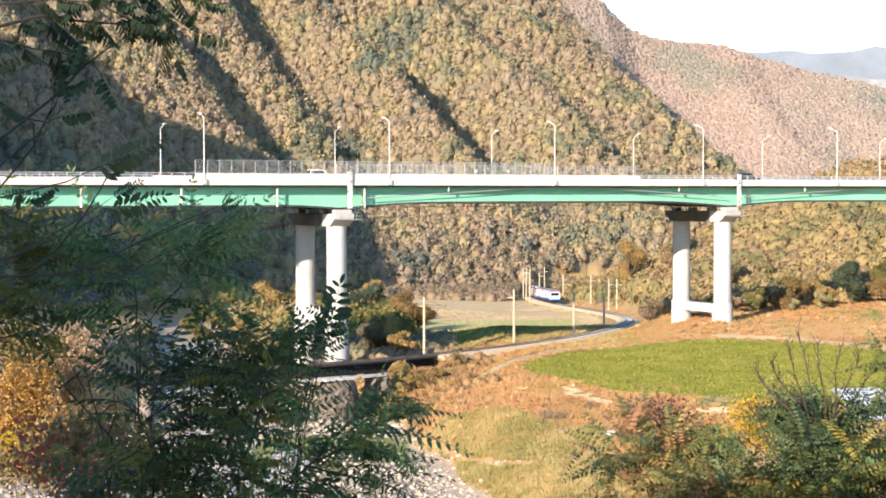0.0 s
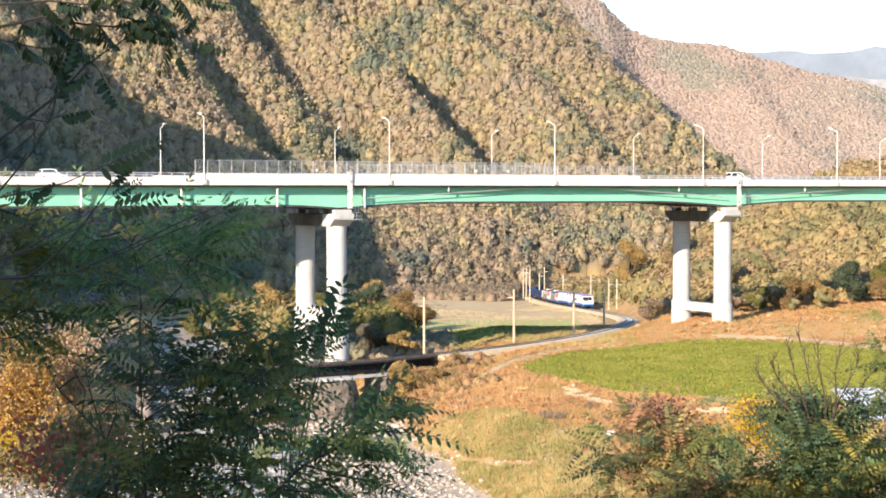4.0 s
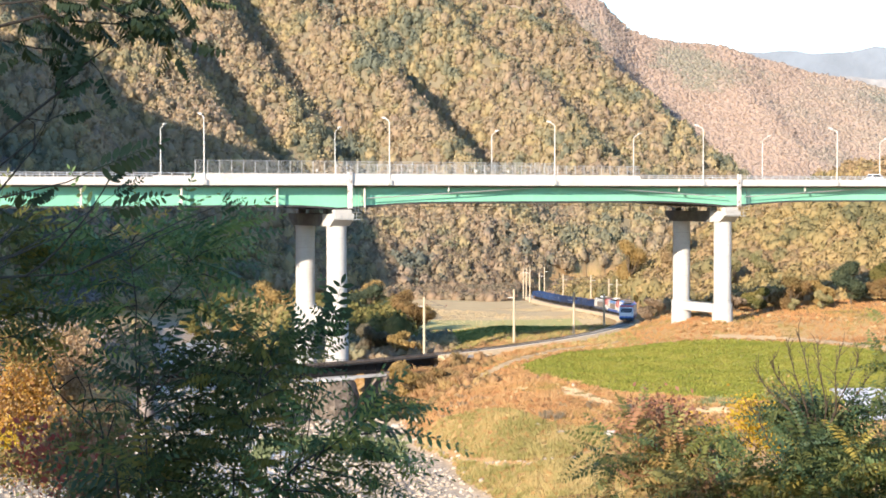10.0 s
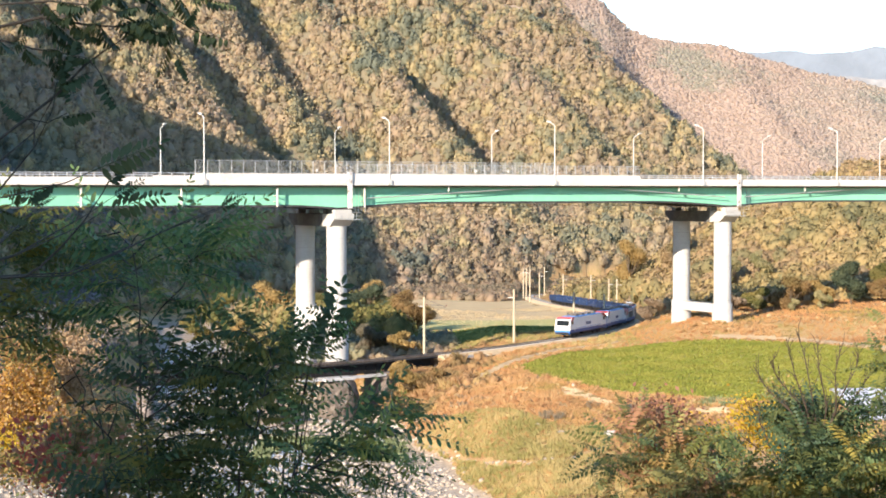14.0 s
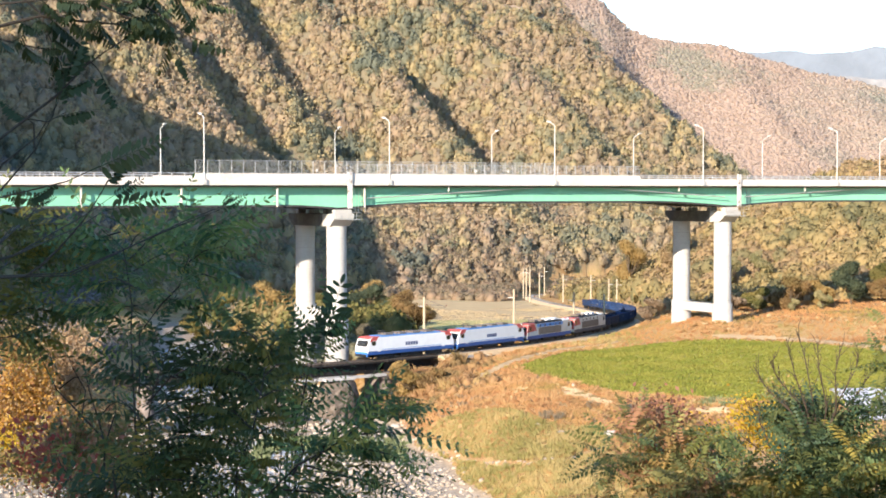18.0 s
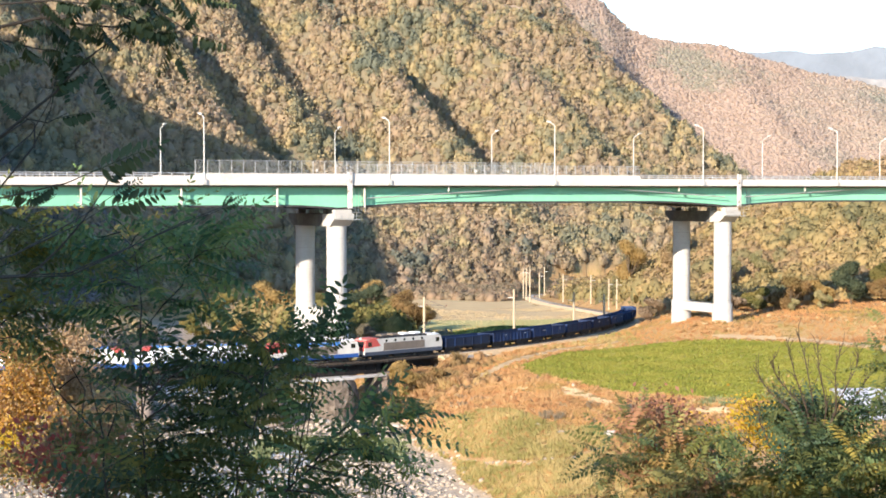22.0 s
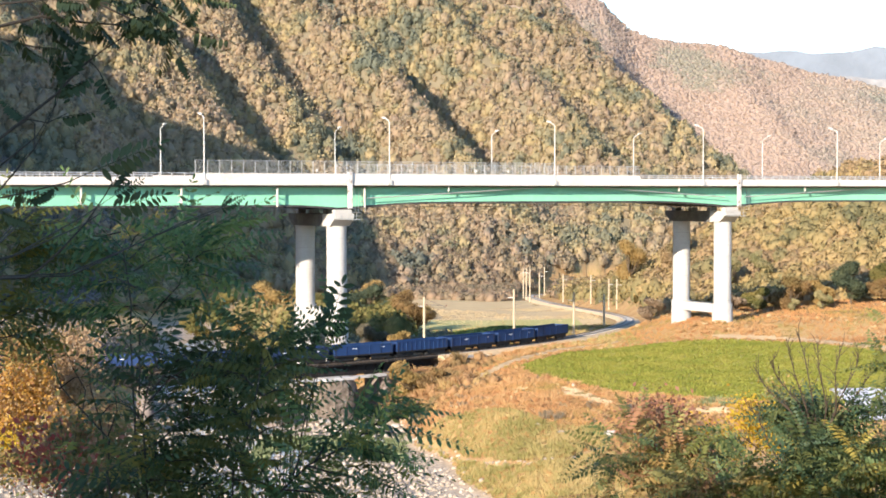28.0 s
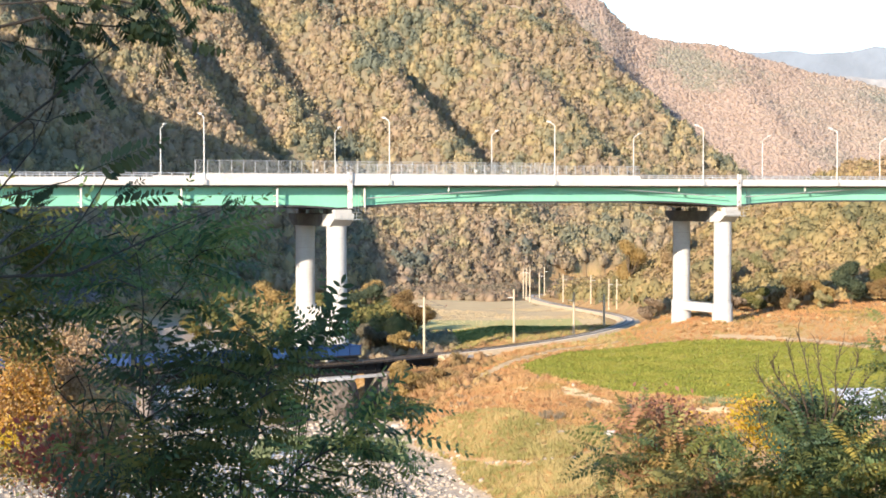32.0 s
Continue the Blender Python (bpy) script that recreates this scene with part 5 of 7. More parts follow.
TUFTS = [tuft_shape(12, 0.045) for _ in range(6)]
LEAF_BANK = woods_material("bank_leaves", [(0.0, (0.16, 0.13, 0.06)), (0.4, (0.33, 0.21, 0.10)), (0.7, (0.38, 0.22, 0.11)), (1.0, (0.40, 0.30, 0.13))], 0.1, 0.34, 0.3)
BARE = [[(4, 252), (8, 262), (13, 274), (19, 286), (26, 293), (33, 300), (34.5, 299), (27, 290.5), (20.5, 284), (14.5, 272), (10, 260), (6.5, 251)],
        [(48, 290.5), (62, 286), (78, 272), (100, 262), (100, 265), (79, 275), (63, 288.5), (48, 293)], [(31.5, 209.6), (38.5, 209.2), (38, 206.6), (32, 206.4)],
        [(16.6, 231.5), (18.6, 227.5), (21.4, 218.0), (23.4, 213.6), (20.6, 213.2), (18.0, 217), (16.2, 222)],
        [(-5, 229), (-0.4, 217.5), (2.9, 205.6), (6.2, 195.5), (10.2, 190.3), (14.4, 189.2), (18.6, 193.4), (18, 194.6), (14.2, 190.4), (10.4, 191.4), (6.8, 196.6), (3.5, 206.4), (0.2, 218.3), (-4.2, 229.6)]]
STRIP = [(-6, 318), (8, 318), (24, 330), (30, 344), (26, 352), (-6, 348)]
STUBBLE_EDGE = [(-6, 345), (28, 350), (38, 380), (38, 430), (31, 500), (27, 552), (4, 566), (-10, 560), (-18, 420)]
LEAF_STRIP = woods_material("strip_leaves", [(0.2, (0.12, 0.16, 0.05)), (0.8, (0.18, 0.21, 0.075))], 0.2)
STRAW = woods_material("straw", [(0.2, (0.36, 0.26, 0.13)), (0.8, (0.54, 0.41, 0.23))], 0.1)
off_field = lambda x, y, z: ~inside(FIELD, x, y) & ~inside(STRIP, x, y) & (z > -8.2) & ~np.any([inside(b, x, y) for b in BARE], axis=0)
low_meadow = lambda x, y: y + 0.35 * x + 3.0 * wave(x / 5, y / 5, 6) < 209 + 15 * np.clip(1 - x / 15, 0, 1)
FINE_TUFTS = [tuft_shape(15, 0.03) for _ in range(6)]
cover("dry_grass", "tussocks of rust and ochre dry grass", 38000, (-45, 100), (168, 345), lambda x, y, z: off_field(x, y, z) & ~low_meadow(x, y) & ~((y > 296) & (x < 34) & (wave(x / 4, y / 4, 2) > -0.4)) & (wave(x / 5, y / 7, 11) > -0.75), (0.2, 0.5), FINE_TUFTS, DRY_GRASS)
cover("dry_brush", "soft tall clumps of pale brown dry grass", 5200, (-10, 60), (203, 300), lambda x, y, z: off_field(x, y, z) & ~low_meadow(x, y) & (wave(x / 6, y / 6, 4) > -0.3), (0.35, 0.95), [tuft_shape(34, 0.022) for _ in range(5)], BRUSH, 0.75, 0.0, "brush")
cover("short_grass", "short dry grass on the low meadow", 6000, (-10, 34), (168, 238), lambda x, y, z: off_field(x, y, z), (0.3, 0.6), [tuft_shape(12, 0.03) for _ in range(4)], DRY_GRASS, 0.8)
cover("meadow_grass", "yellow-green grass on the low meadow", 21000, (-10, 34), (168, 226), lambda x, y, z: off_field(x, y, z) & low_meadow(x, y) & (x > -3.2 + 1.5 * wave(x, y / 4, 3)), (0.25, 0.6), FINE_TUFTS, MEADOW)
cover("path_stones", "pale stones along the trodden path", 2600, (-6, 30), (186, 232), lambda x, y, z: inside(BARE[4], x + 0.5 * wave(x, y, 2), y), (0.1, 0.36), [(ico(1)[0] * [1, 0.8, 0.6], ico(1)[1])], PALE_STONE, 1.0, 0.1, "stones")
CLODS = [(ico(1)[0] * [1, 0.9, 0.7] * rng.uniform(0.75, 1.15, (12, 1)), ico(1)[1]) for _ in range(4)]
for name, spot, count in (("bank", BARE[3], 2600), ("margin", BARE[2], 1500)):
    xs, ys = [q[0] for q in spot], [q[1] for q in spot]
    cover("clods", "dry pale clods of earth on the bare " + name, count, (min(xs), max(xs)), (min(ys), max(ys)), lambda x, y, z: inside(spot, x + 1.2 * wave(x * 1.1, y * 0.9, 2), y + 1.2 * wave(x, y, 5)) & (wave(x * 1.7, y * 1.2, 3) > -0.3), (0.08, 0.24), CLODS, PALE_EARTH, 0.6, 0.2, "clods")
cover("path_clods", "dry pale clods of earth on the farm paths", 30000, (0, 100), (250, 302), lambda x, y, z: np.any([inside(b, x, y) for b in BARE[:2]], axis=0), (0.06, 0.2), CLODS, PALE_EARTH, 0.8, 0.3, "clods")
cover("pale_grass", "pale straw-coloured grass among the rust grass", 3600, (-12, 100), (203, 345), lambda x, y, z: off_field(x, y, z) & ~low_meadow(x, y) & (wave(x / 5, y / 7, 9) > 0.25), (0.3, 0.7), FINE_TUFTS, STRAW, 0.8)
cover("green_grass", "patches of yellow-green grass among the rust grass", 3000, (-12, 60), (203, 300), lambda x, y, z: off_field(x, y, z) & ~low_meadow(x, y) & (wave(x / 6, y / 8, 7) > 0.45), (0.25, 0.55), FINE_TUFTS, MEADOW, 0.8)
cover("brown_clumps", "dull brown clumps of dead weeds on the slope", 700, (-8, 40), (200, 262), lambda x, y, z: off_field(x, y, z) & (wave(x / 3, y / 4, 13) > 0.5), (0.4, 1.0), [tuft_shape(30, 0.04) for _ in range(3)], HEDGE, 0.8, 0.0, "weeds")
cover("weeds", "low weeds between the grass", 4200, (-45, 100), (168, 345), lambda x, y, z: off_field(x, y, z) & ~low_meadow(x, y) & (wave(x / 8, y / 8, 5) > 0.1), (0.3, 0.8), [tuft_shape(18, 0.035) for _ in range(4)], DRY_GRASS, 0.7, 0.0)
for cx, cy, r, n, name, label, mat in ((14.0, 207.5, 1.6, 34, "weed_clump", "dark brown weed clump on the slope", HEDGE), (3.5, 243, 1.8, 40, "weed_clump", "dark brown weed clump on the slope", HEDGE), (36, 213.2, 3.0, 60, "weed_clump", "blue-green weeds at the field's lower edge", GREY_WEED)):
    cover(name, label, n * 4, (cx - 2 * r, cx + 2 * r), (cy - 2 * r, cy + 2 * r), lambda x, y, z: (x - cx) ** 2 + (y - cy) ** 2 < r * r, (0.4, 0.9), [tuft_shape(24, 0.05)], mat, 0.9)
cover("undergrowth", "dense low undergrowth along the river banks", 3400, (-75, 2), (285, 470), lambda x, y, z: (z > -8.3) & ~((x > -12) & (y > 330)) & (wave(x / 9, y / 9, 3) > -0.3) & (massif(x, y) < z + 1), (0.8, 2.4), MID_SHAPES, WOODS, 1.0, 0.3, "undergrowth")
cover("field_hedge", "brown shrubs at the foot of the mountain", 1900, (-60, 46), (545, 640), lambda x, y, z: (y > 556 - 0.5 * x) & (track_gap(x, y)[0] > 7), (1.2, 3.2), MID_SHAPES, HEDGE, 1.0, 0.3, "undergrowth")
cover("bank_brush", "scraggy orange-brown brush on the railway bank", 420, (-12, 4), (246, 276), lambda x, y, z: (z < -0.8) & (z > -8), (0.5, 1.5), [tuft_shape(60, 0.03) for _ in range(4)], LEAF_BANK, 1.0, 0.0, "brush")
cover("verge_grass", "yellow-green grass beside the line", 4000, (-14, 36), (285, 352), lambda x, y, z: off_field(x, y, z), (0.3, 0.6), FINE_TUFTS, MEADOW)
cover("bank_shrubs", "rust and ochre shrubs on the railway bank", 420, (-16, 8), (240, 300), lambda x, y, z: (z > -7.5) & (z < -1.2) & (wave(x / 4, y / 4, 8) > 0.0), (0.5, 1.3), MID_SHAPES, LEAF_BANK, 1.0, 0.3, "undergrowth")
cover("crop_plants", "rows of low leafy green crop plants", 46000, (10, 92), (208, 292), lambda x, y, z: inside(FIELD, x, y) & (np.abs((x * 0.5 + y) % 1.1 - 0.55) < 0.44), (0.28, 0.46), [tuft_shape(6, 0.28) for _ in range(4)], CROP_LEAF, 0.7)
cover("strip_plants", "dark leafy plants of the crop strip", 3000, (-6, 30), (318, 352), lambda x, y, z: inside(STRIP, x, y), (0.3, 0.55), [tuft_shape(8, 0.22) for _ in range(3)], LEAF_STRIP, 0.8)
cover("stubble", "short pale straw stubble", 6500, (-18, 40), (346, 480), lambda x, y, z: inside(STUBBLE_EDGE, x, y) & (wave(x / 6, y / 11, 2) > -0.3), (0.15, 0.4), TUFTS, STRAW, 0.8)
cover("bed_weeds", "dull green weeds on the gravel bar", 2600, (-26, -5), (208, 236), lambda x, y, z: (wave(x / 4, y / 4, 4) + 0.05 * (y - 218) > 0.15) & (z < -7.5), (0.3, 0.8), [tuft_shape(20, 0.04) for _ in range(4)], GREY_WEED, 0.9)
cover("gravel", "pale river stones and gravel", 15000, (-70, 30), (188, 300), lambda x, y, z: (z < -7.6) | ((z < -6.2) & (x < -3.4) & (y < 248)), (0.12, 0.5), [(ico(1)[0] * [1, 0.8, 0.6] * rng.uniform(0.8, 1.15, (12, 1)), ico(1)[1]) for _ in range(4)], PALE_STONE, 1.0, 0.1, "stones")


def boulder(x, y, r, flat=0.5):
    v, f = ico(3)
    d = np.array([noise.noise(Vector(p) * 1.3 + Vector((x, y, 0))) for p in v])
    v = v * (1 + 0.35 * d)[:, None] * [r, r * 0.8, r * flat]
    ob = new("boulder", big_mesh("boulder", v, f, STONE))
    ob.location = (x, y, float(land(x, y)) + r * flat * 0.35)
    ob.rotation_euler = (0, 0, x * 3)
    tagged(ob, "pale grey boulder lying in dry grass", "boulder", "boulders by the river")


for x, y, r in ((20.7, 198.9, 1.1), (-9, 232, 1.0), (-12, 238, 0.9), (18.5, 232, 0.5), (12.0, 205, 0.5), (14.5, 201, 0.6), (-7, 246, 1.0)):
    boulder(x, y, r)
water_line = [(-36, 222, -8.95), (-31, 240, -8.95), (-30, 258, -8.95), (-42, 290, -8.95), (-55, 316, -8.95), (-61, 340, -8.95), (-59, 366, -8.95), (-55, 395, -8.95), (-51, 430, -8.95)]
river = thing("river", "shallow pale river between gravel banks", "river", None, kind="structure")
part("upper_reach", Shape().sweep(smooth_line(water_line, 3.0), [(-6, 0), (6, 0), (6, -0.5), (-6, -0.5)]), WATER, river)
part("lower_reach", Shape().sweep(smooth_line([(-31, 232, -8.93), (-28, 214, -8.93), (-27.5, 198, -8.93), (-30, 176, -8.93), (-34, 150, -8.93)], 3.0), [(-11, 0), (10, 0), (10, -0.5), (-11, -0.5)]), WATER, river)

# ---- single trees and shrubs of the valley ----
LEAF_GOLD = woods_material("golden_leaves", [(0.15, (0.24, 0.165, 0.06)), (0.5, (0.40, 0.28, 0.115)), (0.85, (0.32, 0.20, 0.08))], 0.3, 0.34, 0.3)
LEAF_OLIVE = woods_material("olive_leaves", [(0.15, (0.10, 0.105, 0.04)), (0.5, (0.17, 0.155, 0.055)), (0.85, (0.24, 0.19, 0.07))], 0.3, 0.34, 0.3)
LEAF_GREEN = woods_material("green_leaves", [(0.15, (0.045, 0.06, 0.04)), (0.5, (0.075, 0.095, 0.06)), (0.85, (0.11, 0.125, 0.07))], 0.3, 0.34, 0.3)
LEAF_TAN = woods_material("tan_leaves", [(0.15, (0.16, 0.105, 0.05)), (0.5, (0.27, 0.175, 0.08)), (0.85, (0.20, 0.15, 0.065))], 0.3, 0.34, 0.3)
LEAF_PALE = woods_material("pale_leaves", [(0.15, (0.20, 0.19, 0.09)), (0.5, (0.34, 0.29, 0.15)), (0.85, (0.26, 0.25, 0.12))], 0.3, 0.34, 0.3)


def valley_tree(name, label, x, y, high, wide, mat, mid=0.0, tall=0.0, lobes=40, leaf=0.17):
    """A tapered trunk with limbs, and a rounded crown of many overlapping leafy masses."""
    base = float(land(x, y))
    t = thing(name, label, "tree" if name.endswith("tree") else "shrub", pose(x, y, base, 0, 0, x * 40), "trees and shrubs of the valley")
    limb = Shape().tube([(0, 0, -0.5), (0.1, 0, high * 0.3), (0, 0.1, high * 0.62)], [0.026 * high, 0.02 * high, 0.01 * high], 7)
    vs, fs, ts, k = [], [], [], 0
    half, mid, tall = wide * 0.62, mid or high * 0.56, tall or high * 0.42
    for j in range(lobes):
        a = 2.4 * j + rng.uniform(-0.3, 0.3)
        up = -1.0 + 1.9 * ((j * 0.618) % 1.0)
        d = half * math.sqrt(max(0.08, 1 - up * up)) * rng.uniform(0.4, 0.84)
        c = np.array([d * math.cos(a), d * math.sin(a), mid + tall * up * 0.8])
        r = min(half, tall) * rng.uniform(0.34, 0.52)
        limb.tube([(0, 0, high * 0.22), tuple(c * [0.5, 0.5, 0.6]), tuple(c)], [0.009 * high, 0.005 * high, 0.002 * high], 5)
        v, f = crown_shape(int(min(420, 90 + 12 * r * r / leaf / leaf)), leaf / r, 1, 0.9, 0.60, True, 0.8, 0.26, 0.25)
        vs.append(v * r + c)
        fs.append(f + k)
        ts.append(rng.uniform(0.2, 0.8) + rng.uniform(-0.15, 0.15, len(v)))
        k += len(v)
    part("trunk", limb, BARK, t)
    part("crown", big_mesh("crown", np.concatenate(vs), np.concatenate(fs), mat, True, tint=np.concatenate(ts)), mat, t)


THICKET = woods_material("thicket_leaves", [(0.0, (0.10, 0.115, 0.055)), (0.3, (0.17, 0.165, 0.07)), (0.55, (0.28, 0.215, 0.095)), (0.8, (0.34, 0.25, 0.11)), (1.0, (0.20, 0.16, 0.075))], 0.12, 0.4, 0.3, 1.8)
river_side = lambda x, y, z: (z > -8.2) & ~inside(STUBBLE_EDGE, x, y) & (massif(x, y) < z + 1)
cover("thicket", "dense thicket of olive and golden shrubs by the river", 520, (-52, -27), (332, 440), lambda x, y, z: river_side(x, y, z) & (wave(x / 7, y / 7, 5) > -0.6), (1.8, 3.8), MID_SHAPES, THICKET, 1.15, 0.45, "undergrowth")
cover("field_thicket", "dense thicket of olive and brown shrubs beside the stubble field", 640, (-34, -6), (325, 450), lambda x, y, z: river_side(x, y, z) & (x < -8.5 - 0.05 * (y - 330)), (1.7, 3.9), MID_SHAPES, LEAF_OLIVE, 1.15, 0.45, "undergrowth")
VALLEY = [
    ("tree", "broad olive tree by the river bank", -52.8, 396, 12.2, 10.6, LEAF_OLIVE, 5.9, 6.0),
    ("tree", "olive and ochre tree by the river", -60.6, 404, 6.8, 7.4, LEAF_OLIVE, 2.6, 4.0),
    ("tree", "golden autumn tree beside the bridge column", -40.7, 388, 10.0, 8.6, LEAF_GOLD, 5.2, 4.6),
    ("tree", "olive tree between the bridge columns", -32.4, 392, 10.5, 6.8, LEAF_OLIVE, 5.1, 5.2),
    ("tree", "golden-green tree below the column", -44.0, 372, 5.6, 7.1, LEAF_GOLD, 1.7, 3.7),
    ("tree", "dark green tree beside the bridge column", -17.6, 382, 9.4, 9.2, LEAF_GREEN, 4.8, 4.5),
    ("tree", "green and gold tree beyond the bridge column", -15.7, 392, 9.8, 7.5, LEAF_GOLD, 5.7, 3.9),
    ("tree", "dark green tree beyond the bridge column", -12.1, 372, 6.5, 6.1, LEAF_GREEN, 2.9, 3.4),
    ("tree", "orange-brown tree at the edge of the stubble field", -6.4, 352, 9.4, 8.2, LEAF_TAN, 5.0, 4.2),
    ("shrub", "round brown shrub beside the bridge column", -13.2, 296, 6.4, 6.2, HEDGE, 3.3, 2.9),
    ("shrub", "orange and green shrub beside the railway", -6.6, 293, 5.4, 5.4, LEAF_GOLD, 2.6, 2.3),
    ("shrub", "yellow-orange brush beside the railway abutment", -5.6, 256.5, 5.6, 5.6, LEAF_GOLD, 3.2, 2.6), ("shrub", "orange-brown brush on the railway bank", -1.8, 254, 3.6, 5.0, LEAF_TAN, 1.6, 1.6), ("shrub", "low dark green shrub on the river bank", -7.0, 250, 2.6, 5.2, LEAF_GREEN, 1.2, 1.2), ("shrub", "low green shrub on the river bank", -4.2, 247, 2.2, 3.6, LEAF_OLIVE, 1.0, 1.0),
    ("tree", "dark blue-green conifer on the knoll", 82, 329, 9.0, 6.0, LEAF_GREEN), ("shrub", "pale grey-green shrub below the knoll", 62, 325, 3.2, 3.0, LEAF_PALE),
    ("shrub", "pale shrub below the knoll", 75, 323, 3.8, 3.6, LEAF_PALE), ("shrub", "pale green shrub below the knoll", 69, 322, 2.4, 2.2, LEAF_PALE), ("shrub", "brown shrub beside the far column", 41.6, 327, 5.0, 5.2, HEDGE),
    ("shrub", "dark brown shrub beside the far column", 57.0, 322, 4.6, 5.2, HEDGE), ("shrub", "olive-brown shrub at the foot of the knoll", 62.6, 326, 4.6, 5.2, LEAF_OLIVE), ("shrub", "ochre shrub at the foot of the knoll", 75.5, 327, 5.6, 5.6, LEAF_GOLD), ("shrub", "tan shrub at the edge of the knoll", 89.0, 330, 5.6, 7.2, LEAF_TAN), ("shrub", "olive shrub at the edge of the knoll", 91.5, 336, 8.0, 7.0, LEAF_OLIVE),
    ("tree", "golden tree beyond the railway curve", 50, 440, 14, 7.5, LEAF_GOLD), ("tree", "golden-green tree beyond the railway curve", 60, 425, 13, 7.0, SHRUBS),
    ("shrub", "pale yellow tree on the knoll", 68, 388, 9, 4.2, LEAF_PALE), ("shrub", "pale yellow shrub on the knoll", 75, 386, 8, 4.6, LEAF_PALE), ("shrub", "peach-brown shrub on the knoll", 69.0, 325, 6.6, 7.8, LEAF_TAN, 3.4, 3.3),
]
for name, label, x, y, high, wide, mat, *crown in VALLEY:
    valley_tree(name, label, x, y, high, wide, mat, *crown)


def plastic_tunnel(x, y, turn, length):
    """A low hoop tunnel of white plastic sheet over a crop row."""
    base = float(land(x, y))
    t = thing("plastic_tunnel", "low crop tunnel of crumpled white plastic sheet", "crop tunnel", pose(x, y, base, 0, 0, turn), "crop tunnels on the field")
    s, n = Shape(), 16
    for i in range(n + 1):
        a = length * (i / n - 0.5)
        sag = 1 - 0.12 * (i % 2)
        s.v += [(a, 0.85 * math.cos(k) * sag + 0.08 * math.sin(i * 2.3), 0.75 * math.sin(k) * sag) for k in (math.pi * j / 8 for j in range(9))]
    s.f = [(9 * i + k, 9 * i + k + 1, 9 * i + 10 + k, 9 * i + 9 + k) for i in range(n) for k in range(8)]
    part("sheet", s, plain("white_plastic_sheet", (0.37, 0.38, 0.43), 0.35, 0.12), t)
    for i in range(0, n + 1, 4):
        a = length * (i / n - 0.5)
        part("hoop", Shape().tube([(a, 0.87 * math.cos(k), 0.78 * math.sin(k)) for k in (math.pi * j / 8 for j in range(9))], 0.02, 5), GALVANISED, t)


for k in range(6):
    plastic_tunnel(56.3 + 0.4 * k, 200 + 4.6 * k, 8, 11)

# ---- shrubs and young trees near the camera ----
LOCUST = material("locust_leaves", [(0.15, (0.067, 0.119, 0.054)), (0.35, (0.110, 0.185, 0.072)), (0.55, (0.171, 0.257, 0.090)), (0.75, (0.268, 0.323, 0.096)), (0.9, (0.488, 0.409, 0.084))], 0.5, 0.5, 30, 0.1, spec=0.22, source="object", through_light=0.4)
LOCUST_MIX = material("locust_leaves_mixed", [(0.1, (0.086, 0.134, 0.057)), (0.45, (0.144, 0.201, 0.075)), (0.65, (0.253, 0.262, 0.081)), (0.82, (0.414, 0.329, 0.081))], 0.5, 0.5, 30, 0.1, spec=0.22, source="island", through_light=0.4)
YELLOW_LEAF = material("yellow_leaves", [(0.1, (0.36, 0.24, 0.02)), (0.5, (0.55, 0.38, 0.03)), (0.9, (0.40, 0.24, 0.04))], 0.6, 0.5, 30, 0.1, source="island", through_light=0.4)
ORANGE_LEAF = material("orange_leaves", [(0.1, (0.30, 0.15, 0.03)), (0.45, (0.48, 0.27, 0.05)), (0.7, (0.40, 0.30, 0.16)), (0.9, (0.30, 0.12, 0.04))], 0.6, 0.5, 30, 0.1, source="island", through_light=0.4)
RED_LEAF = material("red_leaves", [(0.1, (0.30, 0.055, 0.04)), (0.5, (0.42, 0.10, 0.06)), (0.9, (0.28, 0.16, 0.09))], 0.6, 0.5, 30, 0.1, source="island", through_light=0.4)
BUSH_BROWN = material("brown_green_leaves", [(0.1, (0.10, 0.125, 0.045)), (0.35, (0.20, 0.185, 0.065)), (0.6, (0.36, 0.255, 0.09)), (0.85, (0.33, 0.165, 0.085))], 0.6, 0.5, 30, 0.1, source="island", through_light=0.4)
OLIVE_MIX = material("olive_green_leaves", [(0.1, (0.12, 0.165, 0.06)), (0.4, (0.22, 0.235, 0.075)), (0.65, (0.36, 0.30, 0.09)), (0.9, (0.42, 0.27, 0.10))], 0.5, 0.5, 30, 0.1, spec=0.22, source="island", through_light=0.45)
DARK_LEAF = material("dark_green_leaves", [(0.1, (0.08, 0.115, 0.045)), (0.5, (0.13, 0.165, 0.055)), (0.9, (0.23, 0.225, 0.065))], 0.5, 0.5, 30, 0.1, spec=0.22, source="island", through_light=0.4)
TWIG = plain("twig_bark", (0.075, 0.06, 0.045), 0.9, 0.3)


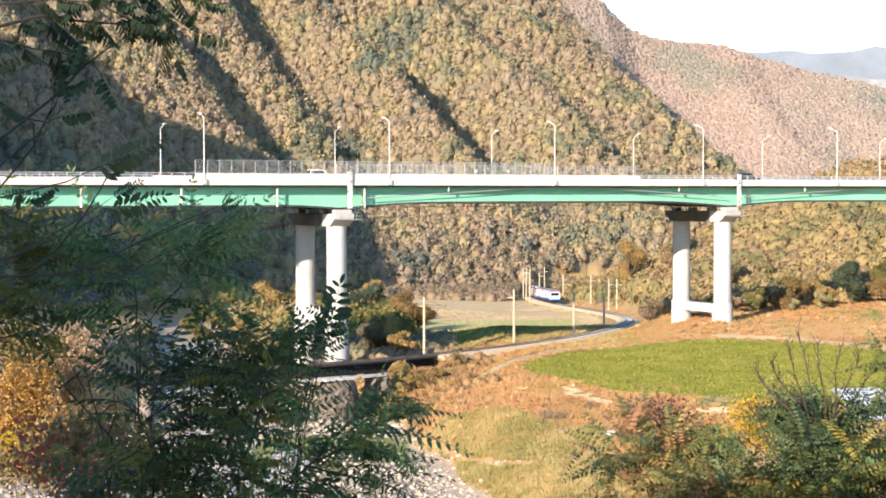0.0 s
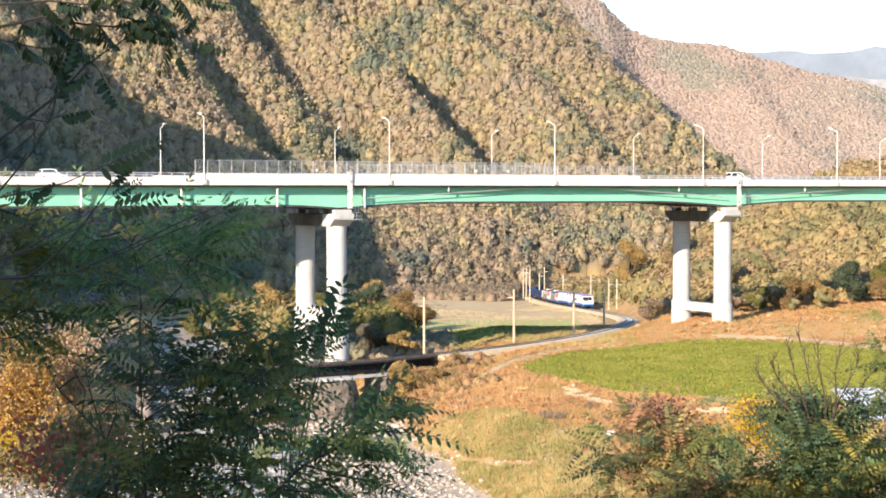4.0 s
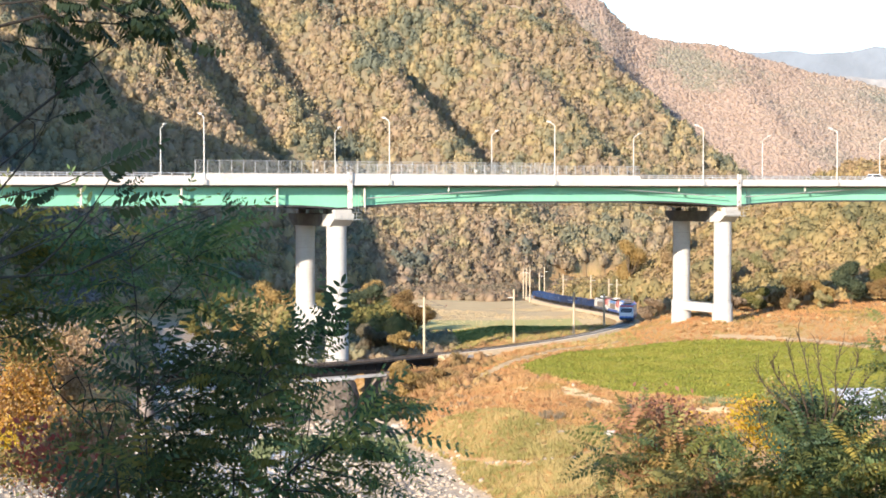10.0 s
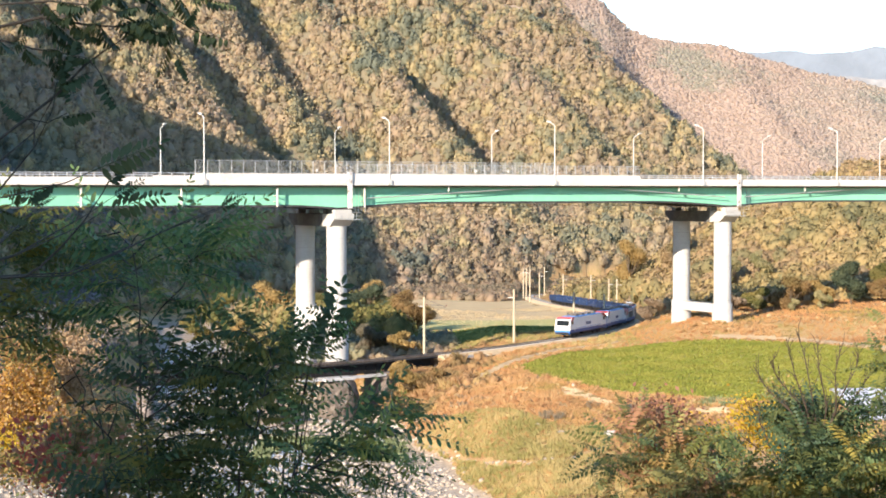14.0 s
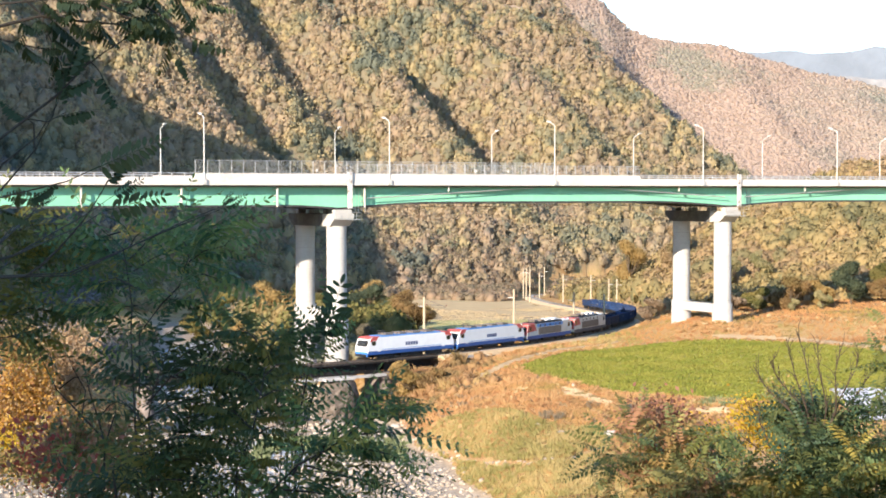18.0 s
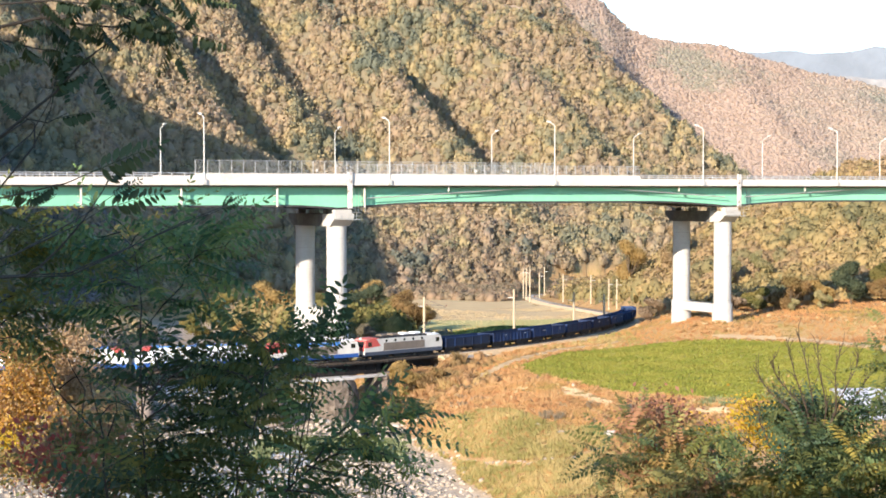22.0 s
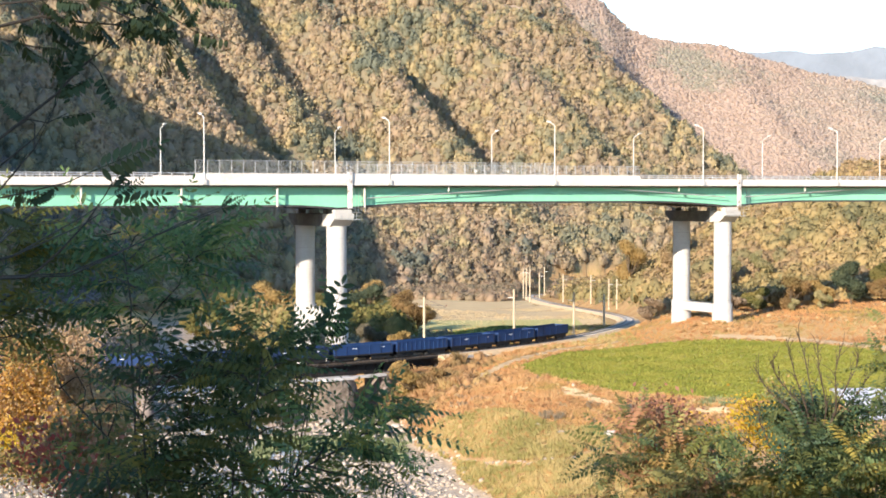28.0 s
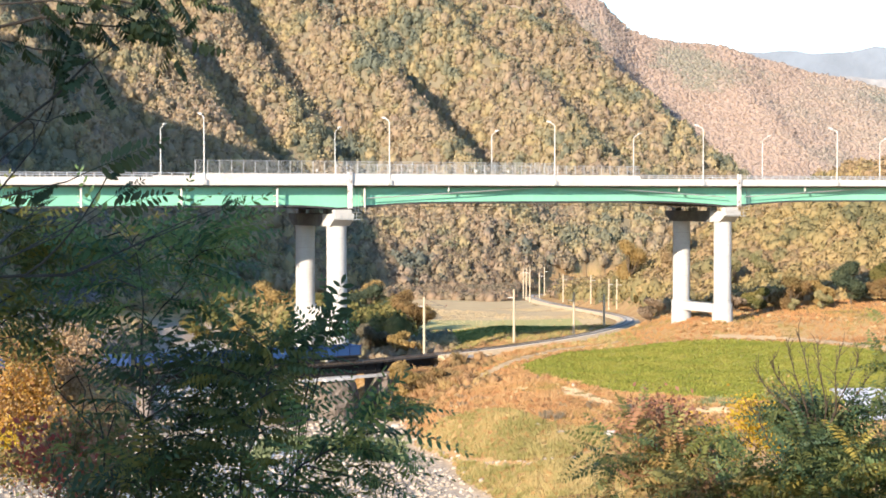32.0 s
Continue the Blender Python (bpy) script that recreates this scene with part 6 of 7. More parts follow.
def frond_arrays(pairs, length, leaf, droop, hang=False, simple=False):
    """A feathered leaf along +x: a thin stalk with pairs of folded leaflets that grow out of it."""
    v, f = [], []
    bend = lambda t: np.array([length * t, 0, -droop * length * t * t])
    joints = [0.0] + [0.16 + 0.8 * k / (pairs - 1) for k in range(pairs)] + [1.0]
    for t in joints:
        p = bend(t)
        w = 0.0022 * (1.3 - t)
        v += [p + [0, w, 0], p + [0, -w, 0], p + [0, 0, -2 * w]]
    for k in range(len(joints) - 1):
        for a, b in ((0, 1), (1, 2), (2, 0)):
            f += [(3 * k + a, 3 * k + b, 3 * k + 3 + b), (3 * k + a, 3 * k + 3 + b, 3 * k + 3 + a)]
    spots = [(k + 1, s) for k in range(pairs) for s in (-1, 1)] + [(pairs + 1, 0)]
    for k, s in spots:
        t = joints[k]
        o, root = bend(t), 3 * k + (0 if s >= 0 else 1)
        size = leaf * (0.75 + 0.5 * math.sin(math.pi * min(t + 0.12, 1))) * rng.uniform(0.85, 1.1)
        a = (rng.uniform(1.0, 1.35) if s else 0) * (s or 1)
        d = np.array([math.cos(a), math.sin(a), -rng.uniform(0.15, 0.7)])
        if hang and s:
            d = np.array([0.3 + rng.normal() * 0.12, 0.45 * s, -1.0])
        d /= np.linalg.norm(d)
        n = np.cross(d, [0, 1.0, 0] if hang and s else [0, 0, 1.0])
        n = n / np.linalg.norm(n) * size * 0.17
        up = np.array([0, 0, size * 0.05])
        b = len(v)
        if simple:
            v += [o + d * size * 0.5 + n * 1.25 + up, o + d * size, o + d * size * 0.5 - n * 1.25 + up]
            f += [(root, b, b + 1), (root, b + 1, b + 2)]
            continue
        v += [o + d * size * 0.35 + n + up, o + d * size * 0.75 + n * 0.9 + up, o + d * size, o + d * size * 0.75 - n * 0.9 + up, o + d * size * 0.35 - n + up, o + d * size * 0.55]
        f += [(root, b, b + 5), (b, b + 1, b + 5), (b + 1, b + 2, b + 5), (b + 2, b + 3, b + 5), (b + 3, b + 4, b + 5), (b + 4, root, b + 5)]
    return np.array(v), np.array(f)


FRONDS = [frond_arrays(int(rng.integers(6, 9)), rng.uniform(0.26, 0.38), rng.uniform(0.048, 0.062), rng.uniform(0.1, 0.6)) for _ in range(8)]
FAR_FRONDS = [frond_arrays(int(rng.integers(6, 9)), rng.uniform(0.26, 0.38), rng.uniform(0.050, 0.064), rng.uniform(0.1, 0.6), False, True) for _ in range(8)]
FROND_MESHES = [big_mesh("frond", v, f, LOCUST) for v, f in FRONDS]
YELLOWING = material("yellowing_locust_leaves", [(0.1, (0.075, 0.115, 0.05)), (0.4, (0.12, 0.155, 0.058)), (0.65, (0.20, 0.195, 0.055)), (0.9, (0.33, 0.265, 0.055))], 0.5, 0.5, 30, 0.1, spec=0.22, source="object", through_light=0.4)
# Darker copy of the locust leaf colour, standing in for leaves in shade.
SHADE_LEAF = material("shade_locust_leaves", [(0.1, (0.045, 0.07, 0.035)), (0.5, (0.07, 0.10, 0.04)), (0.9, (0.12, 0.13, 0.045))], 0.6, 0.5, 30, 0.1, spec=0.25, source="object", through_light=0.2)
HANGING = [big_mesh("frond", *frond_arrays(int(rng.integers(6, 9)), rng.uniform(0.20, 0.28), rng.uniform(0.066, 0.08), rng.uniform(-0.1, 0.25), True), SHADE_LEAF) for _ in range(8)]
HANG_YELLOW = [big_mesh("frond", *frond_arrays(int(rng.integers(7, 10)), rng.uniform(0.26, 0.34), rng.uniform(0.055, 0.068), rng.uniform(0.1, 0.5), True), YELLOWING) for _ in range(8)]
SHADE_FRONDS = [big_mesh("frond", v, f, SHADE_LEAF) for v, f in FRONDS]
YELLOW_FRONDS = [big_mesh("frond", v, f, YELLOWING) for v, f in FRONDS]


def at(x, y, d):
    """A place d metres before the camera, x and y in thousandths of that distance from its level line."""
    return Vector((x * d / 1000, d, 26 + y * d / 1000))


SWAY = []


def feathered_branch(parent, pts, radius, leaf_from, gap, size, lift=0.2, fronds=None, open_way=0.3):
    """A branch as a part, with its fronds as parts of it. The branch's origin is its foot."""
    foot = Vector(pts[0])
    inv = parent.matrix_world.inverted()
    line = [Vector(p) for p in pts]
    seg = [(b - a).length for a, b in zip(line, line[1:])]
    total = sum(seg)
    rad = [radius * (1 - 0.75 * i / (len(line) - 1)) for i in range(len(line))]
    ob = part("branch", Shape().tube([p - foot for p in line], rad, 6), TWIG, parent, smooth=True)
    rest = Matrix.Translation(inv @ foot)
    ob.matrix_local = rest
    s, k = leaf_from * total, 0
    while s < total * 1.001:
        d, i = s, 0
        while i < len(seg) - 1 and d > seg[i]:
            d -= seg[i]
            i += 1
        p = line[i].lerp(line[i + 1], min(1, d / seg[i]))
        along = (line[i + 1] - line[i]).normalized()
        side = along.cross(Vector((0, 0.35, 1))).normalized() * (1 if k % 2 else -1)
        last = s + gap > total
        way = along * (1.0 if last else 0.55) + side * (0 if last else 0.8) + Vector((rng.normal() * 0.25, rng.normal() * (0.15 if fronds is HANGING else 0.45), (0.0 if last else lift) + rng.normal() * 0.2))
        fr = part("frond", (fronds or FROND_MESHES)[int(rng.integers(0, 8))], LOCUST, ob)
        if fronds is HANGING or fronds is HANG_YELLOW:
            m = way.to_track_quat("X", "Z").to_matrix().to_4x4()
        else:
            ax = way.normalized()
            up = Vector((rng.normal() * 0.3, -open_way, 0.55)) + Vector((rng.normal() * 0.25, rng.normal() * 0.25, 0))
            up = (up - ax * up.dot(ax)).normalized()
            m = Matrix((ax, up.cross(ax), up)).transposed().to_4x4()
        fr.matrix_local = Matrix.Translation(p - foot) @ m @ Matrix.Rotation(rng.normal() * (0.15 if fronds is HANGING else 0.3), 4, "X") @ Matrix.Scale(size * rng.uniform(0.8, 1.2), 4)
        s += gap * rng.uniform(0.7, 1.3)
        k += 1
    SWAY.append((ob, rest, len(SWAY), 1.0))
    return ob


def locust(label, foot, branches, d, gap, size, lift=0.2, fronds=None):
    t = thing("locust_sapling", label, "young tree", Matrix.Translation(foot), "saplings on the bank")
    for radius, leaf_from, pts in branches:
        feathered_branch(t, [at(x, y, d + dd) for x, y, dd in pts], radius, leaf_from, gap, size, lift, fronds)
    return t


def sapling(label, x, y, d, branches, gap, size=1.0, lift=0.2, fronds=None):
    """A sapling whose foot stands on the bank below the given place."""
    foot = at(x, y, d)
    foot.z = float(land(foot.x, foot.y)) - 0.05
    line = [(x, 1000 * (foot.z - 26) / d, 0)]
    branches = [(r, k, [line[0]] + pts[1:] if pts[0][1] < -186 else pts) for r, k, pts in branches]
    return locust(label, foot, branches, d, gap, size, lift, fronds)


sapling("locust sapling with a green crown against the shaded woods", -187, -212, 8.8, [
    (0.006, 0.97, [(-187, -212, 0), (-185, -177, 0), (-188, -83, 0), (-187, -66, 0), (-190, -42, 0.1), (-192, -31, 0.1), (-199, -24, 0.2), (-204, -20, 0.2)]),
    (0.006, 0.45, [(-186, -121, 0), (-185, -83, 0), (-172, -66, 0), (-160, -54, -0.1), (-155, -39, -0.1), (-148, -29, -0.1), (-139, -23, -0.1)]),
    (0.005, 0.05, [(-190, -42, 0.1), (-202, -33, 0.2), (-217, -27, 0.3), (-231, -27, 0.3)]),
    (0.005, 0.05, [(-191, -37, 0.1), (-180, -26, 0.2), (-170, -19, 0.2), (-163, -18, 0.2)]),
    (0.005, 0.05, [(-192, -32, 0.1), (-188, -24, 0.1), (-183, -20, 0.1), (-178, -19, 0.1)]),
    (0.005, 0.1, [(-197, -21, 0.2), (-208, -24, 0.3), (-219, -23, 0.3)]),
    (0.005, 0.1, [(-188, -55, 0.0), (-200, -49, 0.1), (-214, -53, 0.2), (-223, -51, 0.2)]),
    (0.005, 0.1, [(-187, -66, 0.0), (-198, -67, 0.1), (-209, -73, 0.2)]),
    (0.005, 0.05, [(-155, -39, -0.1), (-146, -33, -0.2), (-133, -30, -0.2), (-128, -24, -0.2)]),
    (0.005, 0.05, [(-157, -48, -0.1), (-146, -47, -0.2), (-137, -50, -0.2)]),
    (0.005, 0.05, [(-155, -37, -0.1), (-158, -28, 0), (-163, -23, 0), (-167, -21, 0)]),
    (0.005, 0.1, [(-149, -30, -0.1), (-148, -24, 0.1), (-141, -20, 0.1), (-133, -18, 0.1)]),
    (0.005, 0.1, [(-167, -62, -0.1), (-157, -64, 0.1), (-149, -68, 0.1)]),
    (0.005, 0.2, [(-189, -45, 0.1), (-180, -39, 0.1), (-173, -35, 0.1)]),
], 0.034, 1.0, 0.05, None)
sapling("locust boughs with mixed green and yellowing leaves", -286, -212, 9.2, [
    (0.014, 0.97, [(-286, -212, 0), (-289, -121, 0), (-286, -73, 0), (-281, -31, 0)]),
    (0.006, 0.1, [(-286, -78, 0), (-271, -64, 0), (-255, -55, 0.1), (-241, -51, 0.1)]),
    (0.006, 0.1, [(-286, -90, 0), (-267, -74, 0.1), (-254, -68, 0.1), (-240, -70, 0.1)]),
    (0.006, 0.1, [(-282, -38, 0), (-267, -24, 0.1), (-253, -17, 0.1), (-238, -17, 0.2)]),
    (0.006, 0.1, [(-283, -48, 0), (-267, -41, 0.1), (-253, -35, 0.1), (-241, -37, 0.1)]),
    (0.006, 0.15, [(-282, -34, 0), (-270, -17, 0.1), (-260, -12, 0.1), (-246, -10, 0.1)]),
    (0.006, 0.15, [(-286, -86, 0), (-268, -86, 0.1), (-257, -83, 0.1), (-247, -86, 0.1)]),
], 0.036, 1.0, 0.05, YELLOW_FRONDS)
sapling("leafy locust sapling darkened for shade over the gravel", -179, -212, 8.4, [
    (0.007, 0.97, [(-179, -212, 0), (-180, -173, 0), (-181, -152, 0), (-182, -135, 0.1), (-179, -118, 0.1), (-174, -104, 0.1), (-169, -92, 0.1)]),
    (0.008, 0.55, [(-189, -191, 0), (-205, -167, 0), (-186, -156, 0), (-173, -149, 0), (-158, -136, 0.1), (-150, -125, 0.1)]),
    (0.006, 0.05, [(-181, -126, 0.1), (-167, -110, 0.1), (-154, -103, 0.1), (-138, -97, 0.1)]),
    (0.006, 0.05, [(-178, -118, 0.1), (-164, -100, 0.2), (-150, -91, 0.2), (-136, -88, 0.2)]),
    (0.006, 0.05, [(-181, -135, 0.1), (-166, -126, 0.0), (-150, -121, 0.0), (-136, -118, 0.0)]),
    (0.006, 0.05, [(-173, -149, 0), (-157, -146, 0), (-143, -145, -0.1), (-129, -148, -0.1)]),
    (0.006, 0.05, [(-157, -135, 0.1), (-143, -131, 0.1), (-129, -133, 0.1)]),
    (0.006, 0.1, [(-180, -156, 0), (-168, -161, -0.1), (-154, -160, -0.1), (-140, -164, -0.1)]),
    (0.006, 0.1, [(-180, -173, 0), (-164, -173, -0.1), (-147, -175, -0.1), (-133, -172, -0.1)]),
    (0.006, 0.1, [(-181, -142, 0.1), (-190, -130, 0.1), (-200, -122, 0.2)]),
    (0.006, 0.1, [(-179, -118, 0.1), (-190, -110, 0.2), (-200, -103, 0.2)]),
    (0.006, 0.1, [(-174, -105, 0.1), (-178, -93, 0.2), (-177, -83, 0.2)]),
    (0.006, 0.1, [(-183, -180, 0), (-193, -173, 0), (-203, -172, 0.1)]),
    (0.006, 0.1, [(-154, -102, 0.1), (-136, -104, 0.2), (-122, -100, 0.2)]),
    (0.006, 0.1, [(-167, -118, 0.1), (-152, -113, 0.2), (-133, -110, 0.2)]),
], 0.048, 1.0, 0.0, SHADE_FRONDS)
sapling("locust sapling with hanging yellow-green leaves", -133, -212, 8.2, [
    (0.007, 0.8, [(-133, -212, 0), (-126, -166, 0), (-117, -147, 0), (-110, -115, 0), (-107, -97, 0.1), (-111, -81, 0.1)]),
    (0.006, 0.05, [(-111, -121, 0), (-122, -109, 0.1), (-134, -105, 0.1), (-145, -108, 0.1)]),
    (0.006, 0.05, [(-109, -109, 0), (-102, -102, 0), (-96, -101, 0)]),
    (0.006, 0.05, [(-107, -99, 0.1), (-103, -88, 0.1), (-98, -84, 0.1)]),
    (0.006, 0.05, [(-107, -97, 0.1), (-116, -85, 0.1), (-126, -79, 0.1)]),
    (0.006, 0.05, [(-112, -123, 0), (-104, -118, 0), (-97, -118, -0.1)]),
    (0.006, 0.05, [(-116, -143, 0), (-128, -131, 0), (-138, -129, 0)]),
    (0.006, 0.05, [(-117, -148, 0), (-108, -141, -0.1), (-99, -139, -0.1)]),
    (0.006, 0.05, [(-122, -158, 0), (-134, -151, 0), (-145, -152, 0)]),
    (0.006, 0.05, [(-125, -165, 0), (-112, -160, 0), (-102, -161, -0.1)]),
    (0.006, 0.05, [(-128, -173, 0), (-116, -173, 0), (-103, -177, -0.1)]),
], 0.036, 0.72, -0.2, HANG_YELLOW)
sapling("low locust branch of broad dark leaves over the river bed", -109, -212, 7.8, [
    (0.009, 0.25, [(-109, -212, 0), (-101, -180, 0), (-84, -164, 0), (-64, -154, 0), (-42, -138, 0), (-29, -134, 0), (-16, -130, 0)]),
    (0.006, 0.05, [(-64, -154, 0), (-48, -154, -0.1), (-32, -158, -0.1), (-20, -165, -0.1)]),
    (0.006, 0.05, [(-84, -164, 0), (-64, -170, 0), (-44, -174, 0), (-27, -179, 0)]),
    (0.006, 0.05, [(-78, -161, 0), (-69, -147, 0.1), (-58, -139, 0.1), (-50, -131, 0.1)]),
    (0.006, 0.05, [(-98, -179, 0), (-79, -181, 0), (-60, -185, 0)]),
    (0.006, 0.05, [(-50, -145, 0), (-37, -143, -0.1), (-25, -145, -0.1)]),
    (0.006, 0.1, [(-92, -170, 0), (-86, -156, 0.1), (-88, -145, 0.1)]),
], 0.038, 0.85, 0.25, None)
sapling("slender locust shoots before the bridge column", -99, -212, 8.7, [
    (0.007, 0.75, [(-99, -212, 0), (-91, -142, 0), (-85, -111, 0), (-79, -93, 0), (-69, -87, 0)]),
    (0.004, 0.9, [(-71, -87, 0), (-68, -87, 0), (-67, -83, 0)]),
    (0.005, 0.3, [(-80, -95, 0), (-86, -86, 0.1), (-94, -82, 0.1)]),
    (0.005, 0.3, [(-79, -93, 0), (-82, -83, 0.1), (-84, -77, 0.1)]),
], 0.06, 0.8, 0.1, None)
sapling("thin half-bare locust stems beside an orange shrub", -206, -212, 9.4, [
    (0.008, 0.9, [(-206, -212, 0), (-207, -177, 0), (-206, -148, 0), (-221, -132, 0), (-235, -117, 0.1), (-243, -100, 0.1), (-248, -87, 0.1)]),
    (0.006, 0.85, [(-206, -156, 0), (-211, -135, 0.1), (-216, -118, 0.1), (-219, -100, 0.1), (-216, -86, 0.1)]),
    (0.005, 0.8, [(-221, -132, 0), (-219, -118, 0.1), (-227, -104, 0.1), (-232, -90, 0.2)]),
    (0.005, 0.75, [(-235, -117, 0.1), (-226, -110, 0.1), (-216, -109, 0.1)]),
    (0.005, 0.8, [(-206, -148, 0), (-200, -131, 0), (-202, -114, 0.1), (-198, -99, 0.1)]),
    (0.005, 0.8, [(-211, -135, 0.1), (-204, -127, 0.1), (-193, -123, 0.1)]),
    (0.006, 0.95, [(-206, -212, 0), (-220, -184, 0), (-234, -163, 0.1), (-240, -149, 0.1)]),
], 0.09, 0.9, 0.1, None)
BOUGHS = sapling("overhanging locust boughs with drooping leaves darkened for shade", -328, -233, 7.2, [
    (0.022, 0.97, [(-328, -233, 0), (-319, -59, 0), (-303, 38, 0), (-290, 95, 0)]),
    (0.01, 0.3, [(-290, 95, 0), (-269, 104, 0), (-244, 110, 0), (-218, 106, 0), (-190, 104, 0.1), (-181, 106, 0.1)]),
    (0.008, 0.35, [(-292, 89, 0), (-269, 96, 0.1), (-249, 91, 0.1), (-228, 88, 0.1)]),
    (0.008, 0.45, [(-276, 124, 0), (-218, 126, 0.1), (-180, 117, 0.1), (-163, 106, 0.1), (-151, 98, 0.1)]),
    (0.007, 0.6, [(-276, 125, 0.1), (-194, 127, 0.2), (-159, 122, 0.2), (-142, 119, 0.2)]),
    (0.006, 0.35, [(-276, 117, -0.1), (-238, 120, -0.1), (-204, 117, 0), (-187, 109, 0)]),
    (0.006, 0.45, [(-228, 127, 0), (-194, 110, 0.1), (-170, 99, 0.1), (-162, 87, 0.1)]),
    (0.006, 0.5, [(-262, 127, 0), (-245, 113, 0.1), (-238, 96, 0.1), (-231, 80, 0.1)]),
    (0.009, 0.97, [(-303, 22, 0), (-270, 36, 0.1), (-235, 63, 0.1), (-219, 80, 0.1), (-207, 89, 0.1), (-193, 98, 0.1)]),
    (0.005, 0.85, [(-219, 80, 0.1), (-215, 83, 0.1), (-210, 78, 0.1), (-207, 73, 0.1)]),
    (0.006, 0.94, [(-305, -31, 0), (-270, 5, 0.2), (-249, 30, 0.2), (-238, 52, 0.2), (-235, 64, 0.2)]),
    (0.005, 0.93, [(-305, -45, 0), (-270, 21, -0.1), (-249, 38, -0.1), (-237, 58, -0.1), (-231, 77, -0.1)]),
    (0.008, 0.96, [(-291, -52, 0), (-271, -49, 0), (-255, -48, 0), (-246, -42, 0), (-234, -31, 0), (-219, -14, -0.1), (-207, 4, -0.1), (-203, 12, -0.1)]),
    (0.005, 0.85, [(-270, 36, 0.1), (-253, 48, 0.2), (-241, 46, 0.2), (-229, 52, 0.2)]),
    (0.005, 0.8, [(-249, 30, 0.2), (-249, 45, 0.2), (-256, 50, 0.2)]),
    (0.006, 0.6, [(-298, -17, 0.2), (-274, -8, 0.3), (-253, -1, 0.3)]),
], 0.062, 0.66, -0.1, HANGING)


SPRAY_FRONDS = [big_mesh("frond", *frond_arrays(7, 0.32, rng.uniform(0.082, 0.095), rng.uniform(0.0, 0.2)), SHADE_LEAF) for _ in range(4)]


FINE_SPRAY = [big_mesh("frond", *frond_arrays(10, 0.32, rng.uniform(0.058, 0.068), rng.uniform(0.0, 0.2)), SHADE_LEAF) for _ in range(4)]


def leaf_sprays(label, d, root, rows):
    """Long leaf stalks that rise from the bank on thin stems, each with one open feathered leaf: from, to, and size."""
    x = root * d / 1000
    low = Vector((x, d, float(land(x, d))))
    t = thing("locust_sapling", label, "young tree", Matrix.Translation(low), "saplings on the bank")
    for k, row in enumerate(rows):
        a = at(row[0], row[1], d) - low
        stem = part("stem", Shape().tube([(0.04 * math.cos(k), 0.04 * math.sin(k), -0.1), (a.x * 0.3, 0.05, a.z * 0.5), (a.x * 0.6, 0.02, a.z * 0.8), (a.x * 0.85, 0.0, a.z * 0.94), a], [0.005, 0.004, 0.003, 0.002, 0.0012], 6), TWIG, t, smooth=True)
        open_leaf(stem, a, at(row[2], row[3], d) - low, row[4], SPRAY_FRONDS[k % 4])
        SWAY.append((stem, Matrix.Identity(4), len(SWAY), 0.25))


def open_leaf(stem, a, b, size, mesh):
    """One feathered leaf from a to b at the end of its stem, turned flat to the path of light."""
    ax = (b - a).normalized()
    up = Vector((0, -1, 0.35))
    up = (up - ax * up.dot(ax)).normalized()
    fr = part("frond", mesh, LOCUST, stem)
    fr.matrix_local = Matrix.Translation(a) @ Matrix((ax, up.cross(ax), up)).transposed().to_4x4() @ Matrix.Scale((b - a).length / 0.32 * (0.9 + 0.1 * size), 4)


def trunk_sprays(tree, root, d, fronds, rows):
    """Leaf stalks on thin branches that leave a tree's trunk at the given place."""
    low = at(*root, 7.2)
    rest = Matrix.Translation(tree.matrix_world.inverted() @ low)
    for k, row in enumerate(rows):
        a = at(row[0], row[1], d) - low
        stem = part("branch", Shape().tube([(0, 0, 0), a * 0.45 + Vector((0, 0, -0.05 - 0.02 * k)), a * 0.85 + Vector((0, 0, -0.03)), a], [0.005, 0.004, 0.003, 0.0015], 6), TWIG, tree, smooth=True)
        stem.matrix_local = rest
        open_leaf(stem, a, at(row[2], row[3], d) - low, row[4], fronds[k % 4])
        SWAY.append((stem, rest, len(SWAY), 0.3))


leaf_sprays("upright locust leaf stalks before the bridge column", 8.7, -108, [(-72, -90, -62, -53, 1.0), (-77, -83, -59, -76, 0.6), (-64, -73, -81, -67, 0.6), (-88, -100, -92, -76, 0.7), (-84, -97, -77, -76, 0.7), (-91, -90, -81, -82, 0.5), (-72, -93, -58, -86, 0.6)])
trunk_sprays(BOUGHS, (-317, -50), 8.4, FINE_SPRAY, [(-207, -8, -170, 2, 0.9), (-203, -1, -185, 11, 0.6), (-243, -1, -268, 3, 0.7), (-250, -4, -237, 1, 0.5), (-137, -8, -121, 1, 0.55), (-135, -5, -129, 4, 0.4)])
trunk_sprays(BOUGHS, (-312, 0), 7.0, FINE_SPRAY, [(-215, 16, -170, 35, 0.4)])
trunk_sprays(BOUGHS, (-318, -55), 8.6, HANG_YELLOW, [(-265, -40, -246, -37, 0.6)])



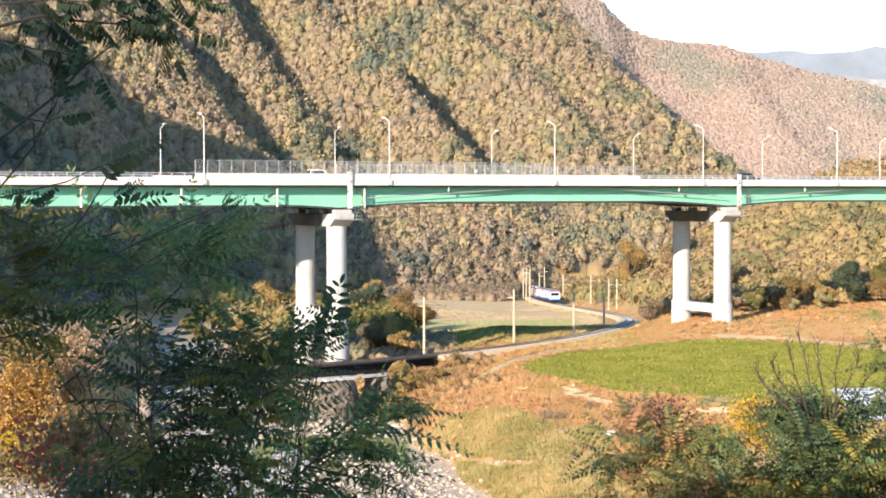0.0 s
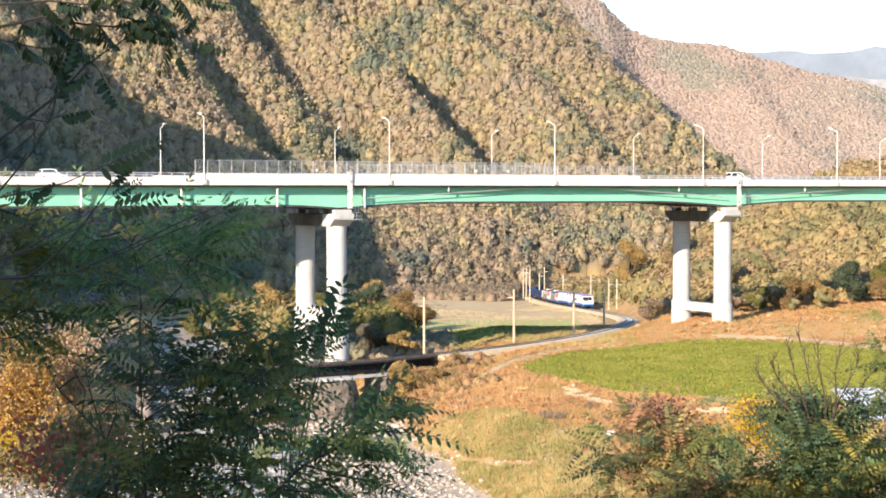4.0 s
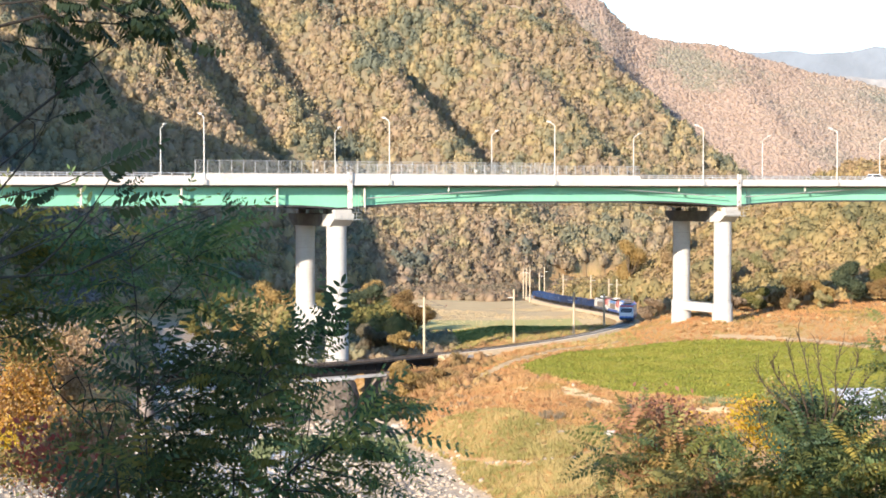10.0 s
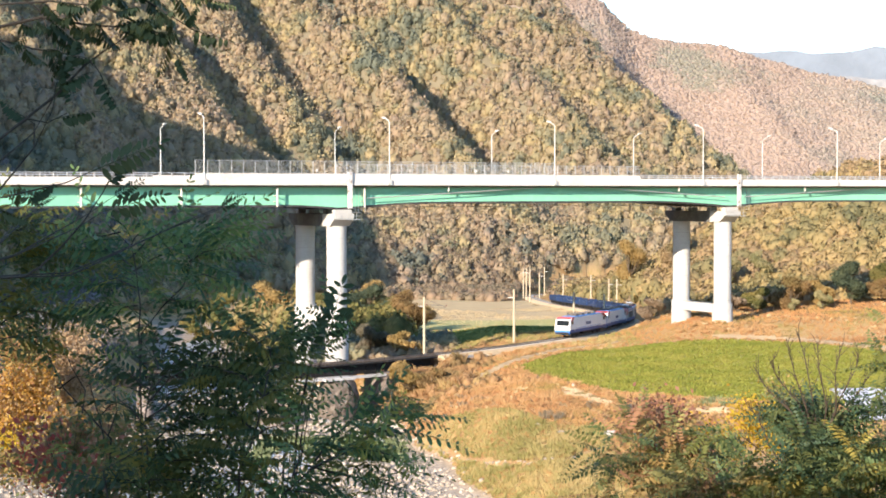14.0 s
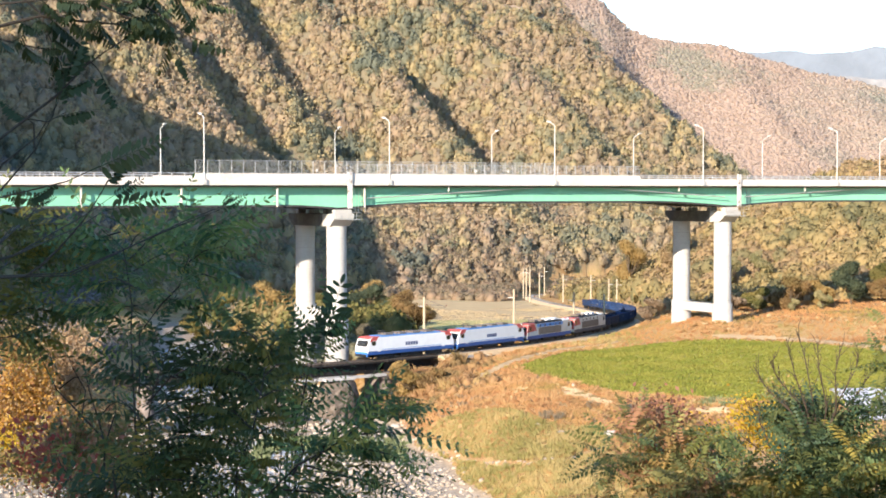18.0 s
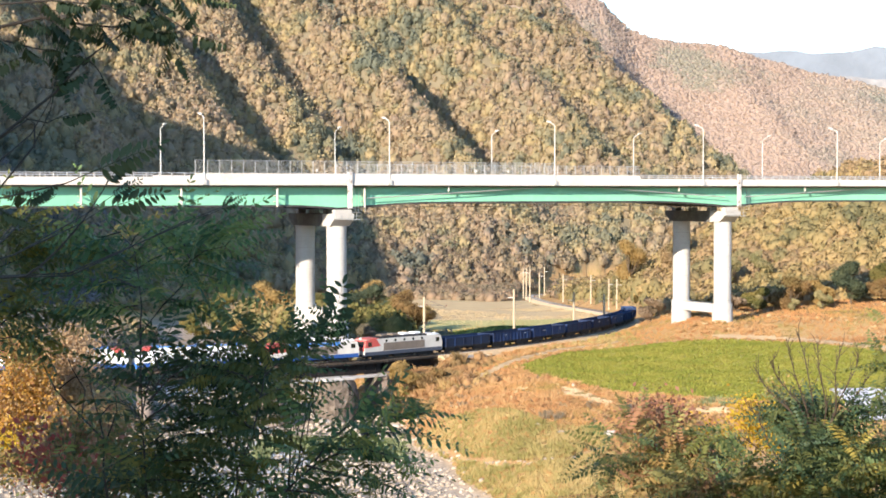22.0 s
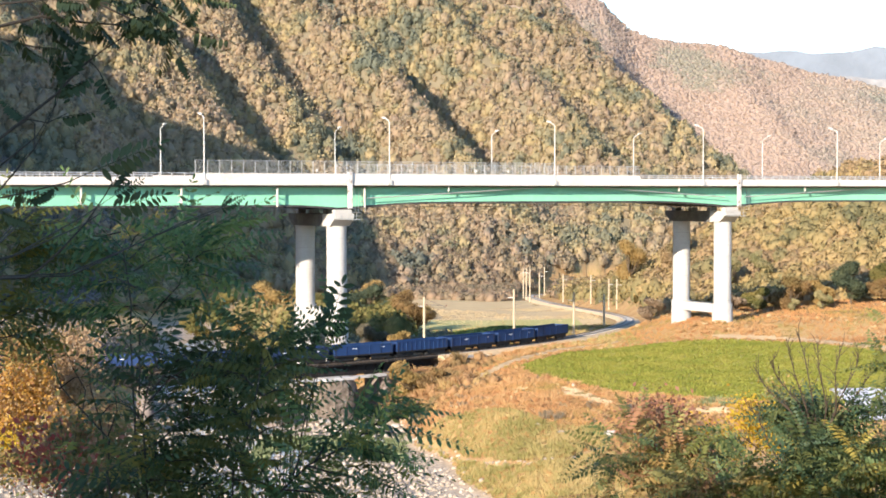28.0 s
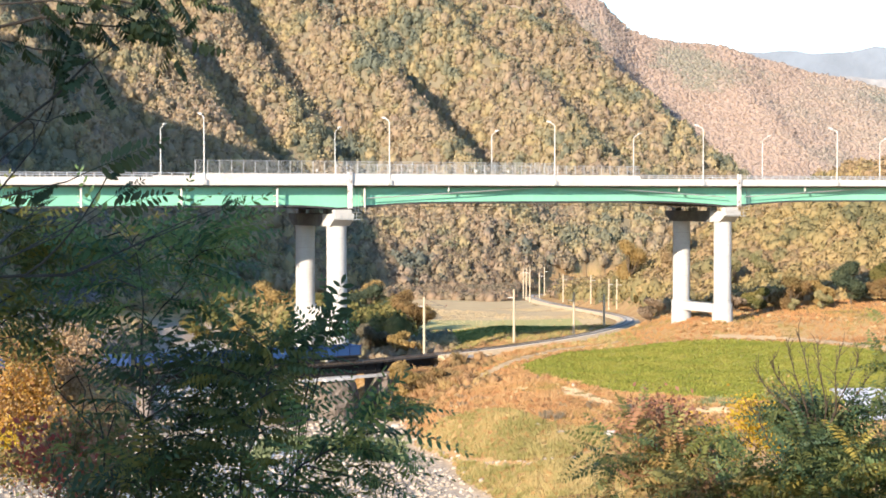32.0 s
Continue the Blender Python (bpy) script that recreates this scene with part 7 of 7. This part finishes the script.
def frond_bush(name, label, x, y, high, wide, count, size, mat, stems=9, pairs_arrays=None, crown=None):
    """A shrub of several stems with its feathered leaves spread through an uneven crown."""
    base = float(land(x, y))
    t = thing(name, label, "shrub", pose(x, y, base), "shrubs on the bank")
    for k in range(stems):
        a, lean = 2.4 * k, rng.uniform(-0.5, 0.5) * min(0.7, high * 0.3)
        top = Vector((wide * 0.6 * math.cos(a) * rng.uniform(0.3, 1), wide * 0.6 * math.sin(a) * rng.uniform(0.3, 1), high * rng.uniform(0.7, 1.0)))
        part("stem", Shape().tube([(lean + 0.1 * math.cos(a), 0.1 * math.sin(a), -0.2), tuple(top * 0.5 + Vector((0.7 * lean + 0.04 * math.sin(3 * a), 0, 0.05 * high))), tuple(top)], [min(0.006, 0.00026 * y), min(0.005, 0.0002 * y), 0.0012], 5), TWIG, t)
    arr = pairs_arrays or (FAR_FRONDS if y > 12 else FRONDS)
    vs, fs, k = [], [], 0
    mid, deep = crown or (high * 0.62, high * 0.22)
    lob = rng.normal(size=(9, 3)) * [wide * 0.5, wide * 0.4, deep] + [0, 0, mid]
    for j in range(count):
        c = lob[j % 9] + rng.normal(size=3) * [wide * 0.17, wide * 0.17, deep * 0.5]
        v, f = arr[int(rng.integers(0, len(arr)))]
        m = np.array(Euler((rng.normal() * 0.6, rng.normal() * 0.5, rng.uniform(0, 6.28))).to_matrix())
        vs.append((v * size * rng.uniform(0.7, 1.2)) @ m.T + c)
        fs.append(f + k)
        k += len(v)
    part("crown", big_mesh("crown", np.concatenate(vs), np.concatenate(fs), mat), mat, t)


def leaf_arrays(n, size, spread):
    """A small spray of single leaves."""
    v, f = [], []
    for k in range(n):
        o, d, u = rng.normal(size=3) * spread, rng.normal(size=3), rng.normal(size=3)
        d /= np.linalg.norm(d)
        u = np.cross(d, u)
        u /= np.linalg.norm(u)
        s = size * rng.uniform(0.7, 1.3)
        v += [o, o + d * s * 0.5 + u * s * 0.3, o + d * s, o + d * s * 0.5 - u * s * 0.3]
        f += [(4 * k, 4 * k + 1, 4 * k + 2), (4 * k, 4 * k + 2, 4 * k + 3)]
    return np.array(v), np.array(f)


SPRAYS = [leaf_arrays(18, 0.06, 0.12) for _ in range(6)]

def bare_shrub(x, d, lines):
    """A leafless shrub: each twig a part that rises from the bank, with short forked side shoots."""
    base = float(land(x, d))
    t = thing("bare_shrub", "leafless shrub of thin brown upright twigs", "shrub", pose(x, d, base), "shrubs on the bank")
    low = Vector((x, d, base))
    for k, line in enumerate(lines):
        pts = [Vector((0.05 * math.cos(2.4 * k), 0.05 * math.sin(2.4 * k), -0.1))] + [at(u, v, d + 0.12 * math.sin(1.7 * k) * i) - low for i, (u, v) in enumerate(line)]
        rad = [0.0105 * (1 - 0.60 * i / (len(pts) - 1)) for i in range(len(pts))]
        s = Shape().tube(pts, rad, 6)
        for a, b in zip(pts[1:], pts[2:]):
            for j in range(5):
                o = a.lerp(b, (j + rng.uniform(0, 0.9)) / 5)
                e = o + (b - a).normalized() * rng.uniform(0.04, 0.16) + Vector((rng.normal() * 0.06, rng.normal() * 0.05, rng.uniform(0.02, 0.10)))
                s.tube([tuple(o), tuple(o.lerp(e, 0.5) + Vector((rng.normal() * 0.012, 0, 0.012))), tuple(e)], [0.0045, 0.0035, 0.002], 4)
                if j % 2:
                    m = o.lerp(e, 0.55)
                    s.tube([tuple(m), tuple(m + Vector((rng.normal() * 0.05, rng.normal() * 0.04, rng.uniform(0.03, 0.09))))], [0.003, 0.0018], 4)
        part("twig", s, TWIG_LIT, t)


PEACH_LEAF = material("pale_peach_leaves", [(0.1, (0.32, 0.22, 0.12)), (0.5, (0.44, 0.31, 0.18)), (0.9, (0.36, 0.22, 0.11))], 0.6, 0.5, 30, 0.1, source="island", through_light=0.3)
RUSSET = material("russet_leaves", [(0.1, (0.20, 0.09, 0.06)), (0.5, (0.28, 0.13, 0.08)), (0.9, (0.22, 0.15, 0.07))], 0.6, 0.5, 30, 0.1, source="island", through_light=0.35)
BLUE_GREEN = material("blue_green_leaves", [(0.1, (0.042, 0.075, 0.042)), (0.5, (0.07, 0.112, 0.052)), (0.9, (0.16, 0.175, 0.06))], 0.5, 0.5, 30, 0.1, spec=0.22, source="island", through_light=0.35)
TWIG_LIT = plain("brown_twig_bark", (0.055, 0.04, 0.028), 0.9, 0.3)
TWIGS = [
    [(231, -156), (222, -128), (215, -107), (210, -86)],
    [(231, -156), (227, -128), (222, -100), (217, -83)],
    [(231, -156), (235, -128), (230, -104), (229, -88)],
    [(233, -156), (241, -128), (240, -107), (244, -90)],
    [(227, -156), (213, -131), (199, -118), (190, -103)],
    [(234, -156), (248, -131), (255, -118), (264, -104)],
    [(229, -149), (217, -125), (205, -111), (200, -100)],
    [(233, -149), (244, -121), (253, -104), (254, -93)],
    [(214, -173), (200, -152), (193, -135), (186, -127)],
    [(214, -173), (206, -149), (205, -135), (206, -125)],
    [(214, -173), (196, -156), (182, -145)],
    [(217, -177), (213, -156), (211, -142)],
]
bare_shrub(3.95, 17.0, TWIGS[:8])
bare_shrub(3.6, 17.2, TWIGS[8:])
# label, x, y, height, width, leaves, leaf size, material, leaf kind, stems, crown's middle and depth
SHRUB_ROWS = [
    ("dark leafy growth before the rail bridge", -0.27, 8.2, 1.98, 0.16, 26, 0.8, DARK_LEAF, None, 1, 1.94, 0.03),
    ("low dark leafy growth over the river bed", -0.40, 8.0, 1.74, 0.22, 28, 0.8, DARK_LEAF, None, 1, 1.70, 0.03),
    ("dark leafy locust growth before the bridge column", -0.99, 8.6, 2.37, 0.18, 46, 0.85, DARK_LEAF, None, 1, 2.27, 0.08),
    ("mixed locust growth below the bridge column", -0.99, 8.6, 2.03, 0.17, 26, 0.85, LOCUST_MIX, None, 1, 1.94, 0.07),
    ("leafy blue-green growth on the shaded bank", -1.59, 9.3, 2.19, 0.38, 20, 0.9, BLUE_GREEN, None, 1, 2.09, 0.08),
    ("mixed olive growth on the shaded bank", -1.51, 9.2, 1.75, 0.37, 22, 0.9, LOCUST_MIX, None, 1, 1.67, 0.06),
    ("tall mixed locust growth on the shaded bank", -1.06, 9.0, 2.22, 0.19, 52, 0.9, LOCUST_MIX, None, 1, 2.03, 0.14),
    ("dull brown growth on the shaded bank", -1.91, 9.6, 1.72, 0.26, 40, 0.9, BUSH_BROWN, None, 1, 1.64, 0.07),
    ("leafy growth over the sunlit gravel", -1.47, 8.4, 1.70, 0.23, 26, 0.9, LOCUST_MIX, None, 1, 1.62, 0.06),
    ("dark leafy growth over the sunlit gravel", -1.19, 8.3, 1.62, 0.23, 22, 0.9, DARK_LEAF, None, 1, 1.57, 0.03),
    ("dark leafy growth beside brown brush", -1.71, 9.0, 1.68, 0.29, 34, 0.9, DARK_LEAF, None, 1, 1.60, 0.06),
    ("low brown-green growth on the bank", -1.98, 9.0, 1.57, 0.25, 20, 0.9, BUSH_BROWN, None, 1, 1.53, 0.03),
    ("low locust growth with olive leaves", -1.42, 9.0, 1.79, 0.25, 24, 0.9, OLIVE_MIX, None, 1, 1.73, 0.05),
    ("green leafy growth against the dark bank", -2.25, 9.8, 2.73, 0.35, 22, 0.8, LOCUST_MIX, None, 1, 2.66, 0.06),
    ("green leafy crown against the dark woods", -1.70, 9.8, 2.99, 0.27, 34, 0.8, LOCUST_MIX, None, 1, 2.92, 0.05),
    ("low shrub of mixed green and brown leaves", 2.36, 18.0, 1.85, 0.60, 270, 1.3, BUSH_BROWN, None, 5, 1.62, 0.18),
    ("low shrub of olive and ochre leaves", 2.78, 18.6, 1.91, 0.55, 230, 1.3, OLIVE_MIX, None, 5, 1.70, 0.16),
    ("thin russet twiggy shrub with few leaves", 2.81, 21.0, 2.29, 0.33, 130, 1.0, RUSSET, SPRAYS, 5, 2.17, 0.09),
    ("dark locust shoots over the meadow", 1.51, 15.0, 1.86, 0.21, 34, 1.0, DARK_LEAF, None, 5, 1.76, 0.08),
    ("dark locust shoots beside yellow leaves", 2.65, 16.0, 1.94, 0.19, 26, 1.0, DARK_LEAF, None, 5, 1.90, 0.03),
    ("yellow-leaved shrub in late sun", 4.72, 24.0, 2.33, 0.54, 210, 1.0, YELLOW_LEAF, SPRAYS, 5, 2.12, 0.17),
    ("small yellow-leaved shrub in late sun", 3.59, 23.0, 1.97, 0.06, 46, 1.0, YELLOW_LEAF, SPRAYS, 5, 1.93, 0.03),
    ("pale yellow-green shrub in late sun", 5.40, 25.5, 2.51, 0.26, 230, 1.0, OLIVE_MIX, SPRAYS, 5, 2.28, 0.18),
    ("dense dark blue-green shrub with feathered leaves", 4.09, 17.3, 2.25, 0.42, 300, 1.3, BLUE_GREEN, None, 5, 2.09, 0.12),
    ("dark green shrub before the plastic tunnels", 4.60, 17.2, 1.90, 0.18, 110, 1.2, BLUE_GREEN, None, 5, 1.77, 0.10),
    ("dark green shrub beside bare twigs", 3.75, 16.7, 1.85, 0.24, 120, 1.2, BLUE_GREEN, None, 5, 1.77, 0.06),
    ("dense green shrub with yellowing leaves", 4.35, 17.0, 1.76, 0.45, 300, 1.3, LOCUST_MIX, None, 5, 1.58, 0.14),
    ("low dark green shrub on the bank", 3.25, 17.0, 1.57, 0.37, 130, 1.2, LOCUST_MIX, None, 5, 1.48, 0.07),
    ("low brownish shrub with feathered leaves", 2.72, 17.0, 1.48, 0.51, 180, 1.3, BUSH_BROWN, None, 5, 1.37, 0.08),
    ("low olive green shrub on the bank", 3.91, 16.8, 1.42, 0.57, 170, 1.3, OLIVE_MIX, None, 5, 1.35, 0.05),
    ("dark locust shoot before the farm track", 3.77, 14.0, 2.73, 0.06, 36, 1.0, DARK_LEAF, None, 5, 2.54, 0.15),
    ("orange shrub in sunlight", -8.44, 33.0, 6.86, 0.51, 560, 1.2, ORANGE_LEAF, SPRAYS, 5, 6.47, 0.30),
    ("yellow-orange shrub in sunlight", -8.63, 33.5, 6.36, 0.52, 460, 1.2, YELLOW_LEAF, SPRAYS, 5, 6.07, 0.22),
    ("low yellow shrub in sunlight", -8.38, 32.0, 4.76, 0.25, 140, 1.2, YELLOW_LEAF, SPRAYS, 5, 4.65, 0.08),
    ("pale peach-brown twiggy shrub in sunlight", -7.86, 35.0, 8.27, 0.85, 560, 1.1, PEACH_LEAF, SPRAYS, 5, 7.75, 0.40),
    ("tall peach-brown shrub in sunlight", -8.39, 36.0, 9.38, 0.87, 280, 1.1, PEACH_LEAF, SPRAYS, 5, 9.14, 0.18),
    ("brown-leaved brush above the orange shrub", -8.08, 31.0, 6.37, 0.40, 180, 1.1, BUSH_BROWN, SPRAYS, 5, 6.16, 0.16),
    ("brown and green brush on the bank", -2.71, 13.0, 1.87, 0.26, 70, 1.0, BUSH_BROWN, SPRAYS, 5, 1.75, 0.09),
    ("dull brown brush on the bank", -2.99, 13.0, 1.83, 0.19, 50, 1.0, BUSH_BROWN, SPRAYS, 5, 1.75, 0.07),
    ("low dark locust growth over the gravel", -1.44, 8.6, 1.58, 0.35, 26, 0.9, DARK_LEAF, None, 1, 1.54, 0.03),
    ("low dark locust growth before the river bed", -1.03, 8.6, 1.55, 0.31, 24, 0.9, DARK_LEAF, None, 1, 1.51, 0.03),
    ("low locust growth with yellowing leaves", -0.62, 8.4, 1.54, 0.27, 18, 0.9, OLIVE_MIX, None, 1, 1.50, 0.03),
    ("leafy locust growth in the shade", -1.57, 9.4, 2.34, 0.22, 22, 0.9, LOCUST_MIX, None, 1, 2.25, 0.06),
    ("leafy locust crown against the shaded woods", -2.01, 9.4, 2.88, 0.38, 34, 0.8, LOCUST_MIX, None, 1, 2.82, 0.05),
    ("green locust crown against the shaded woods", -1.40, 9.4, 2.91, 0.16, 36, 0.8, LOCUST_MIX, None, 1, 2.83, 0.06),
    ("leafy locust growth above the orange shrub", -2.40, 9.6, 2.70, 0.22, 36, 0.8, LOCUST_MIX, None, 1, 2.60, 0.08),
    ("dark locust crown below the road bridge", -2.36, 9.4, 2.97, 0.22, 30, 0.8, DARK_LEAF, None, 1, 2.92, 0.04),
    ("brown-orange brush on the bank", -5.54, 24.0, 2.21, 0.35, 180, 1.0, ORANGE_LEAF, SPRAYS, 5, 2.05, 0.12),
    ("low brown brush on the bank", -5.02, 20.0, 1.65, 0.40, 160, 1.0, BUSH_BROWN, SPRAYS, 5, 1.59, 0.05),
    ("dark red-leaved shrub in the shade", -2.94, 12.0, 1.77, 0.17, 16, 0.9, RED_LEAF, SPRAYS, 5, 1.73, 0.03),
    ("low red-leaved shrub in the shade", -2.33, 11.0, 1.52, 0.17, 24, 0.9, RED_LEAF, SPRAYS, 5, 1.48, 0.04),
]
for label, x, y, high, wide, count, size, mat, arrays, stems, mid, deep in SHRUB_ROWS:
    frond_bush("shrub", label, x, y, high, wide, count, size, mat, stems, arrays, (mid, deep))


def grey_brush(x, y, high, wide, count):
    """A low tangle of thin grey twigs."""
    t = thing("brush", "low tangle of thin grey leafless twigs", "shrub", pose(x, y, float(land(x, y))), "shrubs on the bank")
    for k in range(count):
        a, d = 2.4 * k, wide * math.sqrt((k + 0.5) / count)
        foot = Vector((d * 0.6 * math.cos(a), d * 0.6 * math.sin(a), -0.1))
        top = Vector((d * math.cos(a) + rng.normal() * 0.1, d * math.sin(a) + rng.normal() * 0.1, high * rng.uniform(0.7, 1.0)))
        s = Shape().tube([foot, foot.lerp(top, 0.55) + Vector((rng.normal() * 0.05, 0, 0)), top], [0.005, 0.004, 0.002], 4)
        for j in range(7):
            o = foot.lerp(top, 0.45 + 0.075 * j)
            s.tube([o, o + Vector((rng.normal() * 0.12, rng.normal() * 0.12, rng.uniform(0.03, 0.16)))], [0.003, 0.0018], 4)
        part("twig", s, GREY_TWIG, t)


GREY_TWIG = plain("grey_twig_bark", (0.20, 0.175, 0.15), 0.9, 0.25)
for x, y, high, wide, count in ((3.45, 16.5, 1.35, 0.35, 26), (3.9, 16.4, 1.4, 0.35, 26), (4.2, 16.6, 1.4, 0.3, 20)):
    grey_brush(x, y, high, wide, count)


def sway_boughs():
    """The light wind moves each bough a little about its foot."""
    for ob, rest, k, much in SWAY:
        w, p, a = 0.9 + 0.13 * (k % 5), 1.7 * k, much * (0.9 + 0.35 * (k % 3))
        rows = []
        for j in range(41):
            t = 0.8 * j
            e = Euler((radians(a * math.sin(w * t + p)), radians(a * 0.8 * math.sin(w * 0.7 * t + 2 * p)), radians(0.6 * a * math.sin(w * 1.2 * t + p))))
            rows.append((t, rest @ e.to_matrix().to_4x4()))
        walk(ob, rows)


def motions():
    run_train()
    drive_cars()
    sway_boughs()


motions()
